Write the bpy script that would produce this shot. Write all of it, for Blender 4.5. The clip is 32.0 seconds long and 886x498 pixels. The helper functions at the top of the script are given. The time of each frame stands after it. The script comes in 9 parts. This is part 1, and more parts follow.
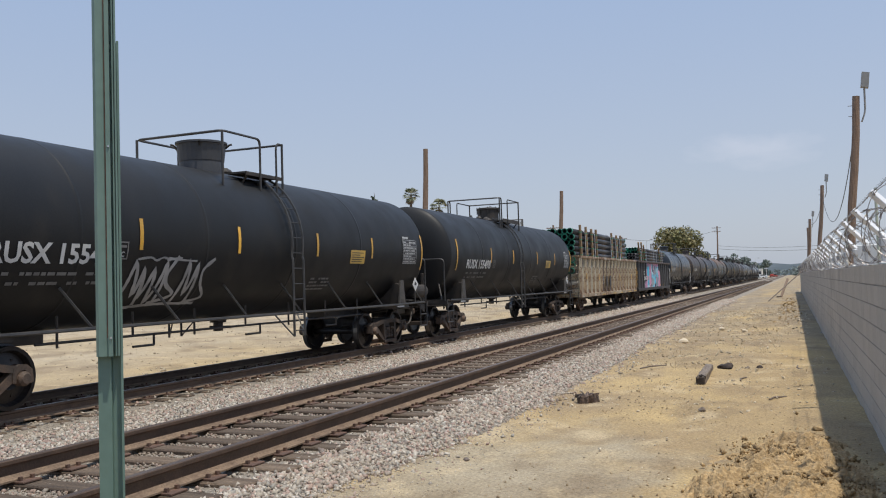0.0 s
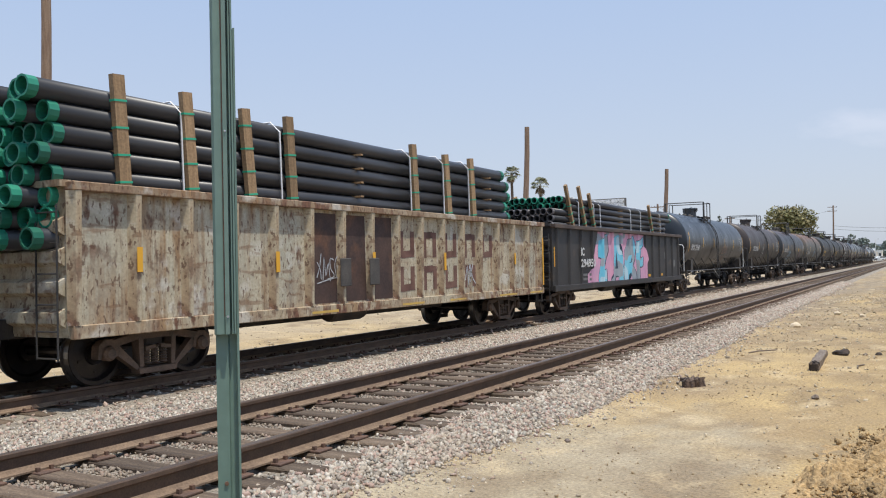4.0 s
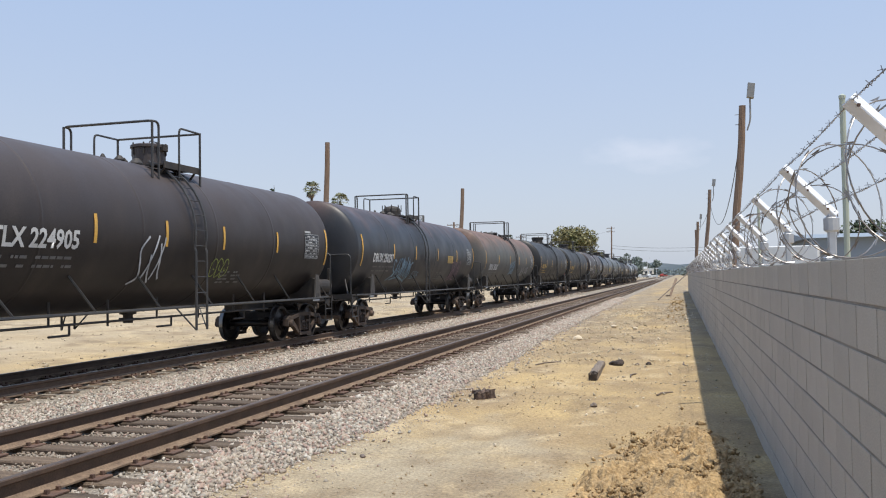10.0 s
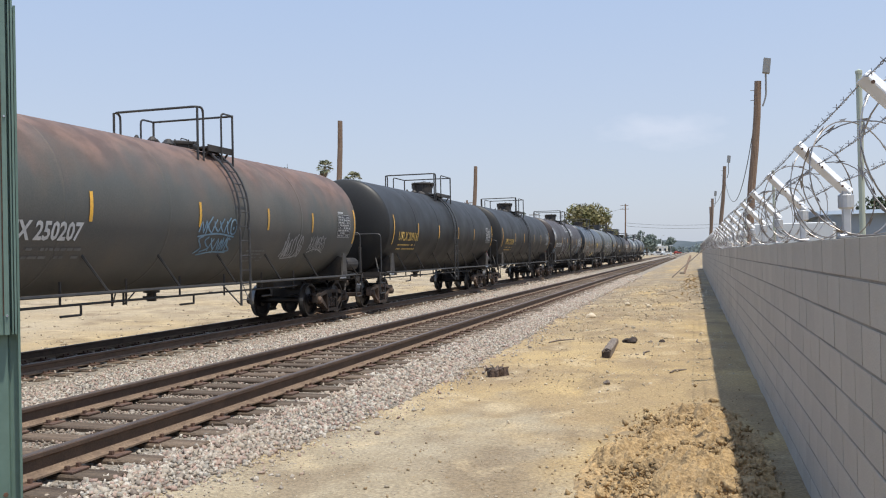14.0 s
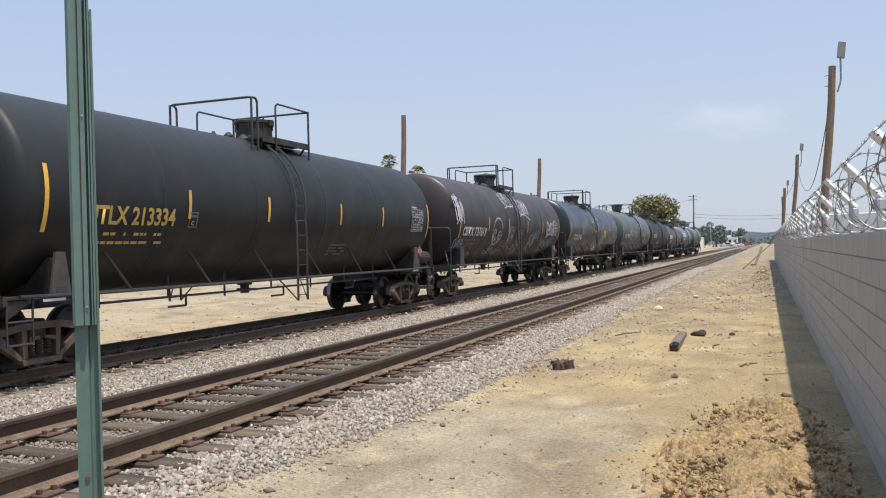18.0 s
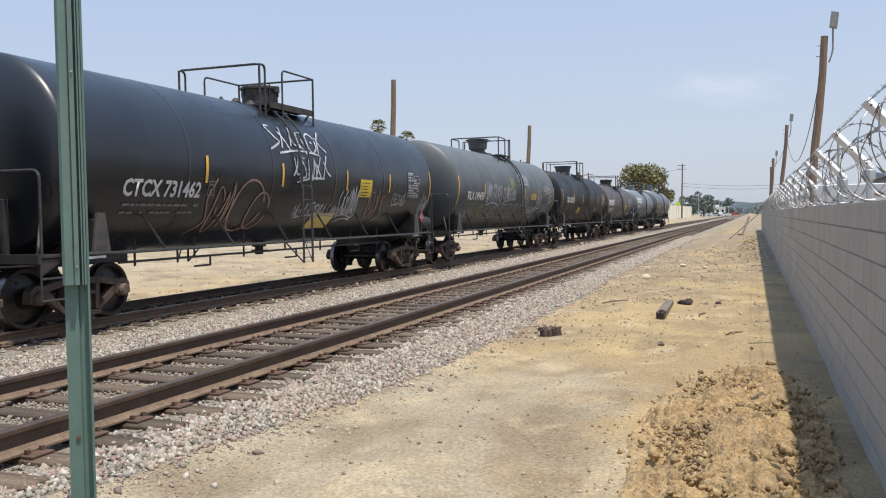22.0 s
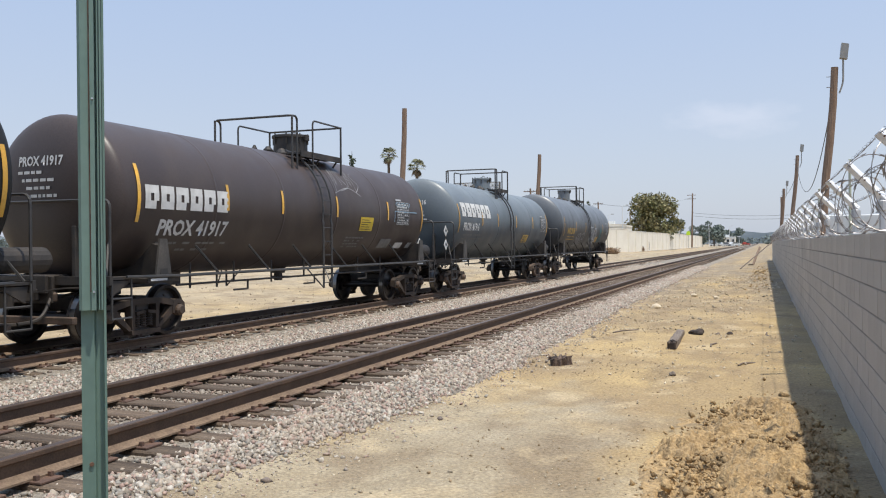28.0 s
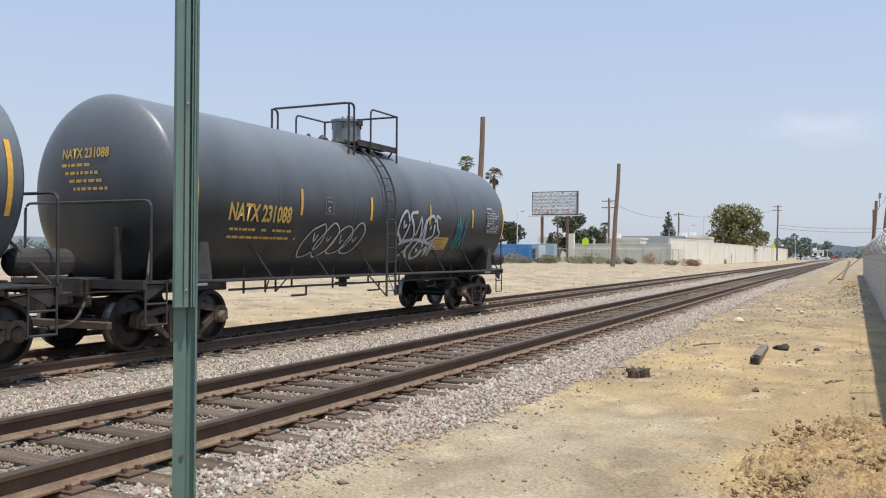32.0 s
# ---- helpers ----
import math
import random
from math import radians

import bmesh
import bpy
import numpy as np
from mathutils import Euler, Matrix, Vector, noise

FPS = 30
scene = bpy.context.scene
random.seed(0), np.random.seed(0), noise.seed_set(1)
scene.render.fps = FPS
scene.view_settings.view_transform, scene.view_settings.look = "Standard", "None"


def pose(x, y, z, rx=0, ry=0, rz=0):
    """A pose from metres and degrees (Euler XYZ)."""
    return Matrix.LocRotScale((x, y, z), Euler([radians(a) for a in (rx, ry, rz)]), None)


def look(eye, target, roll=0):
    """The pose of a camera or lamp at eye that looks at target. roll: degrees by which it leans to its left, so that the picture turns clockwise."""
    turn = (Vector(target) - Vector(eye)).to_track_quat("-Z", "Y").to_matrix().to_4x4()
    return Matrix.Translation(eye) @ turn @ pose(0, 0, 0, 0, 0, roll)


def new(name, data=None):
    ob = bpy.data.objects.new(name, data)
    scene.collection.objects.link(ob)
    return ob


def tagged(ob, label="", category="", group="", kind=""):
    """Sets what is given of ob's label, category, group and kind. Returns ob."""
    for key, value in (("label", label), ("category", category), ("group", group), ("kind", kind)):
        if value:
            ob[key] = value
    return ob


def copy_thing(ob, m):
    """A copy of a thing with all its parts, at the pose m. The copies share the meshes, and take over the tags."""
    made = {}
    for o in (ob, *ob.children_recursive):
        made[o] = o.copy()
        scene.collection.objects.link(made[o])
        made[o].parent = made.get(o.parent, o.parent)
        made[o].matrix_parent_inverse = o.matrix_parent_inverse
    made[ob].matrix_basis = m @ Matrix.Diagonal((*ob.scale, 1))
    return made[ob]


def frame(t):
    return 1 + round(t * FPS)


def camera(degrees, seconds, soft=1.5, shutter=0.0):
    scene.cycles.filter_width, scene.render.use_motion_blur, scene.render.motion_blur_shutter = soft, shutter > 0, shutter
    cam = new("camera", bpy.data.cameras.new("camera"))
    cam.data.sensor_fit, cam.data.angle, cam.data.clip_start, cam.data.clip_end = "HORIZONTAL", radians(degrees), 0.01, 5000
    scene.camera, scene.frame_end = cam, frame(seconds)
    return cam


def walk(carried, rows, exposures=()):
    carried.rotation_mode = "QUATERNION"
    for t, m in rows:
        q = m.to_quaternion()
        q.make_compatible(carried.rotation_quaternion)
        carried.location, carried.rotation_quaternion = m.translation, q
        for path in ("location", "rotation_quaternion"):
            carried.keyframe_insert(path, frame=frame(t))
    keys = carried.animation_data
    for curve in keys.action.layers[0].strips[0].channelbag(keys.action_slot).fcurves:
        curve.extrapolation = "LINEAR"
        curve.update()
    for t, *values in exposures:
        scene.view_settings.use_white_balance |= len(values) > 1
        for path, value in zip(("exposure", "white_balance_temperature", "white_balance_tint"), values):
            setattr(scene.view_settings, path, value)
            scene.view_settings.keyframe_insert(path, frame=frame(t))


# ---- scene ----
cam = camera(55.1, 32.0, soft=1.1)
PATH = [
    (0, (4.558, 0.301, 1.333), (3.802, 2.15, 1.417), -1.8),
    (0.5, (4.561, 0.299, 1.33), (3.812, 2.149, 1.459), -1.7),
    (1, (4.568, 0.316, 1.332), (3.785, 2.15, 1.48), -1.9),
    (1.5, (4.569, 0.295, 1.329), (3.748, 2.116, 1.433), -2.2),
    (2, (4.587, 0.328, 1.327), (3.693, 2.117, 1.34), -2.5),
    (2.5, (4.573, 0.299, 1.335), (3.575, 2.033, 1.321), -2.6),
    (4.5, (4.537, 0.303, 1.344), (3.605, 2.072, 1.395), 0.1),
    (5, (4.543, 0.304, 1.342), (3.837, 2.175, 1.372), -0.5),
    (5.5, (4.547, 0.31, 1.351), (3.916, 2.208, 1.399), -1.2),
    (6, (4.554, 0.274, 1.359), (3.931, 2.173, 1.431), -1.7),
    (6.5, (4.553, 0.314, 1.356), (3.935, 2.215, 1.43), -1.8),
    (7, (4.544, 0.314, 1.346), (3.967, 2.227, 1.411), -1.3),
    (7.5, (4.545, 0.309, 1.344), (4.007, 2.234, 1.4), -0.9),
    (8, (4.553, 0.312, 1.352), (4.008, 2.235, 1.412), -1.3),
    (8.5, (4.559, 0.316, 1.348), (4.019, 2.24, 1.417), -1.5),
    (9, (4.557, 0.312, 1.346), (4.032, 2.241, 1.417), -1.5),
    (9.5, (4.568, 0.314, 1.344), (4.034, 2.24, 1.417), -1.4),
    (10, (4.56, 0.309, 1.342), (4.024, 2.235, 1.41), -1.0),
    (10.5, (4.564, 0.314, 1.345), (4.033, 2.241, 1.41), -1.0),
    (11, (4.56, 0.312, 1.343), (4.017, 2.236, 1.397), -1.1),
    (11.5, (4.56, 0.284, 1.345), (4.007, 2.206, 1.388), -1.0),
    (12, (4.563, 0.288, 1.349), (4.005, 2.208, 1.391), -1.5),
    (12.5, (4.568, 0.291, 1.348), (3.997, 2.208, 1.382), -2.0),
    (13, (4.567, 0.293, 1.35), (3.987, 2.207, 1.374), -1.9),
    (13.5, (4.567, 0.288, 1.344), (3.985, 2.201, 1.371), -1.5),
    (14, (4.568, 0.291, 1.346), (4.001, 2.208, 1.363), -1.2),
    (14.5, (4.574, 0.288, 1.345), (3.998, 2.204, 1.347), -1.5),
    (16.5, (4.572, 0.284, 1.345), (3.92, 2.175, 1.352), -1.5),
    (17, (4.568, 0.288, 1.346), (3.893, 2.17, 1.358), -1.7),
    (17.5, (4.573, 0.286, 1.34), (3.876, 2.16, 1.345), -2.0),
    (18, (4.576, 0.279, 1.341), (3.865, 2.149, 1.346), -1.6),
    (18.5, (4.557, 0.281, 1.35), (3.756, 2.112, 1.408), -0.5),
    (19, (4.544, 0.271, 1.348), (3.588, 2.023, 1.473), 0.0),
    (19.5, (4.53, 0.265, 1.339), (3.57, 2.019, 1.363), 0.4),
    (20, (4.537, 0.284, 1.344), (3.759, 2.126, 1.283), 0.4),
    (20.5, (4.546, 0.283, 1.339), (3.872, 2.164, 1.268), -0.1),
    (21, (4.551, 0.28, 1.339), (3.895, 2.168, 1.254), -0.3),
    (21.5, (4.553, 0.284, 1.336), (3.896, 2.17, 1.249), -0.3),
    (22, (4.558, 0.287, 1.335), (3.872, 2.164, 1.26), -0.9),
    (22.5, (4.561, 0.287, 1.334), (3.82, 2.144, 1.268), -1.3),
    (23, (4.565, 0.284, 1.34), (3.806, 2.133, 1.273), -1.2),
    (23.5, (4.565, 0.285, 1.339), (3.791, 2.128, 1.261), -1.3),
    (24, (4.565, 0.288, 1.338), (3.777, 2.124, 1.244), -1.6),
    (24.5, (4.578, 0.287, 1.341), (3.797, 2.125, 1.241), -2.0),
    (25, (4.578, 0.293, 1.339), (3.81, 2.139, 1.28), -2.3),
    (25.5, (4.574, 0.284, 1.333), (3.871, 2.156, 1.347), -1.9),
    (26, (4.566, 0.289, 1.338), (3.907, 2.177, 1.348), -1.2),
    (26.5, (4.554, 0.285, 1.336), (3.882, 2.168, 1.344), -1.0),
    (28.5, (4.542, 0.282, 1.334), (3.83, 2.151, 1.321), -0.4),
    (29, (4.537, 0.276, 1.33), (3.825, 2.145, 1.312), -0.1),
    (29.5, (4.527, 0.276, 1.325), (3.817, 2.145, 1.295), 0.5),
    (30, (4.521, 0.271, 1.326), (3.788, 2.131, 1.292), 0.9),
    (30.5, (4.522, 0.269, 1.323), (3.727, 2.104, 1.326), 0.8),
    (31, (4.535, 0.27, 1.325), (3.665, 2.071, 1.342), 0.1),
    (31.5, (4.537, 0.274, 1.326), (3.673, 2.078, 1.341), 0.1),
    (32, (4.533, 0.272, 1.325), (3.662, 2.073, 1.336), 0.4),
]
walk(cam, [(t, look(eye, target, roll)) for t, eye, target, roll in PATH],
     [(0, -0.27), (1, -0.08), (2, 0), (18, 0), (19, -0.12), (20, 0), (32, 0)])


# ---------------------------------------------------------------- world, sun
SUN_DIR = Vector((0.27, -0.10, 0.957)).normalized()
world = bpy.data.worlds.new("sky")
scene.world = world
world.use_nodes = True
wn = world.node_tree
wn.nodes.clear()
sky = wn.nodes.new("ShaderNodeTexSky")
sky.sky_type = "NISHITA"
sky.sun_disc = False
sky.sun_elevation = math.asin(SUN_DIR.z)
sky.sun_rotation = math.atan2(SUN_DIR.x, SUN_DIR.y)
sky.air_density, sky.dust_density, sky.ozone_density = 1.0, 2.2, 1.6
haze = wn.nodes.new("ShaderNodeMixRGB")
haze_low = (9.7, 10.65, 12.4, 1)
haze_high = (5.65, 8.6, 14.2, 1)
wgrad = wn.nodes.new("ShaderNodeMixRGB")
wgrad.inputs[1].default_value, wgrad.inputs[2].default_value = haze_low, haze_high
wsep = wn.nodes.new("ShaderNodeSeparateXYZ")
wrange = wn.nodes.new("ShaderNodeMapRange")
wrange.inputs["From Min"].default_value, wrange.inputs["From Max"].default_value = 0.04, 0.55
haze.inputs[0].default_value = 0.6
wco = wn.nodes.new("ShaderNodeTexCoord")
wmap = wn.nodes.new("ShaderNodeMapping")
wmap.inputs["Scale"].default_value = (3.0, 3.0, 7.0)
wnoise = wn.nodes.new("ShaderNodeTexNoise")
wnoise.inputs["Scale"].default_value = 9.0
wnoise.inputs["Detail"].default_value = 7
# one low bank of thin cloud far along the tracks, ragged at its edges
wbank = wn.nodes.new("ShaderNodeVectorMath")
wbank.operation = "SUBTRACT"
wbank.inputs[1].default_value = (-0.028, 0.990, 0.137)
wflat = wn.nodes.new("ShaderNodeVectorMath")
wflat.operation = "MULTIPLY"
wflat.inputs[1].default_value = (9.0, 2.0, 34.0)
wfar = wn.nodes.new("ShaderNodeVectorMath")
wfar.operation = "LENGTH"
wbody = wn.nodes.new("ShaderNodeMath")
wbody.operation = "ADD"
wramp = wn.nodes.new("ShaderNodeMapRange")
for socket, v in zip(("From Min", "From Max", "To Min", "To Max"), (1.22, 0.62, 0.0, 0.2)):
    wramp.inputs[socket].default_value = v
cloud = wn.nodes.new("ShaderNodeMixRGB")
cloud.inputs[2].default_value = (12.0, 11.9, 13.0, 1)
wbg = wn.nodes.new("ShaderNodeBackground")
wbg.inputs["Strength"].default_value = 0.085
wout = wn.nodes.new("ShaderNodeOutputWorld")
wn.links.new(wco.outputs["Generated"], wmap.inputs["Vector"])
wn.links.new(wmap.outputs[0], wnoise.inputs["Vector"])
wn.links.new(wco.outputs["Generated"], wbank.inputs[0])
wn.links.new(wbank.outputs[0], wflat.inputs[0])
wn.links.new(wflat.outputs[0], wfar.inputs[0])
wn.links.new(wfar.outputs["Value"], wbody.inputs[0])
wn.links.new(wnoise.outputs["Fac"], wbody.inputs[1])
wn.links.new(wbody.outputs[0], wramp.inputs["Value"])
wn.links.new(wco.outputs["Generated"], wsep.inputs[0])
wn.links.new(wsep.outputs["Z"], wrange.inputs["Value"])
wn.links.new(wrange.outputs[0], wgrad.inputs[0])
wn.links.new(wgrad.outputs[0], haze.inputs[2])
wn.links.new(sky.outputs[0], haze.inputs[1])
wn.links.new(haze.outputs[0], cloud.inputs[1])
wn.links.new(wramp.outputs[0], cloud.inputs[0])
wn.links.new(cloud.outputs[0], wbg.inputs["Color"])
wn.links.new(wbg.outputs[0], wout.inputs["Surface"])
sun = new("sun", bpy.data.lights.new("sun", "SUN"))
sun.data.energy = 4.25
sun.data.angle = radians(0.8)
sun.data.color = (1.0, 0.945, 0.845)
sun.matrix_world = look(tuple(SUN_DIR * 50), (0, 0, 0))

# ---------------------------------------------------------------- plan, metres
RX0, RX1 = 0.0, -1.507          # rails of the near track, heads at z = 0
FC, ZF = -6.5, -0.25            # middle of the far track and the height of its rail heads
ZD = -0.36                      # dirt beside the wall
WX, WTOP = 5.3, 1.40            # face and top of the block wall


# ---------------------------------------------------------------- materials
def mat(name, base, rough=0.6, metal=0.0, var=None, scale=3.0, stretch=(1, 1, 1), grain=0.0, gscale=60.0, bump=0.0, spots=None, spot_at=0.62,
        spot_scale=1.2, spot_stretch=(1, 1, 1), island=0.0, rnd=0.0, spec=0.5, soft=0.08, mottle=0.0, mscale=3.0):
    """A procedural surface: a base colour that drifts towards var, fine grain, spots of a second colour, relief, and a random shade per piece."""
    m = bpy.data.materials.new(name)
    m.use_nodes = True
    nt = m.node_tree
    bs = nt.nodes["Principled BSDF"]
    bs.inputs["Roughness"].default_value = rough
    bs.inputs["Metallic"].default_value = metal
    bs.inputs["Specular IOR Level"].default_value = spec
    tc = nt.nodes.new("ShaderNodeTexCoord")

    def noise_of(sc, st, detail=5.0):
        mp = nt.nodes.new("ShaderNodeMapping")
        mp.inputs["Scale"].default_value = st
        nz = nt.nodes.new("ShaderNodeTexNoise")
        nz.inputs["Scale"].default_value = sc
        nz.inputs["Detail"].default_value = detail
        nt.links.new(tc.outputs["Object"], mp.inputs["Vector"])
        nt.links.new(mp.outputs[0], nz.inputs["Vector"])
        return nz

    def mix(fac, a, b, kind="MIX"):
        mx = nt.nodes.new("ShaderNodeMixRGB")
        mx.blend_type = kind
        for socket, v in zip(mx.inputs, (fac, a, b)):
            if isinstance(v, bpy.types.NodeSocket):
                nt.links.new(v, socket)
            elif isinstance(v, tuple):
                socket.default_value = (*v, 1)
            else:
                socket.default_value = v
        return mx.outputs[0]

    def ramp(src, lo, hi):
        r = nt.nodes.new("ShaderNodeMapRange")
        r.inputs["From Min"].default_value, r.inputs["From Max"].default_value = lo, hi
        nt.links.new(src, r.inputs["Value"])
        return r.outputs[0]

    col = base
    if var:
        col = mix(ramp(noise_of(scale, stretch).outputs["Fac"], 0.35, 0.65), col, var)
    if spots:
        col = mix(ramp(noise_of(spot_scale, spot_stretch, 8).outputs["Fac"], spot_at - soft, spot_at + soft), col, spots)
    if island:
        geo = nt.nodes.new("ShaderNodeNewGeometry")
        col = mix(1.0, col, mix(ramp(geo.outputs["Random Per Island"], 0, 1), (1 - island,) * 3, (1 + island,) * 3), "MULTIPLY")
    if rnd:
        oi = nt.nodes.new("ShaderNodeObjectInfo")
        col = mix(1.0, col, mix(ramp(oi.outputs["Random"], 0, 1), (1 - rnd,) * 3, (1 + rnd,) * 3), "MULTIPLY")
    if mottle:
        col = mix(1.0, col, mix(ramp(noise_of(mscale, (1, 0.7, 1), 9).outputs["Fac"], 0.32, 0.68), (1 - mottle,) * 3, (1 + mottle * 0.7,) * 3), "MULTIPLY")
    if grain:
        col = mix(1.0, col, mix(ramp(noise_of(gscale, (1, 1, 1), 3).outputs["Fac"], 0.3, 0.7), (1 - grain,) * 3, (1 + grain,) * 3), "MULTIPLY")
    if isinstance(col, tuple):
        bs.inputs["Base Color"].default_value = (*col, 1)
    else:
        nt.links.new(col, bs.inputs["Base Color"])
    if bump:
        bp = nt.nodes.new("ShaderNodeBump")
        bp.inputs["Strength"].default_value = bump
        bp.inputs["Distance"].default_value = 0.02
        nt.links.new(noise_of(gscale, (1, 1, 1), 6).outputs["Fac"], bp.inputs["Height"])
        nt.links.new(bp.outputs[0], bs.inputs["Normal"])
    return m


def node_kit(name, rough):
    """A fresh material with helpers for noise, ranges and mixes on its object coordinates."""
    m = bpy.data.materials.new(name)
    m.use_nodes = True
    nt = m.node_tree
    bs = nt.nodes["Principled BSDF"]
    bs.inputs["Roughness"].default_value = rough
    tc = nt.nodes.new("ShaderNodeTexCoord")

    def nz(scale, st=(1, 1, 1), detail=6.0):
        mp = nt.nodes.new("ShaderNodeMapping")
        mp.inputs["Scale"].default_value = st
        n = nt.nodes.new("ShaderNodeTexNoise")
        n.inputs["Scale"].default_value = scale
        n.inputs["Detail"].default_value = detail
        nt.links.new(tc.outputs["Object"], mp.inputs["Vector"])
        nt.links.new(mp.outputs[0], n.inputs["Vector"])
        return n.outputs["Fac"]

    def rng(src, lo, hi, a=0.0, b=1.0):
        r = nt.nodes.new("ShaderNodeMapRange")
        for k, v in zip(("From Min", "From Max", "To Min", "To Max"), (lo, hi, a, b)):
            r.inputs[k].default_value = v
        nt.links.new(src, r.inputs["Value"])
        return r.outputs[0]

    def mix(fac, a, b, kind="MIX"):
        mx = nt.nodes.new("ShaderNodeMixRGB")
        mx.blend_type = kind
        for socket, v in zip(mx.inputs, (fac, a, b)):
            if isinstance(v, bpy.types.NodeSocket):
                nt.links.new(v, socket)
            elif isinstance(v, tuple):
                socket.default_value = (*v, 1)
            else:
                socket.default_value = v
        return mx.outputs[0]

    def calc(op, a, b):
        k = nt.nodes.new("ShaderNodeMath")
        k.operation = op
        for socket, v in zip(k.inputs, (a, b)):
            if isinstance(v, bpy.types.NodeSocket):
                nt.links.new(v, socket)
            else:
                socket.default_value = v
        return k.outputs[0]

    def relief(height, strength, dist=0.02):
        bp = nt.nodes.new("ShaderNodeBump")
        bp.inputs["Strength"].default_value = strength
        bp.inputs["Distance"].default_value = dist
        nt.links.new(height, bp.inputs["Height"])
        nt.links.new(bp.outputs[0], bs.inputs["Normal"])

    return m, nt, bs, tc, nz, rng, mix, calc, relief


def dirt_material():
    """Trodden sandy dirt: orange sand, a pale compacted apron by the post, brown scuffed patches, and gravel mixed in further along."""
    m, nt, bs, tc, nz, rng, mix, calc, relief = node_kit("dirt", 0.95)
    sep = nt.nodes.new("ShaderNodeSeparateXYZ")
    nt.links.new(tc.outputs["Object"], sep.inputs[0])
    x, y = sep.outputs["X"], sep.outputs["Y"]
    col = mix(rng(nz(0.55, (1, 0.8, 1), 8), 0.36, 0.64), (0.49, 0.35, 0.165), (0.335, 0.24, 0.13))
    # pale compacted apron, a ragged ellipse
    ax = calc("MULTIPLY", calc("SUBTRACT", x, 2.0), 0.52)
    ay = calc("MULTIPLY", calc("SUBTRACT", y, 4.6), 0.19)
    far = calc("SQRT", calc("ADD", calc("MULTIPLY", ax, ax), calc("MULTIPLY", ay, ay)), 0.0)
    apron = rng(calc("ADD", far, rng(nz(1.1, (1, 0.7, 1), 8), 0.2, 0.8, -0.55, 0.55)), 0.75, 1.15, 0.85, 0.0)
    col = mix(apron, col, mix(rng(nz(2.2, (1, 1, 1), 7), 0.35, 0.65), (0.425, 0.355, 0.245), (0.345, 0.28, 0.185)))
    # grey-brown gravelly ground far along and beyond the tracks
    stony = calc("MULTIPLY", rng(y, 14, 40), rng(nz(0.5, (1, 0.35, 1), 8), 0.34, 0.54))
    col = mix(calc("MULTIPLY", stony, 0.88), col, (0.275, 0.222, 0.155))
    col = mix(calc("MULTIPLY", rng(x, -8, -11), rng(nz(0.3, (1, 0.6, 1), 8), 0.35, 0.65, 0.25, 0.85)), col, (0.47, 0.385, 0.265))
    # scuffs, damp-looking brown streaks and bright dusty crests
    col = mix(rng(nz(1.1, (1, 0.6, 1), 10), 0.50, 0.64, 0.0, 0.62), col, (0.215, 0.152, 0.088))
    col = mix(rng(nz(1.9, (0.9, 0.8, 1), 10), 0.55, 0.68, 0.0, 0.6), col, (0.58, 0.45, 0.27))
    col = mix(1.0, col, mix(rng(nz(34, (1, 1, 1), 5), 0.3, 0.7), (0.72,) * 3, (1.26,) * 3), "MULTIPLY")
    col = mix(rng(nz(95, (1, 1, 1), 2), 0.66, 0.72, 0.0, 0.55), col, (0.60, 0.53, 0.42))
    col = mix(rng(nz(70, (1, 1, 1), 2), 0.34, 0.29, 0.0, 0.6), col, (0.15, 0.105, 0.065))
    nt.links.new(col, bs.inputs["Base Color"])
    relief(calc("ADD", calc("MULTIPLY", nz(9, (1, 1, 1), 8), 1.6), nz(45, (1, 1, 1), 5)), 0.75, 0.03)
    return m


def stone_material(name, seed_scale, soil=(0.08, 0.42), soil_tone=(0.40, 0.315, 0.235)):
    """Crushed rock: every stone its own tint out of greys, tans, pinks and near whites."""
    m, nt, bs, tc, nz, rng, mix, calc, relief = node_kit(name, 0.88)
    geo = nt.nodes.new("ShaderNodeNewGeometry")
    tint = nt.nodes.new("ShaderNodeValToRGB")
    tint.color_ramp.interpolation = "CONSTANT"
    tones = ((0.0, (0.26, 0.225, 0.185)), (0.12, (0.41, 0.345, 0.27)), (0.28, (0.37, 0.25, 0.205)), (0.40, (0.45, 0.40, 0.325)), (0.56, (0.30, 0.285, 0.245)), (0.70, (0.42, 0.305, 0.25)), (0.80, (0.57, 0.52, 0.44)), (0.93, (0.17, 0.135, 0.115)))
    while len(tint.color_ramp.elements) < len(tones):
        tint.color_ramp.elements.new(0.5)
    for e, (at, c) in zip(tint.color_ramp.elements, tones):
        e.position = at
        e.color = (*c, 1)
    nt.links.new(geo.outputs["Random Per Island"], tint.inputs["Fac"])
    col = mix(rng(nz(0.8, (1, 1, 1), 6), 0.38, 0.62, *soil), tint.outputs["Color"], soil_tone)
    col = mix(1.0, col, mix(rng(nz(seed_scale, (1, 1, 1), 4), 0.3, 0.7), (0.8,) * 3, (1.2,) * 3), "MULTIPLY")
    nt.links.new(col, bs.inputs["Base Color"])
    return m


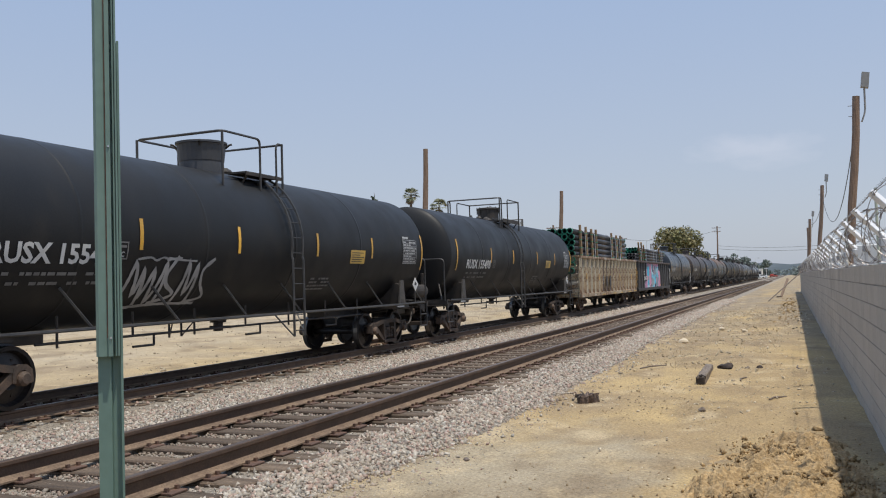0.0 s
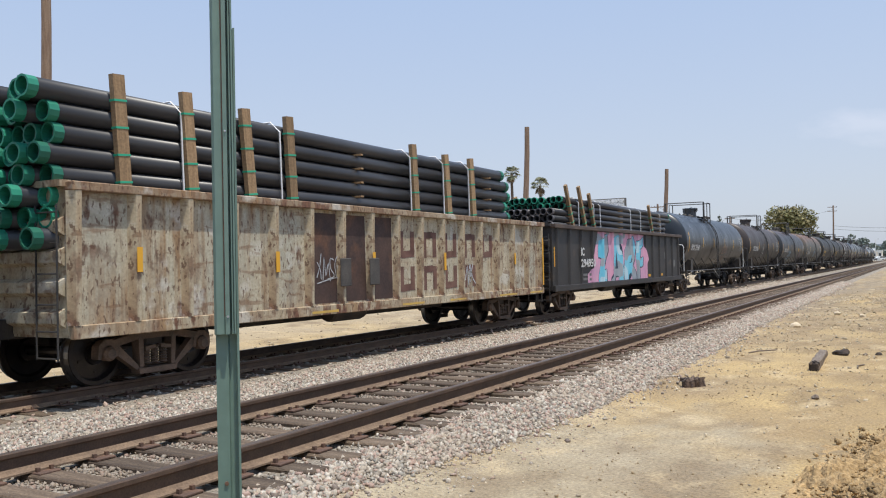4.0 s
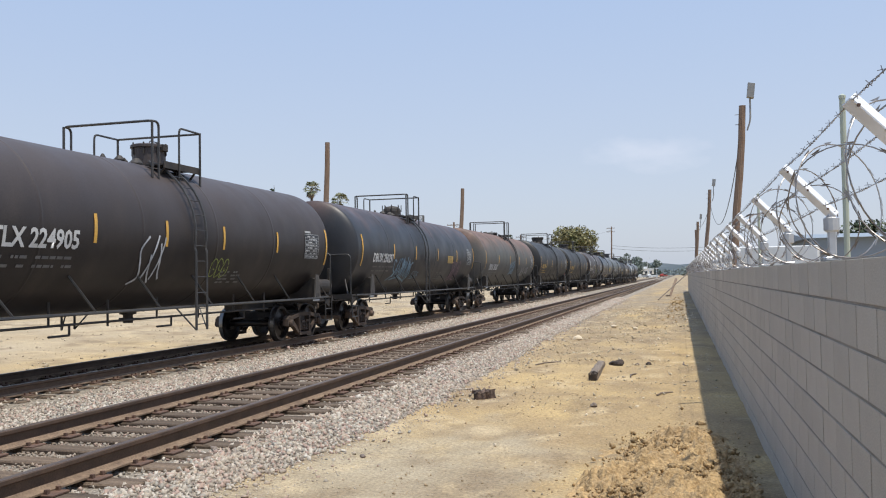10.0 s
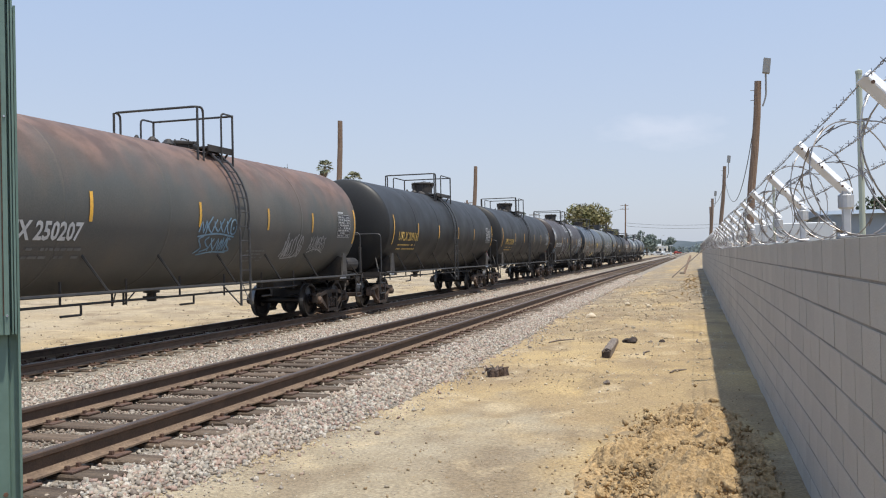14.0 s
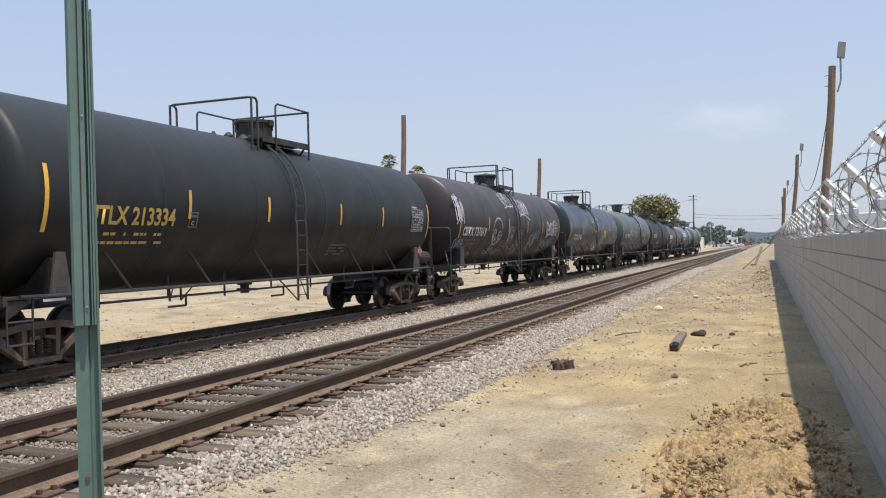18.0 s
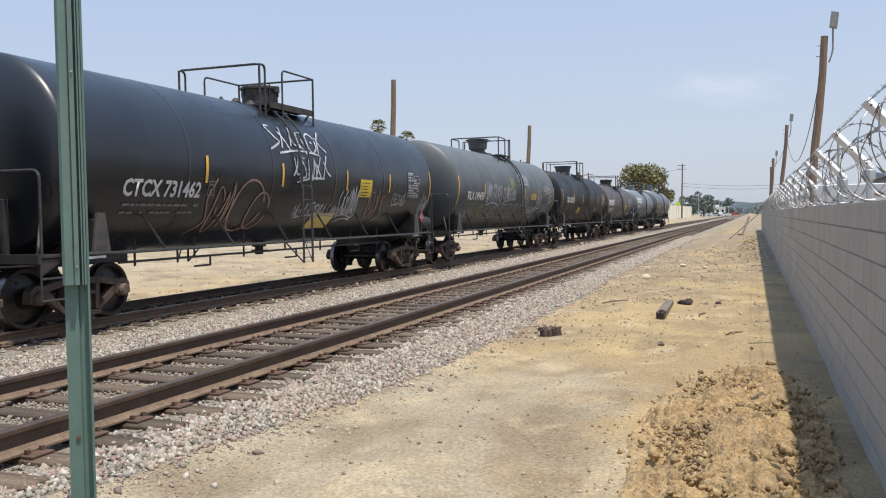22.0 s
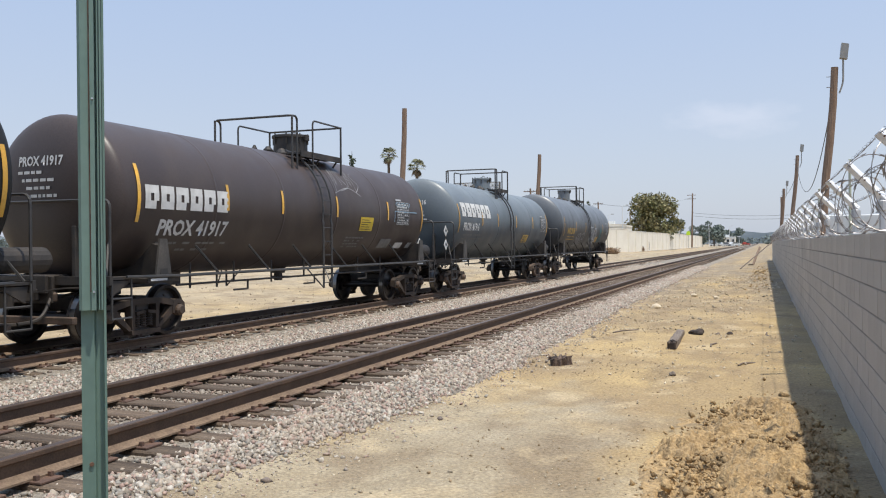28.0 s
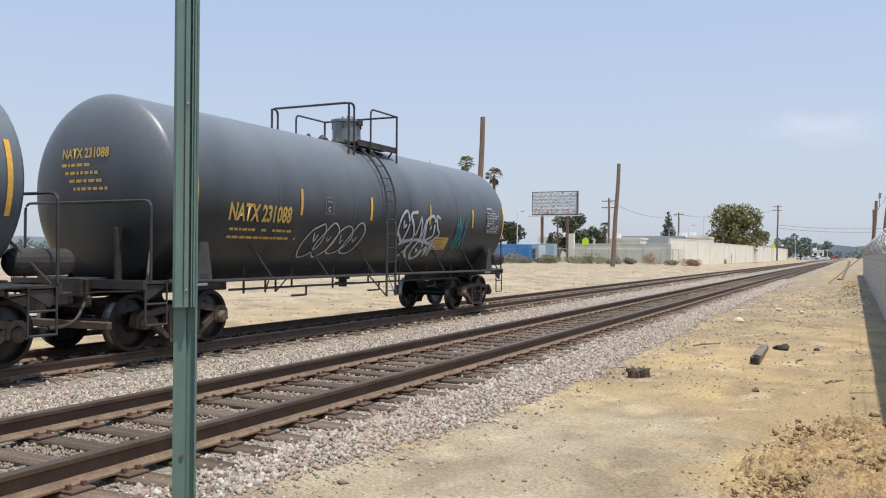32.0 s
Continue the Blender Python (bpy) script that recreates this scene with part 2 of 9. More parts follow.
M_DIRT = dirt_material()
M_SOIL = mat("loose_soil", (0.43, 0.295, 0.145), 0.95, var=(0.33, 0.23, 0.12), scale=2.5, grain=0.3, gscale=40, bump=0.9, island=0.25)
M_BALLAST = mat("ballast_bed", (0.35, 0.30, 0.235), 0.95, var=(0.20, 0.17, 0.135), scale=22, grain=0.45, gscale=60, bump=1.0)
M_STONE = stone_material("stone", 60)
M_STONEDIRTY = stone_material("oil_stained_stone", 60, (0.45, 0.75), (0.235, 0.175, 0.125))
M_RAILHEAD = mat("rail_steel", (0.085, 0.056, 0.040), 0.6, 0.25, var=(0.125, 0.080, 0.054), scale=5, grain=0.2, gscale=70)
M_RAILTOP = mat("worn_rail_top", (0.20, 0.155, 0.125), 0.45, 0.6, var=(0.13, 0.09, 0.07), scale=4, stretch=(1, 0.1, 1))
M_RAILFOOT = mat("dusty_rail_foot", (0.225, 0.155, 0.10), 0.85, var=(0.15, 0.10, 0.066), scale=5, grain=0.25, gscale=50)
M_TIE = mat("creosote_tie", (0.085, 0.058, 0.039), 0.9, var=(0.165, 0.118, 0.078), scale=4, stretch=(0.3, 5, 5), grain=0.3, gscale=40, bump=0.6, rnd=0.3)
M_PLATE = mat("rusty_plate", (0.20, 0.115, 0.075), 0.8, 0.3, var=(0.13, 0.08, 0.06), scale=9, grain=0.25, gscale=90)
M_BLOCK = mat("grey_concrete_block", (0.52, 0.475, 0.405), 0.95, var=(0.455, 0.41, 0.345), scale=1.6, grain=0.15, gscale=120, bump=0.25, rnd=0.055, mottle=0.12, mscale=1.3)
M_BLOCKS = mat("grey_concrete_blocks", (0.52, 0.475, 0.405), 0.95, var=(0.455, 0.41, 0.345), scale=1.6, grain=0.15, gscale=120, bump=0.25, island=0.055, mottle=0.12, mscale=1.3)
M_MORTAR = mat("mortar", (0.21, 0.193, 0.168), 0.97, var=(0.30, 0.275, 0.24), scale=2.0, grain=0.2, gscale=90)
M_GREENPOST = mat("green_post_paint", (0.135, 0.215, 0.18), 0.45, 0.0, var=(0.17, 0.245, 0.205), scale=6, stretch=(1, 1, 0.2), grain=0.06, gscale=40, spots=(0.2, 0.15, 0.11), spot_at=0.78, spot_scale=14)
M_GALV = mat("galvanised_steel", (0.62, 0.63, 0.64), 0.4, 0.75, var=(0.5, 0.51, 0.53), scale=12)
M_WIRE = mat("razor_wire", (0.42, 0.41, 0.40), 0.4, 0.7, var=(0.17, 0.14, 0.12), scale=2.2)
M_WHITEARM = mat("white_bracket_paint", (0.84, 0.85, 0.86), 0.45, var=(0.68, 0.69, 0.70), scale=6)
M_WOODPOLE = mat("weathered_pole_wood", (0.185, 0.12, 0.082), 0.9, var=(0.27, 0.19, 0.135), scale=4, stretch=(4, 4, 0.25), grain=0.25, gscale=30, bump=0.5)


# ---------------------------------------------------------------- mesh helpers
def mesh_of(bm, name, smooth=False):
    me = bpy.data.meshes.new(name)
    bm.to_mesh(me)
    bm.free()
    if smooth:
        me.shade_smooth()
    return me


def part(name, bm, material, parent, label="", smooth=False):
    """Links a bmesh (or a ready mesh) as one object under a thing or a part."""
    me = bm if isinstance(bm, bpy.types.Mesh) else mesh_of(bm, name, smooth)
    if material is not None and not me.materials:
        me.materials.append(material)
    ob = new(name, me)
    ob.parent = parent
    if label:
        ob["label"] = label
    return ob


def shared(name, me, parent, m, label=""):
    """One more object on a mesh that is already there."""
    ob = new(name, me)
    ob.parent = parent
    ob.matrix_basis = m
    if label:
        ob["label"] = label
    return ob


def thing(name, at, label, category, group="", kind=""):
    ob = new(name)
    ob.empty_display_size = 0.2
    ob.matrix_basis = at if isinstance(at, Matrix) else Matrix.Translation(at)
    return tagged(ob, label, category, group, kind)


def box(bm, lo, hi, bevel=0.0):
    r = bmesh.ops.create_cube(bm, size=1.0)
    vs = r["verts"]
    for v in vs:
        v.co = Vector([(lo[i] + hi[i]) / 2 + v.co[i] * (hi[i] - lo[i]) for i in range(3)])
    if bevel:
        es = list({e for v in vs for e in v.link_edges})
        bmesh.ops.bevel(bm, geom=es, offset=bevel, segments=1, affect="EDGES")
    return bm


def boxed(lo, hi, bevel=0.0):
    return box(bmesh.new(), lo, hi, bevel)


def tube(bm, pts, r, n=6, closed=False):
    """A round bar along a line of points, with closed ends."""
    pts = [Vector(p) for p in pts]
    rings = []
    up = Vector((0.31, 0.17, 0.93))
    for i, p in enumerate(pts):
        a, b = pts[max(i - 1, 0)], pts[min(i + 1, len(pts) - 1)]
        if closed:
            a, b = pts[i - 1], pts[(i + 1) % len(pts)]
        d = (b - a).normalized()
        s = d.cross(up)
        if s.length < 0.2:
            s = d.cross(Vector((1, 0, 0.1)))
        s.normalize()
        w = s.cross(d)
        rad = r[i] if isinstance(r, (list, tuple)) else r
        rings.append([bm.verts.new(p + rad * (math.cos(k * 2 * math.pi / n) * s + math.sin(k * 2 * math.pi / n) * w)) for k in range(n)])
    m = len(rings)
    for i in range(m if closed else m - 1):
        a, b = rings[i], rings[(i + 1) % m]
        for k in range(n):
            bm.faces.new((a[k], a[(k + 1) % n], b[(k + 1) % n], b[k]))
    if not closed:
        bm.faces.new(rings[0][::-1])
        bm.faces.new(rings[-1])
    return bm


def bar(pts, r, n=6):
    return tube(bmesh.new(), pts, r, n)


def rounded(pts, rad=0.12, k=4):
    """The same line with its inner corners rounded."""
    pts = [Vector(p) for p in pts]
    out = [pts[0]]
    for a, b, c in zip(pts, pts[1:], pts[2:]):
        p, q = b + (a - b).normalized() * min(rad, (a - b).length / 2), b + (c - b).normalized() * min(rad, (c - b).length / 2)
        for i in range(k + 1):
            t = i / k
            out.append((1 - t) ** 2 * p + 2 * t * (1 - t) * b + t * t * q)
    return out + [pts[-1]]


def lathe(bm, profile, n=24, axis="z", at=(0, 0, 0)):
    """Turns (radius, height) pairs round an axis; ends close where the radius is 0."""
    rings = []
    at = Vector(at)

    def place(c, s, h):
        return at + Vector({"z": (c, s, h), "y": (c, h, s), "x": (h, c, s)}[axis])

    for r, h in profile:
        if r < 1e-6:
            rings.append([bm.verts.new(place(0, 0, h))])
        else:
            rings.append([bm.verts.new(place(r * math.cos(2 * math.pi * k / n), r * math.sin(2 * math.pi * k / n), h)) for k in range(n)])
    for a, b in zip(rings, rings[1:]):
        if len(a) == 1 and len(b) == 1:
            continue
        for k in range(n):
            j = (k + 1) % n
            if len(a) == 1:
                bm.faces.new((a[0], b[k], b[j]))
            elif len(b) == 1:
                bm.faces.new((a[k], a[j], b[0]))
            else:
                bm.faces.new((a[k], a[j], b[j], b[k]))
    for ring, flip in ((rings[0], True), (rings[-1], False)):
        if len(ring) > 1:
            bm.faces.new(ring[::-1] if flip else ring)
    bmesh.ops.recalc_face_normals(bm, faces=bm.faces)
    return bm


def prism(bm, outline, lo, hi, axis="y"):
    """Pushes a flat outline (pairs) along an axis from lo to hi."""
    def place(a, b, h):
        return Vector({"y": (a, h, b), "x": (h, a, b), "z": (a, b, h)}[axis])
    p = [bm.verts.new(place(a, b, lo)) for a, b in outline]
    q = [bm.verts.new(place(a, b, hi)) for a, b in outline]
    n = len(outline)
    new_faces = [bm.faces.new((p[i], p[(i + 1) % n], q[(i + 1) % n], q[i])) for i in range(n)]
    new_faces += [bm.faces.new(p[::-1]), bm.faces.new(q)]
    bmesh.ops.recalc_face_normals(bm, faces=new_faces)
    return bm


def quick_mesh(name, verts, faces, smooth=False):
    me = bpy.data.meshes.new(name)
    me.from_pydata([tuple(v) for v in verts], [], faces)
    me.update()
    if smooth:
        me.shade_smooth()
    return me


# ---------------------------------------------------------------- ground
def steps(*spans):
    out = []
    for a, b, d in spans:
        n = max(1, round((b - a) / d))
        out += [a + (b - a) * i / n for i in range(n)]
    return out + [spans[-1][1]]


PROFILE = [(-3000, 0.0), (-60, 0.0), (-22, 0.0), (-13, -0.45), (-9.6, -0.62), (-8.4, -0.47), (-4.7, -0.47), (-2.4, -0.238), (0.55, -0.232), (1.35, ZD), (3000, ZD)]


def ground_z(x, y):
    for (x0, z0), (x1, z1) in zip(PROFILE, PROFILE[1:]):
        if x <= x1:
            z = z0 + (z1 - z0) * (x - x0) / (x1 - x0)
            break
    rough = 0.0
    if x > 1.2 and y < 90:
        rough = 0.035 * noise.noise((x * 0.7, y * 0.35, 0)) + 0.020 * noise.noise((x * 3.1, y * 2.3, 4)) + 0.040 * noise.noise((x * 1.5, y * 0.9, 7))
        rough *= min(1, (x - 1.2) / 0.6)
    elif x < -9:
        rough = 0.12 * noise.noise((x * 0.15, y * 0.12, 2)) + 0.03 * noise.noise((x * 0.9, y * 0.8, 5))
    return z + rough


EDGE_Y, EDGE_X = (2, 4, 5, 7, 9, 12, 16, 22, 32, 60), (0.62, 0.72, 0.88, 1.08, 1.22, 1.32, 1.26, 1.15, 1.05, 1.05)


def ballast_edge(y):
    """Where the stone bed gives way to dirt."""
    return np.interp(y, EDGE_Y, EDGE_X)


def build_ground():
    xs = steps((-3000, -300, 500), (-300, -60, 40), (-60, -14, 2.5), (-14, -9.6, 0.55), (-9.6, -2.4, 0.6), (-2.4, 0.55, 0.75), (0.55, 2.0, 0.14), (2.0, 5.5, 0.16), (5.5, 20, 3), (20, 300, 60), (300, 3000, 500))
    ys = steps((-400, -20, 60), (-20, 1, 1.5), (1, 14, 0.22), (14, 40, 0.6), (40, 120, 2.5), (120, 400, 25), (400, 3000, 400))
    verts = [(x, y, ground_z(x, y)) for y in ys for x in xs]
    nx = len(xs)
    faces = [(j * nx + i, j * nx + i + 1, (j + 1) * nx + i + 1, (j + 1) * nx + i) for j in range(len(ys) - 1) for i in range(nx - 1)]
    me = quick_mesh("ground", verts, faces, True)
    me.materials.append(M_DIRT)
    me.materials.append(M_BALLAST)
    which = [1 if -9.3 < (xs[i] + xs[i + 1]) / 2 < ballast_edge(ys[j]) - 0.02 else 0 for j in range(len(ys) - 1) for i in range(nx - 1)]
    me.polygons.foreach_set("material_index", which)
    tagged(new("ground", me), "sandy tan dirt with a grey crushed stone track bed", "ground", kind="structure")


build_ground()

def scatter(name, spots, material, label, category, seed=1):
    """Many small angular stones as one mesh: rows of x, y, z, size."""
    rng = np.random.default_rng(seed)
    spots = np.array(spots)
    n = len(spots)
    # eight-cornered chips: cheap and sharp-edged
    cv = np.array([[a, b, c] for a in (-1, 1) for b in (-1, 1) for c in (-1, 1)], float) * 0.62
    cf = np.array([[0, 1, 3, 2], [4, 6, 7, 5], [0, 4, 5, 1], [2, 3, 7, 6], [0, 2, 6, 4], [1, 5, 7, 3]])
    v = cv[None] * rng.uniform(0.45, 1.3, (n, 8, 1)) * rng.uniform(0.40, 1.3, (n, 1, 3))
    q = rng.normal(size=(n, 4))
    q /= np.linalg.norm(q, axis=1, keepdims=True)
    w, x, y, z = q.T
    rot = np.stack([1 - 2 * (y * y + z * z), 2 * (x * y - z * w), 2 * (x * z + y * w), 2 * (x * y + z * w), 1 - 2 * (x * x + z * z), 2 * (y * z - x * w),
                    2 * (x * z - y * w), 2 * (y * z + x * w), 1 - 2 * (x * x + y * y)], 1).reshape(n, 3, 3)
    v = np.einsum("nij,nkj->nki", rot, v) * spots[:, None, 3:4] + spots[:, None, :3]
    f = (cf[None] + 8 * np.arange(n)[:, None, None]).reshape(-1, 4)
    me = bpy.data.meshes.new(name)
    me.vertices.add(8 * n)
    me.vertices.foreach_set("co", v.reshape(-1))
    me.loops.add(f.size)
    me.loops.foreach_set("vertex_index", f.reshape(-1))
    me.polygons.add(len(f))
    me.polygons.foreach_set("loop_start", np.arange(0, f.size, 4))
    me.polygons.foreach_set("loop_total", np.full(len(f), 4))
    me.update(calc_edges=True)
    me.materials.append(material)
    return tagged(new(name, me), label, category, kind="stuff")


def stone_spots(count, x0, x1, y0, y1, seed, size=(0.016, 0.042), power=1.7, lift=0.0):
    rng = np.random.default_rng(seed)
    ys = y0 + (y1 - y0) * rng.random(count) ** power
    xs = x0 + (x1 - x0) * rng.random(count)
    sz = rng.uniform(*size, count) * (1 + 0.012 * np.maximum(ys - 10, 0))
    zs = np.interp(xs, [p[0] for p in PROFILE], [p[1] for p in PROFILE]) + lift + sz * 0.25
    return np.stack([xs, ys, zs, sz], 1)


def shoulder_spots(count, y0, y1, seed, size, power, shift=0.0):
    """Stones on the near shoulder, thinning out raggedly where the dirt begins."""
    p = stone_spots(count, 0.33, 1.75, y0, y1, seed, size, power)
    rng = np.random.default_rng(seed + 500)
    wander = np.array([0.16 * noise.noise((0.0, q * 0.9, 3.0)) + 0.10 * noise.noise((1.0, q * 2.7, 5.0)) for q in p[:, 1]])
    slack = np.where(rng.random(len(p)) < 0.13, rng.exponential(0.16, len(p)), rng.normal(0, 0.035, len(p)))
    p = p[p[:, 0] < ballast_edge(p[:, 1]) + wander + slack + shift]
    return p


scatter("ballast_stones", np.concatenate([
    shoulder_spots(9000, -7, 1.6, 16, (0.014, 0.036), 1.0),
    stone_spots(8000, -4.9, -1.9, -6, 2.6, 18, (0.014, 0.036), 1.0),
    shoulder_spots(60000, 1.5, 60, 11, (0.012, 0.034), 1.7),
    shoulder_spots(2200, 1.5, 16, 21, (0.026, 0.040), 1.2, -0.10),
    stone_spots(44000, -4.9, -1.9, 2.5, 70, 12, (0.014, 0.035), 1.6),
    stone_spots(2600, 0.10, 0.60, 2.0, 45, 19, (0.012, 0.028), 1.6, 0.006),
    stone_spots(3000, -2.15, -1.60, 2.0, 45, 20, (0.012, 0.028), 1.6, 0.006),
    stone_spots(6000, -9.4, -4.9, 5, 90, 15, (0.02, 0.05), 1.3),
]), M_STONE, "grey and pinkish crushed stone track ballast", "gravel")
scatter("crib_stones", np.concatenate([
    stone_spots(6000, -1.45, -0.05, -7, 2.1, 17, (0.012, 0.028), 1.0, 0.004),
    stone_spots(26000, -1.45, -0.05, 2.0, 55, 13, (0.011, 0.027), 1.6, 0.004),
]), M_STONEDIRTY, "brown-stained crushed stone between the rails", "gravel", seed=63)
# fine chips trodden into the dirt along the stone bed
frng = np.random.default_rng(61)
fys = 2.5 + 32 * frng.random(9000) ** 1.5
fxs = ballast_edge(fys) + frng.exponential(0.24, 9000) - 0.08
fsz = frng.uniform(0.004, 0.011, 9000)
scatter("stone_chips", np.stack([fxs, fys, np.array([ground_z(a, b) for a, b in zip(fxs, fys)]) + fsz * 0.3, fsz], 1), M_STONE, "fine stone chips trodden into dirt", "gravel", seed=62)


# ---------------------------------------------------------------- tracks
def rail_outline(xc, top):
    half = [(0.0, 0.0), (0.030, 0.0), (0.036, -0.008), (0.036, -0.036), (0.012, -0.052), (0.010, -0.128), (0.030, -0.148), (0.074, -0.162), (0.074, -0.176), (0.0, -0.176)]
    right = [(xc + a, top + b) for a, b in half]
    return right + [(xc - a, top + b) for a, b in half[::-1][1:-1]]


def build_track(label, xc, top, y0, y1, tie_y0, tie_y1, step, plates_to):
    root = thing("railway_track", (0, 0, 0), label, "railway track", "railway tracks", "structure")
    for sx in (-0.7535, 0.7535):
        bm = prism(bmesh.new(), rail_outline(xc + sx, top), y0, y1)
        me = mesh_of(bm, "rail")
        me.materials.append(M_RAILHEAD)
        me.materials.append(M_RAILTOP)
        me.materials.append(M_RAILFOOT)
        for p in me.polygons:
            if p.normal.z > 0.9 and abs(p.center.z - top) < 0.004:
                p.material_index = 1
            elif p.center.z < top - 0.135:
                p.material_index = 2
        part("rail", me, None, root)
    tie = mesh_of(boxed((-1.295, -0.115, -0.17), (1.295, 0.115, 0), 0.012), "tie")
    tie.materials.append(M_TIE)
    bm = bmesh.new()
    box(bm, (-0.17, -0.095, 0), (0.17, 0.095, 0.018), 0.004)
    for sx in (-0.095, 0.095):
        for sy in (-0.06, 0.06):
            box(bm, (sx - 0.014, sy - 0.014, 0.01), (sx + 0.014, sy + 0.014, 0.05))
    plate = mesh_of(bm, "tie_plate")
    plate.materials.append(M_PLATE)
    rng = random.Random(int(abs(xc) * 10))
    n = int((tie_y1 - tie_y0) / step)
    for i in range(n):
        y = tie_y0 + i * step + rng.uniform(-0.025, 0.025)
        m = pose(xc + rng.uniform(-0.04, 0.04), y, top - 0.194 + rng.uniform(-0.006, 0.003), 0, rng.uniform(-0.4, 0.4), rng.uniform(-1.2, 1.2))
        shared("tie", tie, root, m)
        if y < plates_to:
            for sx in (-0.7535, 0.7535):
                shared("tie_plate", plate, root, pose(xc + sx, y, top - 0.194))
    # further ties, joined
    verts, faces = [], []
    y = tie_y0 + n * step
    while y < tie_y1 + 140:
        b = len(verts)
        verts += [(xc + sx * 1.295, y + sy * 0.115, top - 0.194 - 0.17 * (1 - sz)) for sz in (0, 1) for sy in (-1, 1) for sx in (-1, 1)]
        faces += [(b + 4, b + 5, b + 7, b + 6), (b, b + 1, b + 5, b + 4), (b + 2, b + 6, b + 7, b + 3), (b + 1, b + 3, b + 7, b + 5), (b, b + 4, b + 6, b + 2)]
        y += step
    me = quick_mesh("far_ties", verts, faces)
    me.materials.append(M_TIE)
    tagged(part("far_ties", me, None, root), kind="stuff")
    return root


build_track("rusty steel rails on dark timber ties in stone ballast", -0.7535, 0.0, -12, 900, -6.9, 73, 0.5, 40)
build_track("steel rails that carry the freight train, on timber ties", FC, ZF, -12, 900, -5.8, 75, 0.55, 30)


# ---------------------------------------------------------------- block wall with razor wire
def build_wall():
    wall = thing("wall_east", (0, 0, 0), "grey concrete block wall with mortar joints, razor wire above", "wall", kind="structure")
    part("core", boxed((WX + 0.0045, -8, -0.60), (WX + 0.19, 86, WTOP - 0.004)), M_MORTAR, wall)
    bh, bl, g = 0.2032, 0.4064, 0.014
    block = mesh_of(boxed((0, g / 2, g / 2), (0.2, bl - g / 2, bh - g / 2), 0.0015), "block")
    block.materials.append(M_BLOCK)
    verts, faces = [], []
    rng = random.Random(5)
    for c in range(9):
        z = WTOP - (c + 1) * bh
        y = -8.0 + (bl / 2 if c % 2 else 0)
        while y < 85.8:
            if 2.4 < y < 15.9:
                shared("block", block, wall, pose(WX + rng.uniform(-0.0012, 0.0012), y, z))
            else:
                b = len(verts)
                x = WX + rng.uniform(-0.0012, 0.0012)
                y0, y1, z0, z1 = y + g / 2, y + bl - g / 2, z + g / 2, z + bh - g / 2
                verts += [(x, y0, z0), (x, y1, z0), (x, y1, z1), (x, y0, z1), (x + 0.2, y0, z0), (x + 0.2, y1, z0), (x + 0.2, y1, z1), (x + 0.2, y0, z1)]
                faces += [(b, b + 3, b + 2, b + 1), (b + 4, b + 5, b + 6, b + 7), (b + 3, b + 7, b + 6, b + 2), (b, b + 4, b + 7, b + 3), (b + 1, b + 2, b + 6, b + 5)]
            y += bl
    me = quick_mesh("far_blocks", verts, faces)
    me.materials.append(M_BLOCKS)
    tagged(part("far_blocks", me, None, wall), kind="stuff")
    part("footing", boxed((WX - 0.05, -8, -0.62), (WX + 0.25, 86, ZD - 0.03)), M_MORTAR, wall)


build_wall()
BRACKET_Y = [-0.49 + 2.06 * k for k in range(41)]


def build_brackets():
    """Steel stubs on the wall whose arms lean out towards the tracks."""
    root = thing("wire_bracket", (WX + 0.12, BRACKET_Y[0], WTOP), "white steel bracket that leans out from a wall top", "wire bracket", "razor wire brackets")
    bm = boxed((-0.022, -0.022, -0.05), (0.022, 0.022, 0.30), 0.006)
    box(bm, (-0.045, -0.045, 0.0), (0.045, 0.045, 0.025), 0.006)
    part("stub_post", bm, M_GALV, root)
    part("collar", lathe(bmesh.new(), [(0.030, 0.17), (0.044, 0.18), (0.044, 0.25), (0.030, 0.26)], 12, "z"), M_GALV, root)
    bm = boxed((-0.025, -0.025, 0), (0.025, 0.025, 0.41), 0.004)
    bmesh.ops.rotate(bm, verts=bm.verts, cent=(0, 0, 0), matrix=Matrix.Rotation(radians(45), 3, "Z"))
    arm = part("arm", bm, M_WHITEARM, root)
    arm.matrix_basis = pose(0.02, 0, 0.26, 0, -43, 0)
    for k in range(3):
        part("clip", lathe(bmesh.new(), [(0.0, 0.034), (0.007, 0.034), (0.007, -0.034), (0.0, -0.034)], 8, "y", (0.0, 0, 0.06 + 0.155 * k)), M_PLATE, arm)
    for y in BRACKET_Y[1:]:
        copy_thing(root, Matrix.Translation((WX + 0.12, y, WTOP)))


build_brackets()


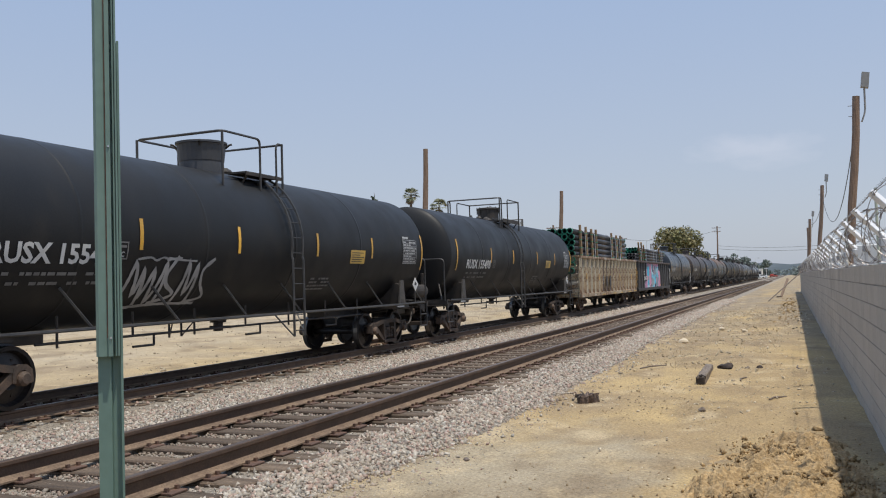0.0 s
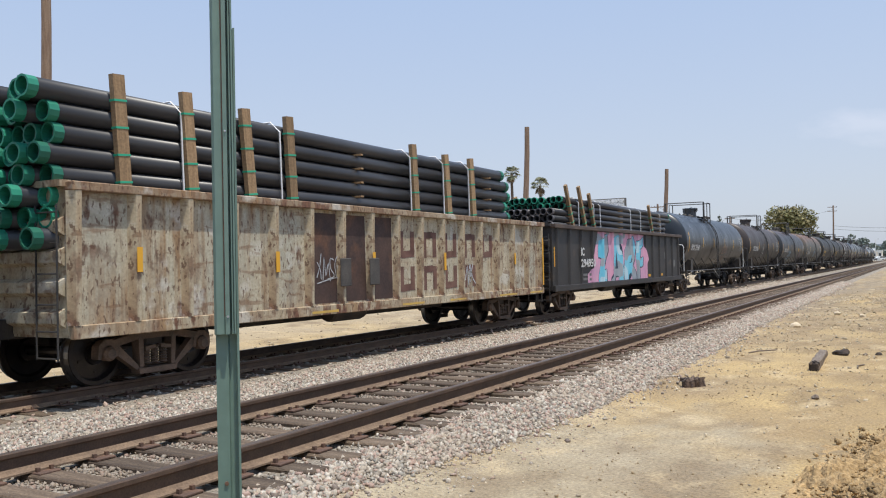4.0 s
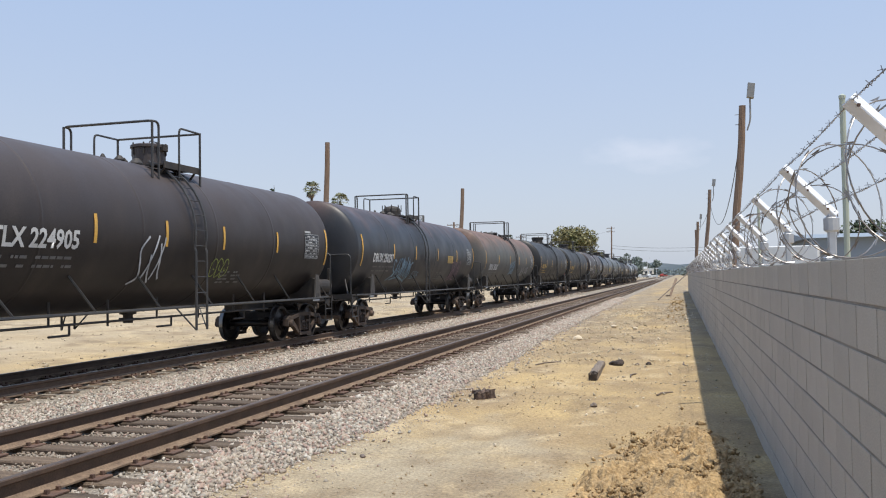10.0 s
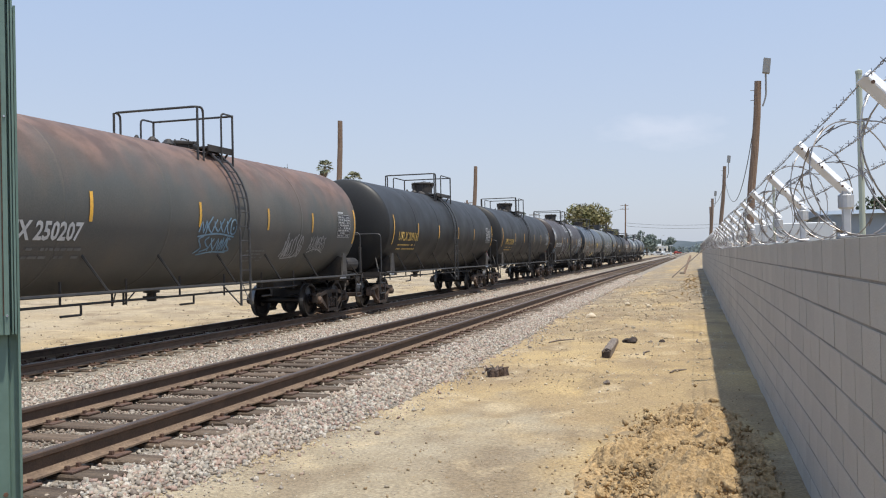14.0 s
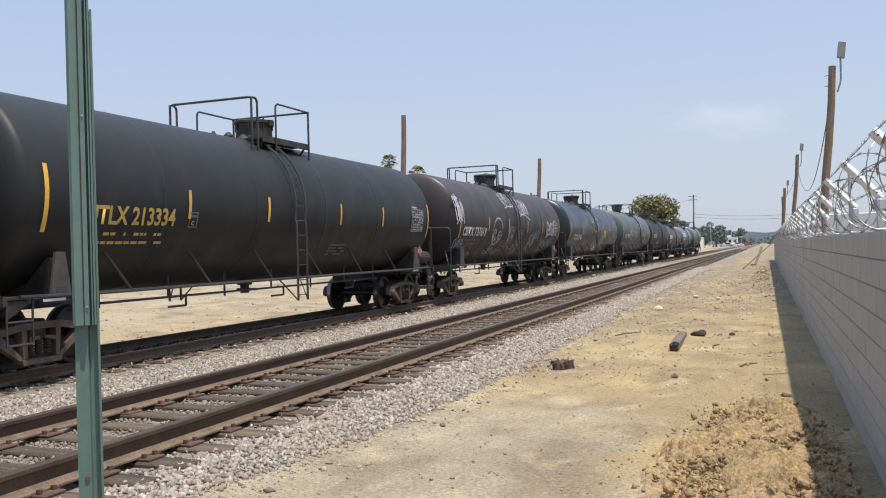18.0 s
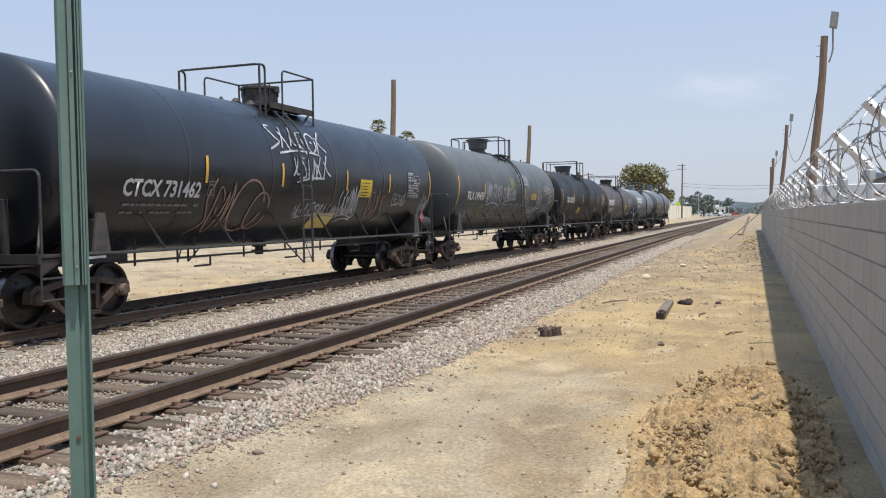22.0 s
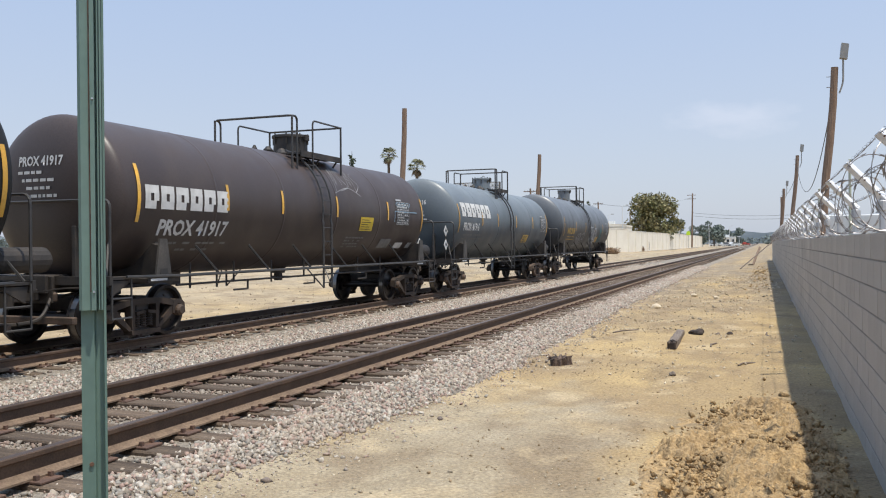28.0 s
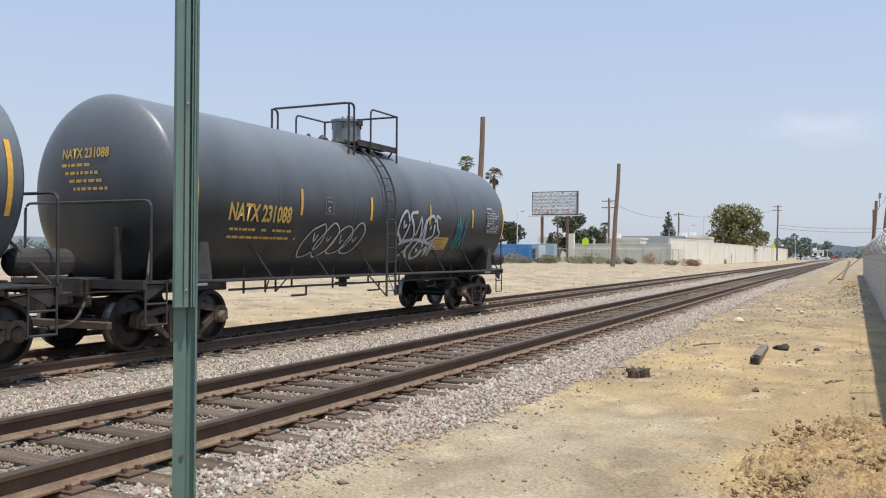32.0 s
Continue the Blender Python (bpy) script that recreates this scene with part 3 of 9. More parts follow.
def build_wire():
    # strands through the arm clips
    for k in range(3):
        d = 0.06 + 0.155 * k
        x, z = WX + 0.14 - d * math.sin(radians(43)) - 0.02, WTOP + 0.26 + d * math.cos(radians(43)) + 0.02
        strand = thing("barbed_wire", (0, 0, 0), "twisted barbed wire strand stretched between wall brackets", "barbed wire", "barbed wire strands")
        bm = bmesh.new()
        for q in (-1, 1):
            pts = []
            for i in range(520):
                y = -6 + i * 0.05 if i < 420 else 15 + (i - 420) * 0.69
                sag = -0.012 * abs(math.sin(math.pi * (y - BRACKET_Y[0]) / 2.06))
                a = y * 55 + (math.pi if q > 0 else 0)
                pts.append((x + 0.004 * math.cos(a), y, z + sag + 0.004 * math.sin(a)))
            tube(bm, pts, 0.0022, 3)
        part("wire", bm, M_WIRE, strand)
        bm = bmesh.new()
        rng = random.Random(k)
        for i in range(110):
            y = -2 + i * 0.19
            a = rng.uniform(0, math.pi)
            for q in (0, 1.5):
                tube(bm, [(x - 0.014 * math.cos(a + q), y, z - 0.014 * math.sin(a + q)), (x + 0.014 * math.cos(a + q), y + 0.008, z + 0.014 * math.sin(a + q))], 0.0016, 3)
        tagged(part("barb", bm, M_WIRE, strand), kind="stuff")
    # the coil: hoops clipped to their neighbours, each turned a little from the next
    coil = thing("razor_wire_coil", (0, 0, 0), "coil of razor wire along the top of a wall", "razor wire")
    rng = random.Random(9)
    verts, faces = [], []
    y, k = -3.6, 0
    rest = bmesh.new()
    while y < 84:
        near = y < 16
        r = 0.30 + rng.uniform(-0.05, 0.03)
        m = pose(WX + 0.09 + rng.uniform(-0.05, 0.05), y, WTOP + r * 0.97 + rng.uniform(-0.02, 0.03), rng.uniform(-12, 12), 0, (42 if k % 2 else -26) + rng.uniform(-9, 9))
        n = 34 if near else 14
        ring = [m @ Vector((r * math.cos(2 * math.pi * i / n), 0.0, r * 0.97 * math.sin(2 * math.pi * i / n))) for i in range(n + 1)]
        if near:
            part("wire_loop", tube(bmesh.new(), ring, 0.0036, 5), M_WIRE, coil)
        else:
            tube(rest, ring, 0.0045 + 0.00006 * y, 3)
        if near:
            for i in range(k % 3, n, 3):
                p, q = ring[i], ring[i + 1]
                t = (q - p).normalized()
                nrm = t.cross(m.to_3x3() @ Vector((0, 1, 0))).normalized()
                b = len(verts)
                w = 0.011
                verts += [p - t * 0.034 + nrm * w, p - t * 0.008, p - t * 0.034 - nrm * w, p + t * 0.034 + nrm * w, p + t * 0.008, p + t * 0.034 - nrm * w]
                faces += [(b, b + 1, b + 4), (b + 4, b + 3, b + 1), (b + 2, b + 5, b + 4), (b + 2, b + 4, b + 1)]
        y += 0.62 + rng.uniform(-0.08, 0.08) + (0.36 if k % 2 else -0.36)
        k += 1
    tagged(part("far_coil", rest, M_WIRE, coil), kind="stuff")
    me = quick_mesh("blade_edge", verts, faces)
    me.materials.append(M_WIRE)
    tagged(part("blade_edge", me, None, coil), kind="stuff")


build_wire()


# ---------------------------------------------------------------- green fence post by the camera
def build_post():
    px, py = 3.1730, 1.7463
    post = thing("fence_post", pose(px, py, ZD - 0.1, 0, 0, 43.7), "two green steel channel posts bolted together", "fence post")
    bm = prism(bmesh.new(), [(0.8 * a, 0.8 * b) for a, b in [(-0.0335, 0.002), (-0.0265, -0.008), (-0.003, -0.004), (-0.0025, -0.012), (0.009, -0.013), (0.010, 0.014), (0.0145, 0.014), (0.0155, -0.004), (0.019, -0.004), (0.0195, 0.004), (0.0215, 0.004), (0.022, -0.006), (0.027, -0.006), (0.027, 0.020), (-0.0335, 0.020)]], 1.66, 4.2, "z")
    part("upper_channel", bm, M_GREENPOST, post)
    part("rust_seam", boxed((-0.0044, -0.0060, 1.70), (-0.0021, -0.0030, 4.15)), M_PLATE, post, "line of brown rust in the channel corner")
    bm = prism(bmesh.new(), [(0.8 * a, 0.8 * b) for a, b in [(-0.030, 0.022), (0.004, 0.022), (0.008, 0.030), (0.0275, 0.030), (0.0285, 0.006), (0.0345, 0.006), (0.0345, 0.052), (-0.030, 0.052)]], 0.0, 2.36, "z")
    part("lower_channel", bm, M_GREENPOST, post)
    for z in (1.70, 2.12, 2.9):
        bm = lathe(bmesh.new(), [(0.0, -0.003), (0.0022, -0.003), (0.0028, 0.0), (0.0028, 0.010), (0, 0.010)], 8, "y", (0.003, -0.010, z))
        part("bolt", bm, M_GALV, post)
    bm = lathe(bmesh.new(), [(0.0, -0.004), (0.005, -0.004), (0.005, 0.012), (0, 0.012)], 6, "y", (-0.005, 0.018, 1.32))
    part("bolt", bm, M_PLATE, post)


build_post()


# ---------------------------------------------------------------- dirt, timber scraps
def blob_mesh(name, sx, sy, sz, seed, n=3, rough=0.25):
    bm = bmesh.new()
    bmesh.ops.create_icosphere(bm, subdivisions=n, radius=1.0)
    for v in bm.verts:
        k = 1 + rough * noise.noise(v.co * 1.7 + Vector((seed * 7.3, 0, 0))) + rough * 0.5 * noise.noise(v.co * 4.1 + Vector((0, seed * 3.1, 0)))
        v.co = Vector((v.co.x * sx, v.co.y * sy, v.co.z * sz)) * k
    return mesh_of(bm, name, False)


def build_dirt_pile():
    nx, ny = 110, 240
    verts, faces = [], []
    for j in range(ny + 1):
        for i in range(nx + 1):
            x, y = 3.35 + 1.75 * i / nx, 4.2 + 6.2 * j / ny
            k = max(0.0, 1 - ((x - 4.46) / 0.82) ** 2 - ((y - 7.2) / 3.0) ** 2 + 0.55 * noise.noise((x * 1.6, y * 1.2, 6)))
            h = 0.13 * min(1, k * 1.1) * (0.60 + 1.1 * noise.noise((x * 2.1, y * 1.7, 3))) + (0.085 * noise.noise((x * 7, y * 7, 1)) + 0.05 * noise.noise((x * 17, y * 17, 8)) + 0.018 * noise.noise((x * 33, y * 30, 5))) * min(1, 2.2 * k)
            verts.append((x, y, ground_z(x, y) - 0.06 + max(0.0, h) + 0.062 * min(1, 5 * k)))
    for j in range(ny):
        for i in range(nx):
            b = j * (nx + 1) + i
            faces.append((b, b + 1, b + nx + 2, b + nx + 1))
    me = quick_mesh("dirt_mound", verts, faces)
    me.materials.append(M_SOIL)
    tagged(new("dirt_mound", me), "low mound of loose orange-brown dug soil by a wall", "dirt mound")
    rng = np.random.default_rng(4)
    n = 5200
    x = 4.48 + rng.normal(0, 0.27, n)
    y = 7.1 + rng.normal(0, 1.2, n)
    keep = (x < 5.2) & (x > 3.3)
    x, y = x[keep], y[keep]
    sz = rng.gamma(1.1, 0.008, len(x)) + 0.005
    k = np.clip(1 - ((x - 4.42) / 0.78) ** 2 - ((y - 7.1) / 2.9) ** 2, 0, 1)
    z = ZD + 0.075 * np.minimum(1, 1.3 * k) + sz * 0.4
    scatter("soil_clods", np.stack([x, y, z, np.minimum(sz, 0.045)], 1), M_SOIL, "clods of loose orange-brown soil", "soil clods", seed=6)


build_dirt_pile()
big = np.random.default_rng(77)
bx, by = 4.50 + big.normal(0, 0.26, 46), 5.7 + big.normal(0, 0.9, 46)
bx = np.clip(bx, 3.5, 5.15)
bs_ = big.uniform(0.025, 0.068, 46)
scatter("earth_lumps", np.stack([bx, by, ZD + 0.05 + bs_ * 0.5, bs_], 1), M_SOIL, "larger broken lumps of dug earth", "earth lumps", seed=16)
M_PEBBLE = mat("pale_pebble", (0.54, 0.46, 0.34), 0.9, var=(0.42, 0.34, 0.235), scale=1.5, island=0.35)
prng = np.random.default_rng(21)
pn = 7000
pxs, pys = prng.uniform(1.5, 5.1, pn), 2 + 42 * prng.random(pn) ** 1.15
pkeep = np.array([noise.noise((a * 0.7, b * 0.35, 21.0)) + 0.6 * noise.noise((a * 2.1, b * 1.1, 5.0)) for a, b in zip(pxs, pys)]) > -0.12
pxs, pys = pxs[pkeep], pys[pkeep]
pn = len(pxs)
psz = (prng.gamma(1.3, 0.0045, pn) + 0.003) * (1 + 0.05 * np.maximum(pys - 9, 0))
scatter("pebbles", np.stack([pxs, pys, np.array([ground_z(a, b) for a, b in zip(pxs, pys)]) + psz * 0.2, np.minimum(psz, 0.055)], 1), M_PEBBLE, "scattered pebbles and bits of litter on dirt", "pebbles", seed=8)

M_SOILDRY = mat("dry_brown_soil", (0.37, 0.275, 0.165), 0.95, var=(0.30, 0.215, 0.125), scale=1.5, island=0.25)
M_DIRTLUMP = mat("dirt_lump", (0.42, 0.32, 0.19), 0.95, var=(0.27, 0.20, 0.12), scale=0.9, island=0.45)
M_OLDWOOD = mat("weathered_grey_timber", (0.24, 0.195, 0.155), 0.9, var=(0.15, 0.115, 0.09), scale=5, stretch=(6, 0.6, 6), grain=0.25, gscale=30, bump=0.6)
M_STUB = mat("dark_split_wood", (0.085, 0.058, 0.045), 0.9, var=(0.17, 0.12, 0.09), scale=9, stretch=(0.6, 4, 4), grain=0.3, gscale=40, bump=0.8)
M_CHARRED = mat("charred_wood", (0.035, 0.028, 0.024), 0.9, var=(0.07, 0.05, 0.04), scale=12, bump=0.6)


def timber(name, at, turn, ln, w, h, material, label, category, seed, tilt=0.0, warp=0.13):
    root = thing(name, pose(*at, tilt, 0, turn), label, category)
    bm = bmesh.new()
    ring = 8
    rows = []
    for j in range(ring + 1):
        y = ln * (j / ring - 0.5)
        q = []
        for (cx, cz) in ((-1, 0.08), (-0.8, 0), (0.8, 0), (1, 0.1), (1, 0.85), (0.75, 1), (-0.7, 1), (-1, 0.9)):
            k = 1 + warp * noise.noise((cx * 2 + seed, j * 0.8, cz * 3))
            q.append(bm.verts.new((cx * w / 2 * k, y + 0.05 * noise.noise((cx * 3, cz * 3, seed + j)) * (j in (0, ring)), cz * h * k)))
        rows.append(q)
    for a, b in zip(rows, rows[1:]):
        for k in range(8):
            bm.faces.new((a[k], a[(k + 1) % 8], b[(k + 1) % 8], b[k]))
    bm.faces.new(rows[0][::-1])
    bm.faces.new(rows[-1])
    bmesh.ops.recalc_face_normals(bm, faces=bm.faces)
    part("timber_body", bm, material, root)
    bm = boxed((-w * 0.46, -ln / 2 - 0.025, h * 0.06), (w * 0.46, -ln / 2 + 0.04, h * 0.94), 0.015)
    part("charred_end", bm, M_CHARRED, root, "blackened broken end")
    for k in range(3):
        bm = boxed((-0.012, -0.05, 0), (0.012, 0.05, h * 0.4), 0.006)
        sp = part("splinter", bm, M_CHARRED if k else material, root)
        sp.matrix_basis = pose(w * (0.28 * k - 0.3), -ln * 0.5 + 0.03 * k, h * 0.72, 14 * k - 10, 12 - 9 * k, 25 * k)
    return root


timber("timber_piece", (3.13, 15.35, ground_z(3.13, 15.3) - 0.03), 1, 2.0, 0.14, 0.14, M_OLDWOOD, "length of weathered grey timber lying on dirt", "timber", 3)
timber("timber_stub", (1.86, 12.15, ground_z(1.86, 12.15) - 0.02), -74, 0.28, 0.17, 0.14, M_STUB, "short broken dark stub of timber on dirt", "timber", 9, 5, 0.5)
for k, (x, y, s, m) in enumerate(((3.42, 16.5, 0.11, M_CHARRED), (3.32, 16.6, 0.08, M_CHARRED), (3.95, 16.7, 0.055, M_CHARRED), (3.75, 16.6, 0.04, M_OLDWOOD), (3.46, 11.3, 0.045, M_OLDWOOD), (1.9, 23.0, 0.12, M_PEBBLE), (3.2, 27.0, 0.09, M_PEBBLE), (2.5, 28.0, 0.10, M_PEBBLE))):
    me = blob_mesh("clod", s, s * 1.3, s * 0.7, k, 2, 0.4)
    me.materials.append(m)
    ob = tagged(new("clod", me), "dark broken clod lying on dirt" if m is not M_PEBBLE else "pale rock lying on dirt", "clod", "clods on the dirt")
    ob.location = (x, y, ground_z(x, y) + s * 0.3)
for k, (x, y, ln, turn) in enumerate(((2.05, 16.8, 0.75, 60), (3.75, 15.0, 0.5, 85), (4.3, 13.0, 0.4, 60), (4.6, 17.0, 0.7, 95))):
    st = new("stick", mesh_of(bar([(-ln / 2, 0, 0), (-ln * 0.1, 0.03, 0.012), (ln / 2, -0.02, 0)], 0.014, 5), "stick"))
    st.data.materials.append(M_OLDWOOD)
    tagged(st, "thin dry stick lying on dirt", "stick", "sticks on the dirt")
    st.matrix_basis = pose(x, y, ground_z(x, y) + 0.012, 0, 0, turn)
prop = thing("leaning_prop", (0, 0, 0), "two old timber props that lean on a wall corner", "timber prop")
part("prop", bar([(3.78, 66.87, ZD), (4.26, 69.47, 0.95)], 0.085, 6), M_WOODPOLE, prop)
part("prop", bar([(3.13, 58.37, ZD), (5.26, 63.17, 1.52)], 0.038, 6), M_OLDWOOD, prop)
part("prop_foot", boxed((3.64 - 0.16, 66.87 - 0.2, ZD - 0.02), (3.64 + 0.16, 66.87 + 0.2, ZD + 0.12), 0.02), M_OLDWOOD, prop)

rrng = np.random.default_rng(91)
rx, ry = 4.35 + rrng.normal(0, 0.30, 420), 46 + rrng.normal(0, 8.0, 420)
rs = rrng.gamma(1.2, 0.016, 420) + 0.008
scatter("rubble", np.stack([rx, ry, ZD + rs * 0.4 + 0.05 * np.exp(-((ry - 50) / 3) ** 2), np.minimum(rs, 0.13)], 1), M_SOIL, "loose rubble and dug soil along the wall", "rubble", seed=92)
hrng = np.random.default_rng(93)
hy = 11 + 40 * hrng.random(2200)
hx = 1.9 + 0.045 * (hy - 11) + hrng.normal(0, 0.9, 2200)
hk = (hx > 1.4) & (hx < 5.0)
hx, hy = hx[hk], hy[hk]
hs = hrng.gamma(1.1, 0.007, len(hx)) + 0.005
scatter("dirt_lumps", np.stack([hx, hy, np.array([ground_z(a, b) for a, b in zip(hx, hy)]) + hs * 0.25, np.minimum(hs, 0.05)], 1), M_DIRTLUMP, "lumps of dry dirt and stone on the strip", "dirt lumps", seed=94)

# coarse gravel and dry crumbs on the open ground beyond the tracks
M_CRUMB = mat("dry_ground_crumb", (0.43, 0.36, 0.26), 0.95, var=(0.35, 0.28, 0.19), scale=0.6, island=0.4)
crng = np.random.default_rng(31)
cn = 9000
cxs, cys = -9.6 - 24 * crng.random(cn) ** 1.5, 4 + 130 * crng.random(cn) ** 1.3
csz = crng.gamma(1.4, 0.010, cn) + 0.010
scatter("gravel_crumbs", np.stack([cxs, cys, np.array([ground_z(a, b) for a, b in zip(cxs, cys)]) + csz * 0.15, np.minimum(csz, 0.09)], 1), M_CRUMB, "coarse tan gravel and dry crumbs on open ground", "gravel", seed=18)

# crumbs of soil in drifts along the dirt strip
srng = np.random.default_rng(41)
sxs, sys_ = srng.uniform(1.9, 5.15, 9000), 3 + 40 * srng.random(9000) ** 1.4
drift = np.array([noise.noise((a * 0.9, b * 0.5, 2.0)) + 0.5 * noise.noise((a * 2.7, b * 1.6, 9.0)) for a, b in zip(sxs, sys_)])
keep = (drift > 0.08) & (sxs > ballast_edge(sys_) + 0.8)
sxs, sys_ = sxs[keep], sys_[keep]
ssz = srng.gamma(1.2, 0.0035, len(sxs)) + 0.0035
scatter("soil_crumbs", np.stack([sxs, sys_, np.array([ground_z(a, b) for a, b in zip(sxs, sys_)]) + ssz * 0.2, np.minimum(ssz, 0.017)], 1), M_SOILDRY, "dry brown soil crumbs drifted over dirt", "soil crumbs", seed=28)


# ---------------------------------------------------------------- the train: paints
def tank_paint(name, base, var, rough=0.42, top=None, dust=(0.16, 0.125, 0.09), dust_amount=0.35, streak=0.07, top_at=3.3, crown_light=None, gloss=0.5):
    """Old tank paint: broad fading, rain streaks down the shell, road dust in patches, rust along the crown and
    skylight painted onto the upper shell where it is told.
    """
    m = bpy.data.materials.new(name)
    m.use_nodes = True
    nt = m.node_tree
    bs = nt.nodes["Principled BSDF"]
    bs.inputs["Specular IOR Level"].default_value = gloss
    tc = nt.nodes.new("ShaderNodeTexCoord")

    def nz(scale, st, detail=5):
        mp = nt.nodes.new("ShaderNodeMapping")
        mp.inputs["Scale"].default_value = st
        n = nt.nodes.new("ShaderNodeTexNoise")
        n.inputs["Scale"].default_value = scale
        n.inputs["Detail"].default_value = detail
        nt.links.new(tc.outputs["Object"], mp.inputs["Vector"])
        nt.links.new(mp.outputs[0], n.inputs["Vector"])
        return n.outputs["Fac"]

    def rng(src, lo, hi, a=0.0, b=1.0):
        r = nt.nodes.new("ShaderNodeMapRange")
        for k, v in zip(("From Min", "From Max", "To Min", "To Max"), (lo, hi, a, b)):
            r.inputs[k].default_value = v
        nt.links.new(src, r.inputs["Value"])
        return r.outputs[0]

    def mix(fac, a, b, kind="MIX"):
        mx = nt.nodes.new("ShaderNodeMixRGB")
        mx.blend_type = kind
        for socket, v in zip(mx.inputs, (fac, a, b)):
            if isinstance(v, bpy.types.NodeSocket):
                nt.links.new(v, socket)
            elif isinstance(v, tuple):
                socket.default_value = (*v, 1)
            else:
                socket.default_value = v
        return mx.outputs[0]

    def mul(a, b):
        k = nt.nodes.new("ShaderNodeMath")
        k.operation = "MULTIPLY"
        nt.links.new(a, k.inputs[0])
        if isinstance(b, float):
            k.inputs[1].default_value = b
        else:
            nt.links.new(b, k.inputs[1])
        return k.outputs[0]

    col = mix(rng(nz(0.5, (1, 1, 1)), 0.35, 0.65), base, var)
    col = mix(mul(rng(nz(1.0, (0.3, 3.2, 0.22)), 0.5, 0.78), streak), col, tuple(0.62 * c for c in base))
    col = mix(mul(rng(nz(1.3, (1, 1.2, 0.7), 8), 0.52, 0.7), dust_amount), col, dust)
    sep = nt.nodes.new("ShaderNodeSeparateXYZ")
    nt.links.new(tc.outputs["Object"], sep.inputs[0])
    if crown_light:
        # skylight on the upper shell put into the colour: paler from flanks to crown
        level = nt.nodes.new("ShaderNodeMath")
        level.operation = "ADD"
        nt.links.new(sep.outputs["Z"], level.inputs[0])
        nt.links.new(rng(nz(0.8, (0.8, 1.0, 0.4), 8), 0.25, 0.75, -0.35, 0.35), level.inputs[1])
        col = mix(rng(level.outputs[0], 2.15, 4.0), col, crown_light)
    if top:
        add = nt.nodes.new("ShaderNodeMath")
        add.operation = "ADD"
        nt.links.new(sep.outputs["Z"], add.inputs[0])
        nt.links.new(rng(nz(0.9, (0.8, 1.0, 0.5), 8), 0.25, 0.75, -0.65, 0.65), add.inputs[1])
        col = mix(rng(add.outputs[0], top_at - 0.55, top_at + 0.45), col, mix(rng(nz(2.0, (1, 1, 1), 7), 0.4, 0.6), top, tuple(0.6 * c for c in top)))
    col = mix(1.0, col, mix(rng(nz(45, (1, 1, 1), 3), 0.3, 0.7), (0.86,) * 3, (1.14,) * 3), "MULTIPLY")
    nt.links.new(col, bs.inputs["Base Color"])
    nt.links.new(rng(nz(1.3, (1, 1, 0.8), 6), 0.3, 0.7, rough - 0.05, rough + 0.10), bs.inputs["Roughness"])
    bp = nt.nodes.new("ShaderNodeBump")
    bp.inputs["Strength"].default_value = 0.035
    bp.inputs["Distance"].default_value = 0.02
    nt.links.new(nz(1.1, (1, 1, 1), 4), bp.inputs["Height"])
    nt.links.new(bp.outputs[0], bs.inputs["Normal"])
    return m


P_BLACK = tank_paint("black_tank_paint", (0.011, 0.0115, 0.012), (0.0155, 0.0155, 0.016), 0.46, dust_amount=0.07, streak=0.05, crown_light=(0.024, 0.024, 0.024), gloss=0.26)
P_BLACKB = tank_paint("faded_black_tank_paint", (0.016, 0.0157, 0.0155), (0.022, 0.021, 0.02), 0.48, dust_amount=0.12, streak=0.05, crown_light=(0.038, 0.037, 0.035), gloss=0.32)
P_BLUEBLACK = tank_paint("glossy_blue_black_tank_paint", (0.008, 0.0096, 0.0128), (0.011, 0.013, 0.0165), 0.3, dust=(0.10, 0.075, 0.055), dust_amount=0.12, streak=0.05, crown_light=(0.026, 0.031, 0.038), gloss=0.55)
P_BROWNBLACK = tank_paint("brown_black_tank_paint", (0.022, 0.018, 0.0168), (0.030, 0.0245, 0.0225), 0.46, dust_amount=0.12, streak=0.05, crown_light=(0.075, 0.060, 0.055), gloss=0.35)
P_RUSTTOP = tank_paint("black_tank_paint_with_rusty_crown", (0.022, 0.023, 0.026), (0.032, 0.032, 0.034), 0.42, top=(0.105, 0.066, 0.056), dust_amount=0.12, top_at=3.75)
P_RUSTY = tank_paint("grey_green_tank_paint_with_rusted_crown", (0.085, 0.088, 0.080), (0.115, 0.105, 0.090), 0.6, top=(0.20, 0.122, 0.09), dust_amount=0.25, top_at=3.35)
P_GREY = tank_paint("grey_tank_paint", (0.038, 0.043, 0.044), (0.05, 0.055, 0.055), 0.44, dust_amount=0.18, streak=0.05, crown_light=(0.13, 0.14, 0.14), gloss=0.45)
P_DKGREY = tank_paint("dark_grey_tank_paint", (0.015, 0.018, 0.021), (0.023, 0.026, 0.029), 0.38, dust_amount=0.1, streak=0.05, crown_light=(0.175, 0.187, 0.197), gloss=0.5)
P_BROWN = tank_paint("dark_brown_tank_paint", (0.042, 0.029, 0.026), (0.055, 0.04, 0.034), 0.42, dust_amount=0.18, streak=0.05, crown_light=(0.085, 0.064, 0.055), gloss=0.45)
P_LTGREY = tank_paint("blue_grey_tank_paint", (0.06, 0.077, 0.087), (0.076, 0.093, 0.104), 0.42, dust=(0.14, 0.115, 0.09), dust_amount=0.35, streak=0.05, crown_light=(0.215, 0.242, 0.256), gloss=0.45)
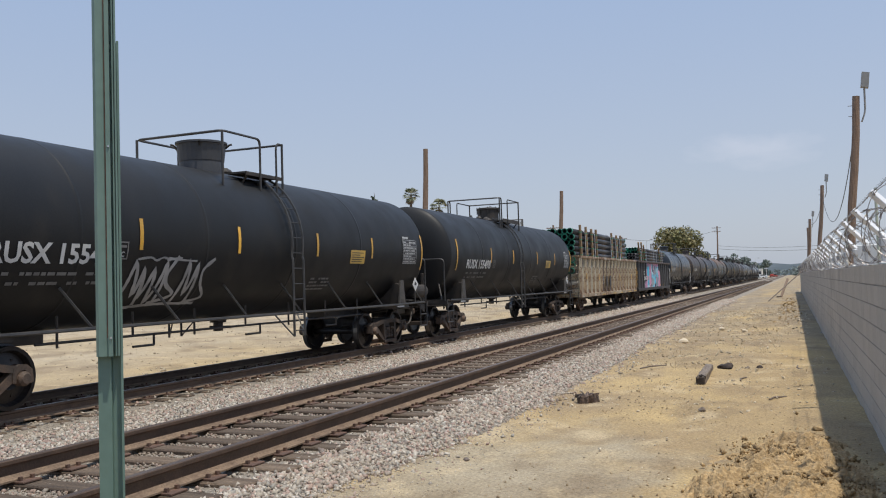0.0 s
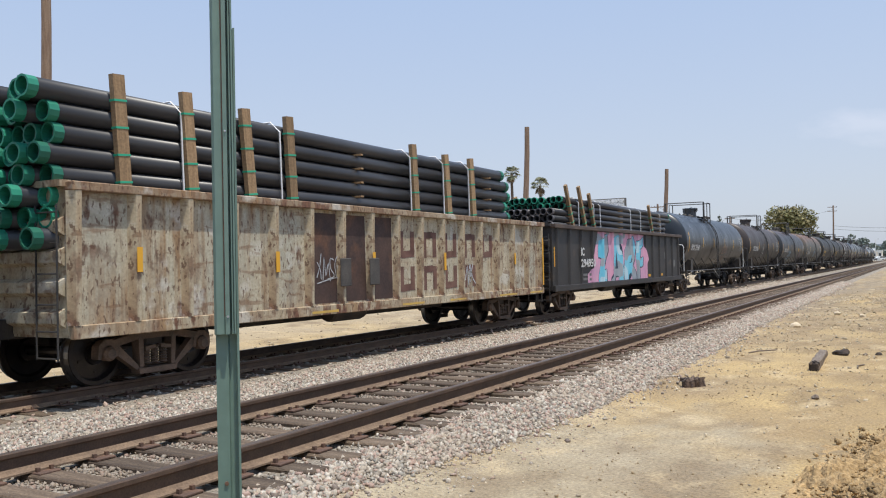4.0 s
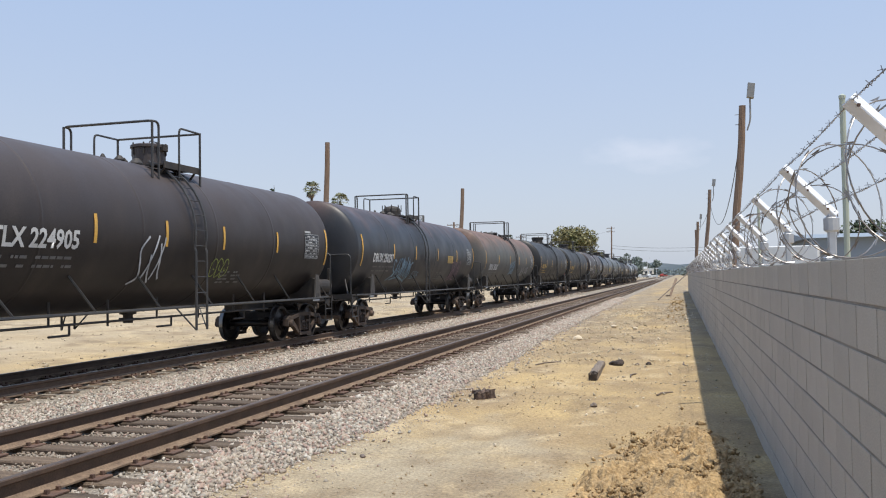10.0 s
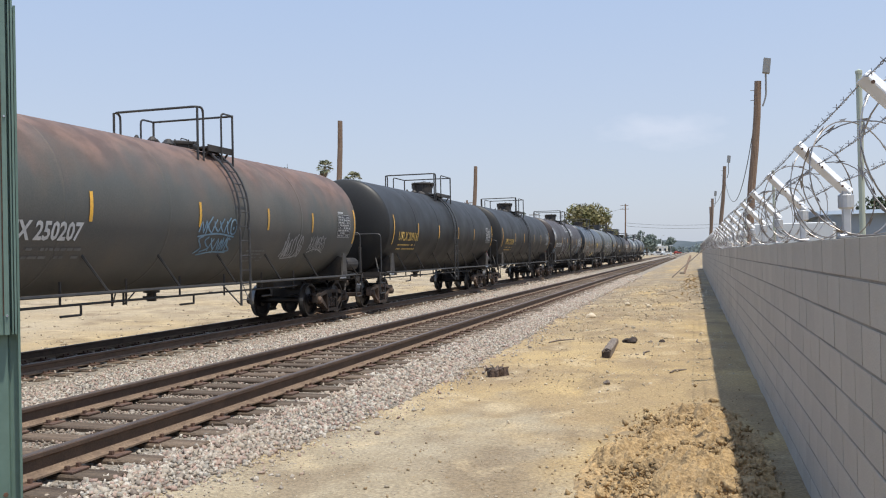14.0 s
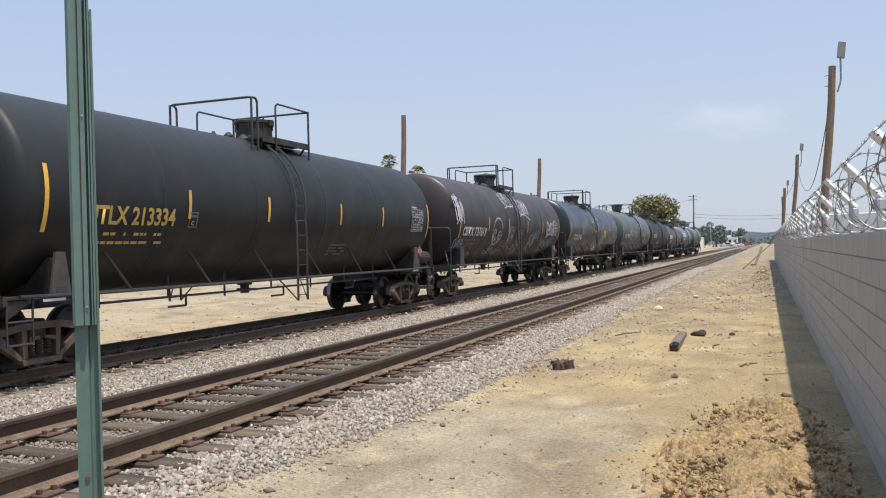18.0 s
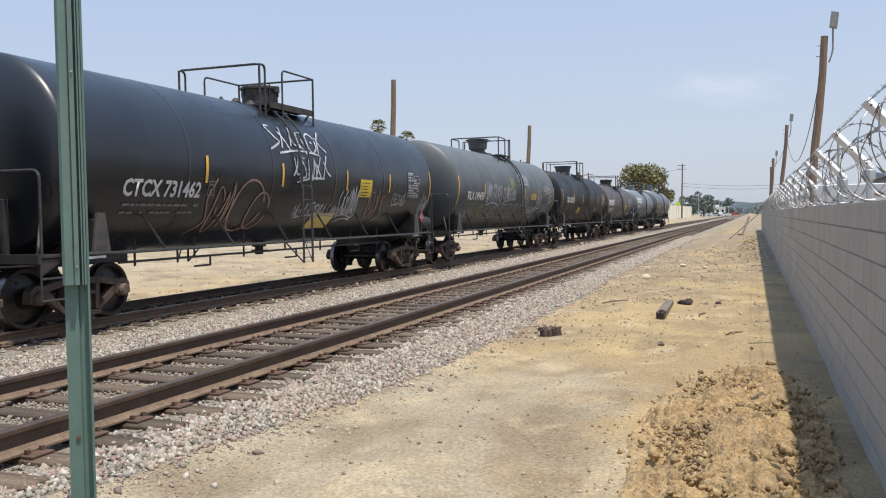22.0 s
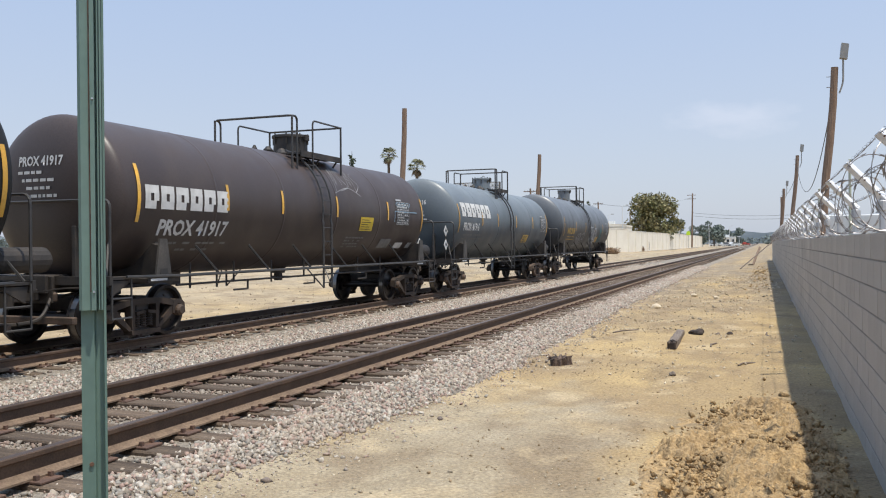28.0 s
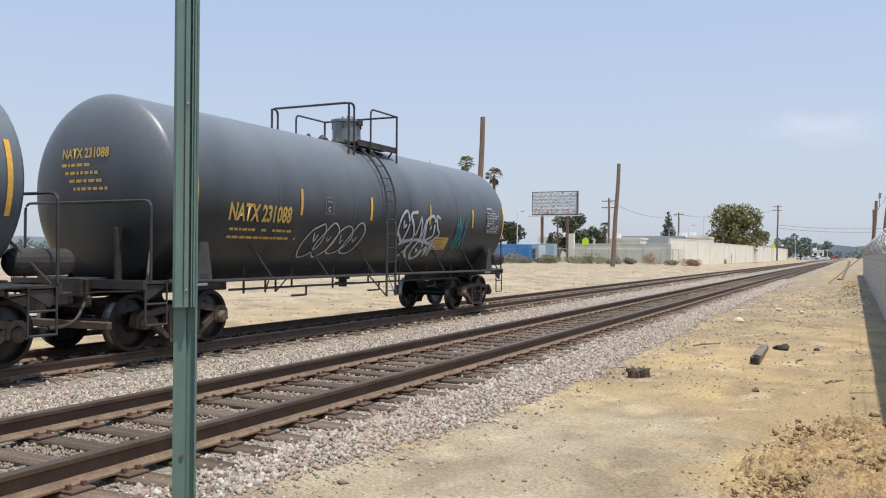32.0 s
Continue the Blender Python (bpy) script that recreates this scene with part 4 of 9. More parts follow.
M_FRAME = mat("dirty_black_underframe", (0.030, 0.027, 0.025), 0.65, 0.1, var=(0.06, 0.048, 0.038), scale=3, grain=0.2, gscale=50)
M_SIDEFRAME = mat("rusty_cast_side_frame", (0.066, 0.050, 0.039), 0.75, 0.1, var=(0.125, 0.083, 0.058), scale=4, grain=0.25, gscale=60, rnd=0.5)
M_WHEEL = mat("wheel_steel", (0.024, 0.022, 0.022), 0.34, 0.5, var=(0.042, 0.034, 0.030), scale=5, grain=0.2, gscale=60)
M_TREAD = mat("worn_wheel_rim", (0.22, 0.21, 0.20), 0.35, 0.9)
M_DRUM = mat("dark_blue_grey_manway_paint", (0.050, 0.054, 0.062), 0.55, var=(0.066, 0.068, 0.074), scale=3, grain=0.08, gscale=40)
M_RAILPAINT = mat("black_handrail_paint", (0.035, 0.035, 0.036), 0.5, var=(0.06, 0.055, 0.05), scale=5)
M_YELLOW = mat("yellow_reflective_tape", (0.78, 0.42, 0.05), 0.45, var=(0.62, 0.36, 0.08), scale=3, grain=0.1, gscale=30, rnd=0.2)
M_WHITE = mat("white_stencil_paint", (0.68, 0.67, 0.64), 0.6, var=(0.55, 0.54, 0.51), scale=5)
M_OCHRE = mat("yellow_stencil_paint", (0.66, 0.42, 0.08), 0.6, var=(0.52, 0.34, 0.1), scale=5)
M_FADED = mat("faded_stencil_paint", (0.20, 0.195, 0.185), 0.7, var=(0.14, 0.135, 0.13), scale=6)
M_YELLOWPATCH = mat("yellow_paint_patch", (0.68, 0.50, 0.08), 0.55, var=(0.60, 0.50, 0.22), scale=2.5)
M_SIGN_YELLOW = mat("yellow_notice", (0.70, 0.50, 0.03), 0.5, var=(0.62, 0.42, 0.04), scale=6)
M_SPRAY = mat("white_spray_paint", (0.60, 0.61, 0.62), 0.65, var=(0.36, 0.37, 0.38), scale=3)
M_SPRAY_BLUE = mat("blue_spray_paint", (0.26, 0.38, 0.46), 0.65, var=(0.14, 0.24, 0.32), scale=3)
M_SPRAY_LIME = mat("lime_spray_paint", (0.36, 0.42, 0.10), 0.6, var=(0.24, 0.28, 0.07), scale=3)
M_SPRAY_TEAL = mat("teal_spray_paint", (0.05, 0.28, 0.30), 0.6, var=(0.03, 0.18, 0.20), scale=3)
M_SPRAY_PINK = mat("pink_spray_paint", (0.27, 0.155, 0.20), 0.55, var=(0.14, 0.085, 0.11), scale=3)
M_SPRAY_FAINT = mat("faint_grey_spray_paint", (0.40, 0.39, 0.38), 0.6, var=(0.26, 0.255, 0.245), scale=3)
M_SPRAY_BROWN = mat("brown_spray_paint", (0.36, 0.235, 0.175), 0.5, var=(0.23, 0.15, 0.115), scale=3)
M_PAD = mat("dusty_grey_steel", (0.055, 0.050, 0.045), 0.7, var=(0.09, 0.078, 0.066), scale=3, grain=0.2, gscale=40)
M_PRINT = mat("dull_white_print", (0.45, 0.45, 0.44), 0.65, var=(0.36, 0.36, 0.35), scale=5)
M_RED = mat("red_placard", (0.55, 0.04, 0.03), 0.5)
M_PANELBLACK = mat("black_data_panel", (0.025, 0.025, 0.026), 0.5)

ZC, RT = 2.55, 1.50             # middle height and radius of the tank shells


def shell(a, y, off=0.012):
    """A point on the side of a tank: a is the height over the tank's middle, along the curve, in metres."""
    th = (a + 2.55 - ZC) / RT
    return Vector(((RT + off) * math.cos(th), y, ZC + (RT + off) * math.sin(th)))


def flat_text(text, size, shear=0.0):
    cu = bpy.data.curves.new("lettering", "FONT")
    cu.body = text
    cu.size = size
    cu.shear = shear
    cu.offset = 0.012 * size / 0.4
    cu.resolution_u = 2
    ob = bpy.data.objects.new("lettering", cu)
    scene.collection.objects.link(ob)
    me = bpy.data.meshes.new_from_object(ob.evaluated_get(bpy.context.evaluated_depsgraph_get()))
    bpy.data.objects.remove(ob)
    bpy.data.curves.remove(cu)
    return me


def lettering(parent, text, y, a, size, material, shear=0.0, width=None, on="shell", flat_x=1.5):
    """Stencilled characters on the near side of a car, from y rearwards, with their foot at height a."""
    me = flat_text(text, size, shear)
    co = np.zeros(3 * len(me.vertices))
    me.vertices.foreach_get("co", co)
    co = co.reshape(-1, 3)
    k = width / (co[:, 0].max() - co[:, 0].min()) if width else 1.0
    for v, c in zip(me.vertices, co):
        v.co = shell(a + c[1], y + k * c[0]) if on == "shell" else Vector((flat_x, y + k * c[0], a + c[1]))
    me.update()
    return part("lettering", me, material, parent)


def strips(quads, name, parent, material, label="", off=0.012):
    """Rectangles (y0, y1, a0, a1) laid on the near side of a tank, as one mesh."""
    verts, faces = [], []
    for y0, y1, a0, a1 in quads:
        k = max(1, int(abs(a1 - a0) / 0.12))
        for i in range(k):
            b = len(verts)
            u, w = a0 + (a1 - a0) * i / k, a0 + (a1 - a0) * (i + 1) / k
            verts += [shell(u, y0, off), shell(u, y1, off), shell(w, y1, off), shell(w, y0, off)]
            faces.append((b, b + 1, b + 2, b + 3))
    return part(name, quick_mesh(name, verts, faces), material, parent, label)


def stencil_lines(parent, y, a, width, rows, material, seed, h=0.05, gap=0.15):
    """Lines of small unreadable stencils as plain bars."""
    rng = random.Random(seed)
    quads = []
    for r in range(rows):
        x = 0.0
        while x < width * rng.uniform(0.75, 1.0):
            w = rng.uniform(0.05, 0.20)
            quads.append((y + x, y + x + w, a - r * gap - h, a - r * gap))
            x += w + (0.03 if rng.random() < 0.7 else 0.18)
    return tagged(strips(quads, "stencil", parent, material), kind="stuff")


def data_panel(parent, y, a, w=0.85, h=0.62, seed=0, material=None):
    """The black panel with rows of white inspection data near a tank's end."""
    strips([(y, y + w, a, a + h)], "data_panel", parent, M_PANELBLACK, "black panel with white inspection data", 0.010)
    rng = random.Random(seed)
    quads = [(y + 0.02, y + w * 0.45, a + h + 0.04, a + h + 0.09)]
    quads += [(y, y + w, a - 0.012, a), (y, y + w, a + h, a + h + 0.012), (y - 0.012, y, a, a + h), (y + w, y + w + 0.012, a, a + h), (y + w * 0.5, y + w * 0.5 + 0.01, a, a + h)]
    for r in range(8):
        z = a + 0.03 + r * (h - 0.03) / 8
        quads.append((y, y + w, z - 0.018, z - 0.011))
        x = 0.03
        while x < w - 0.10:
            q = rng.choice((0.05, 0.08, 0.12, 0.18))
            if rng.random() < 0.8:
                quads.append((y + x, y + min(x + q, w - 0.03), z, z + 0.034))
            x += q + 0.035
    tagged(strips(quads, "panel_print", parent, material or M_PRINT, "", 0.016), kind="stuff")


def ribbon(lines, width, name, parent, material, at, label="", put=None, seed=1):
    """Spray lines of uneven width on the shell: each line a list of (u, a) about the place at."""
    put = put or shell
    rng = random.Random(seed)
    verts, faces = [], []
    for line in lines:
        pts = []
        for (x0, z0), (x1, z1) in zip(line, line[1:]):
            n = max(1, int(math.hypot(x1 - x0, z1 - z0) / 0.07))
            pts += [(x0 + (x1 - x0) * i / n, z0 + (z1 - z0) * i / n) for i in range(n)]
        pts.append(line[-1])
        b = len(verts)
        for i, (x, z) in enumerate(pts):
            p, q = pts[max(i - 1, 0)], pts[min(i + 1, len(pts) - 1)]
            d = Vector((q[0] - p[0], q[1] - p[1]))
            d = d.normalized() if d.length else Vector((1, 0))
            w = width * rng.uniform(0.7, 1.1) / 2
            for s in (1, -1):
                verts.append(put(at[1] + z + s * w * d.x, at[0] + x - s * w * d.y, 0.014))
        faces += [(b + 2 * i, b + 2 * i + 1, b + 2 * i + 3, b + 2 * i + 2) for i in range(len(pts) - 1)]
    return part(name, quick_mesh(name, verts, faces), material, parent, label)


def arc(cx, cz, rx, rz, a0, a1, n=10):
    return [(cx + rx * math.cos(radians(a0 + (a1 - a0) * i / n)), cz + rz * math.sin(radians(a0 + (a1 - a0) * i / n))) for i in range(n + 1)]


def smooth(pts, k=5):
    """A soft curve through points."""
    p = [pts[0]] + list(pts) + [pts[-1]]
    out = []
    for i in range(1, len(p) - 2):
        for j in range(k):
            t = j / k
            out.append(tuple(0.5 * (2 * b + (c - a) * t + (2 * a - 5 * b + 4 * c - d) * t * t + (3 * b - a - 3 * c + d) * t ** 3) for a, b, c, d in zip(p[i - 1], p[i], p[i + 1], p[i + 2])))
    return out + [pts[-1]]


def tag_lines(seed, w, h, n):
    """A quick sprayed tag: overlapping hooks, bubbles and slashes that spell nothing."""
    rng = random.Random(seed)
    u = rng.uniform
    out = []
    for i in range(n):
        x, s = w * (i + 0.15) / n, w / n
        kind = rng.randrange(4)
        if kind == 0:        # a jagged run of strokes
            pts = [(x + s * (0.28 * k + u(-0.12, 0.12)), h * (u(0.72, 1.12) if k % 2 else u(-0.12, 0.25))) for k in range(5)]
            out.append(smooth(pts, 3))
        elif kind == 1:      # a lopsided bubble with a notch
            pts = [(x + s * (0.5 + u(0.42, 0.62) * math.cos(q)), h * (0.5 + u(0.38, 0.58) * math.sin(q))) for q in [6.1 * k / 8 + 0.4 for k in range(9)]]
            out.append(smooth(pts, 4))
            out.append(smooth([(x + s * u(0.3, 0.5), h * u(0.5, 0.7)), (x + s * 0.5, h * u(0.3, 0.5)), (x + s * u(0.5, 0.8), h * u(0.4, 0.6))], 3))
        elif kind == 2:      # a tall hook with a tail
            pts = [(x + s * u(0.5, 0.9), h * u(0.8, 1.15)), (x + s * u(0.0, 0.3), h * u(0.75, 1.0)), (x + s * u(0.2, 0.6), h * 0.5), (x + s * u(0.5, 1.0), h * u(0.1, 0.3)), (x - s * u(0.0, 0.3), h * u(-0.15, 0.05))]
            out.append(smooth(pts, 5))
        else:                # crossing slashes
            out.append(smooth([(x, h * u(0.0, 0.2)), (x + s * u(0.2, 0.5), h * u(0.5, 0.6)), (x + s * u(0.5, 1.1), h * u(0.9, 1.2))], 3))
            out.append(smooth([(x + s * u(0, 0.3), h * u(0.7, 1.0)), (x + s * u(0.4, 0.6), h * u(0.2, 0.5)), (x + s * u(0.7, 1.2), h * u(-0.1, 0.2))], 3))
    if n > 3:
        out.append(smooth([(w * u(0, 0.15), h * u(-0.22, -0.08)), (w * 0.5, h * u(-0.05, 0.1)), (w * u(0.85, 1.05), h * u(-0.25, 0.1))], 6))
    return out


def bubble_lines(seed, w, h, n):
    """Fat rounded shapes in outline that lean on one another."""
    rng = random.Random(seed)
    u = rng.uniform
    out = []
    for i in range(n):
        cx, s = w * (i + 0.5) / n, 0.62 * w / n
        ring = [(cx + s * u(0.85, 1.15) * math.cos(q) + 0.22 * h * math.sin(q), h * (0.5 + 0.08 * i / n) + h * u(0.42, 0.56) * math.sin(q)) for q in [6.283 * k / 9 + 0.5 for k in range(9)]]
        out.append(smooth(ring + ring[:2], 4))
        out.append(smooth([(cx - 0.2 * s, h * u(0.6, 0.75)), (cx + 0.05 * s, h * u(0.45, 0.55)), (cx + 0.25 * s, h * u(0.55, 0.7))], 3))
    return out


def block_lines(seed, w, h, n):
    """Slanted block shapes in outline, repeated side by side."""
    rng = random.Random(seed)
    out = []
    for i in range(n):
        x, s = w * i / n, w / n
        lean = 0.25 * s
        j = [rng.uniform(-0.04, 0.04) * s for _ in range(12)]
        foot = [(x + lean, h), (x + 0.28 * s + lean, h), (x + 0.22 * s, 0.3 * h), (x + 0.5 * s, 0.34 * h), (x + 0.46 * s, 0.02 * h), (x - 0.04 * s, 0.0), (x + lean, h)]
        cap = [(x + 0.42 * s + lean, h * 1.02), (x + 0.98 * s + lean, h * 1.06), (x + 0.94 * s + lean, 0.78 * h), (x + 0.80 * s + lean * 0.8, 0.76 * h), (x + 0.70 * s, 0.06 * h), (x + 0.52 * s, 0.04 * h), (x + 0.62 * s + lean * 0.8, 0.74 * h), (x + 0.45 * s + lean, 0.72 * h), (x + 0.42 * s + lean, h * 1.02)]
        out += [[(a + d, b) for (a, b), d in zip(p, j)] for p in (foot, cap)]
    return out


STYLES = {"tag": tag_lines, "bubble": bubble_lines, "block": block_lines}


# ---------------------------------------------------------------- the train: shared meshes
def side_frame_mesh():
    """A cast side frame: jaws over the bearings, a bowed top chord, slanting tension members and two columns round the spring nest."""
    bm = bmesh.new()
    for s in (-1, 1):
        jaw = [(0.72, 0.50), (0.74, 0.62), (0.84, 0.66), (0.96, 0.65), (1.05, 0.58), (1.07, 0.40), (1.01, 0.38), (0.99, 0.52), (0.92, 0.575), (0.85, 0.57), (0.79, 0.52), (0.775, 0.40), (0.715, 0.41)]
        prism(bm, [(s * a, c) for a, c in jaw], -0.075, 0.075, "x")
        prism(bm, [(s * 0.72, 0.41), (s * 0.775, 0.49), (s * 0.70, 0.56), (s * 0.36, 0.24), (s * 0.32, 0.13)], -0.06, 0.06, "x")
        prism(bm, [(s * 0.26, 0.20), (s * 0.335, 0.20), (s * 0.36, 0.64), (s * 0.27, 0.64)], -0.075, 0.075, "x")
        prism(bm, [(s * 0.05, 0.47), (s * 0.24, 0.44), (s * 0.24, 0.50), (s * 0.05, 0.52)], -0.09, 0.09, "x")
    chord = [(-0.76, 0.54), (-0.40, 0.61), (0.0, 0.62), (0.40, 0.61), (0.76, 0.54), (0.80, 0.64), (0.42, 0.71), (0.0, 0.725), (-0.42, 0.71), (-0.80, 0.64)]
    prism(bm, chord, -0.07, 0.07, "x")
    prism(bm, [(-0.35, 0.11), (0.35, 0.11), (0.37, 0.19), (-0.37, 0.19)], -0.09, 0.09, "x")
    return mesh_of(bm, "side_frame")


def wheelset_mesh():
    """Two flanged wheels on an axle along x, turning about their middle."""
    bm = bmesh.new()
    lathe(bm, [(0.082, -1.05), (0.082, 1.05)], 14, "x")
    for s in (-1, 1):
        prof = [(0.082, s * 0.80), (0.16, s * 0.82), (0.17, s * 0.775), (0.36, s * 0.735), (0.395, s * 0.815), (0.452, s * 0.815), (0.458, s * 0.80), (0.462, s * 0.69), (0.49, s * 0.68), (0.485, s * 0.665),
                (0.40, s * 0.665), (0.36, s * 0.70), (0.17, s * 0.735), (0.16, s * 0.67), (0.082, s * 0.67)]
        lathe(bm, prof, 32, "x")
        for k in range(5):
            a = 2 * math.pi * k / 5
            box(bm, (s * 0.76 - 0.006, 0.265 * math.cos(a) - 0.02, 0.265 * math.sin(a) - 0.02), (s * 0.76 + 0.006, 0.265 * math.cos(a) + 0.02, 0.265 * math.sin(a) + 0.02))
    me = mesh_of(bm, "wheelset")
    me.materials.append(M_WHEEL)
    me.materials.append(M_TREAD)
    for p in me.polygons:
        c = p.center
        r = math.hypot(c.y, c.z)
        if 0.453 < r < 0.466 or (0.43 < r < 0.455 and abs(c.x) > 0.81):
            p.material_index = 1
    return me


def spring_mesh():
    bm = bmesh.new()
    for y in (-0.16, 0.0, 0.16):
        prof = []
        for i in range(7):
            z = 0.235 + i * 0.04
            prof += [(0.055, z), (0.075, z + 0.014), (0.055, z + 0.028)]
        lathe(bm, prof, 10, "z", (0, y, 0))
    return mesh_of(bm, "spring")


def cap_mesh():
    bm = bmesh.new()
    lathe(bm, [(0.0, 0.10), (0.07, 0.10), (0.085, 0.08), (0.105, 0.06), (0.105, -0.06), (0.0, -0.06)], 14, "x")
    return mesh_of(bm, "bearing_cap")


def coupler_mesh():
    bm = bmesh.new()
    box(bm, (-0.09, -0.75, 0.74), (0.09, 0.0, 0.94), 0.02)
    prism(bm, [(-0.15, -0.03), (0.02, -0.12), (0.16, -0.05), (0.17, 0.10), (0.10, 0.20), (0.05, 0.06), (-0.04, 0.05), (-0.10, 0.22), (-0.19, 0.16)], 0.68, 0.98, "z")
    return mesh_of(bm, "coupler")


ME_SIDE, ME_WHEEL, ME_SPRING, ME_CAP, ME_COUPLER = side_frame_mesh(), wheelset_mesh(), spring_mesh(), cap_mesh(), coupler_mesh()
for me_, m_ in ((ME_SIDE, M_SIDEFRAME), (ME_SPRING, M_SIDEFRAME), (ME_CAP, M_SIDEFRAME), (ME_COUPLER, M_FRAME)):
    me_.materials.append(m_)
ME_BOLSTER = mesh_of(box(boxed((-1.0, -0.17, 0.48), (1.0, 0.17, 0.76), 0.03), (-0.3, -0.3, 0.76), (0.3, 0.3, 0.95), 0.02), "truck")
ME_BOLSTER.materials.append(M_FRAME)
WHEELSETS = []


def truck(car, y):
    tk = shared("truck", ME_BOLSTER, car, pose(0, y, 0), "four-wheel truck with rusty cast side frames")
    for s in (-1, 1):
        shared("side_frame", ME_SIDE, tk, pose(s * 1.0, 0, 0))
        shared("spring", ME_SPRING, tk, pose(s * 1.0, 0, 0))
        for dy in (-0.889, 0.889):
            shared("bearing_cap", ME_CAP, tk, pose(s * 1.05, dy, 0.457, 0, 0, 0 if s > 0 else 180))
    for dy in (-0.889, 0.889):
        w = shared("wheelset", ME_WHEEL, tk, pose(0, dy, 0.457))
        WHEELSETS.append((w, dy))
    return tk


def tank_mesh(rear, front, depth=0.34, n=56, seams=()):
    """A shell with dished heads: a broad shallow crown and a rounded knuckle at the rim."""
    arcs = [(RT * math.cos(radians(a)) ** 0.72, depth * math.sin(radians(a)) ** 1.1) for a in (82, 74, 64, 54, 44, 34, 24, 15, 7, 0)]
    prof = [(0.0, -rear - depth)] + [(r, -rear - d) for r, d in arcs] + [(RT, -rear + 0.05), (RT, -rear + 0.12)]
    for y in seams:
        prof += [(RT, y - 0.09), (RT, y - 0.06), (RT, y - 0.02), (RT + 0.005, y - 0.012), (RT + 0.005, y + 0.012), (RT, y + 0.02), (RT, y + 0.06), (RT, y + 0.09)]
    prof += [(RT, front - 0.12), (RT, front - 0.05)] + [(r, front + d) for r, d in arcs[::-1]] + [(0.0, front + depth)]
    bm = lathe(bmesh.new(), prof, n, "y", (0, 0, ZC))
    return mesh_of(bm, "tank_shell", True)


def ladder_mesh(side, y):
    """Two stiles and their rungs from the step below the sill up over the shoulder of the tank."""
    bm = bmesh.new()
    low = 0.62
    line = [(RT + 0.10, low), (RT + 0.10, ZC - 0.35)]
    line += [((RT + 0.10) * math.cos(radians(a)), ZC + (RT + 0.10) * math.sin(radians(a))) for a in range(-10, 76, 9)]
    for dy in (-0.2, 0.2):
        tube(bm, [(side * x, y + dy, z) for x, z in line], 0.027, 5)
    pts = [Vector((x, 0, z)) for x, z in line]
    dist, want = 0.0, 0.12
    for p, q in zip(pts, pts[1:]):
        d = (q - p).length
        while want < dist + d:
            c = p + (q - p) * ((want - dist) / d)
            tube(bm, [(side * c.x, y - 0.2, c.z), (side * c.x, y + 0.2, c.z)], 0.012, 5)
            want += 0.32
        dist += d
    for dy in (-0.2, 0.2):
        tube(bm, [(side * (RT + 0.1), y + dy, low), (side * (RT - 0.25), y + dy * 2.2, 1.12)], 0.016, 4)
    return mesh_of(bm, "ladder")


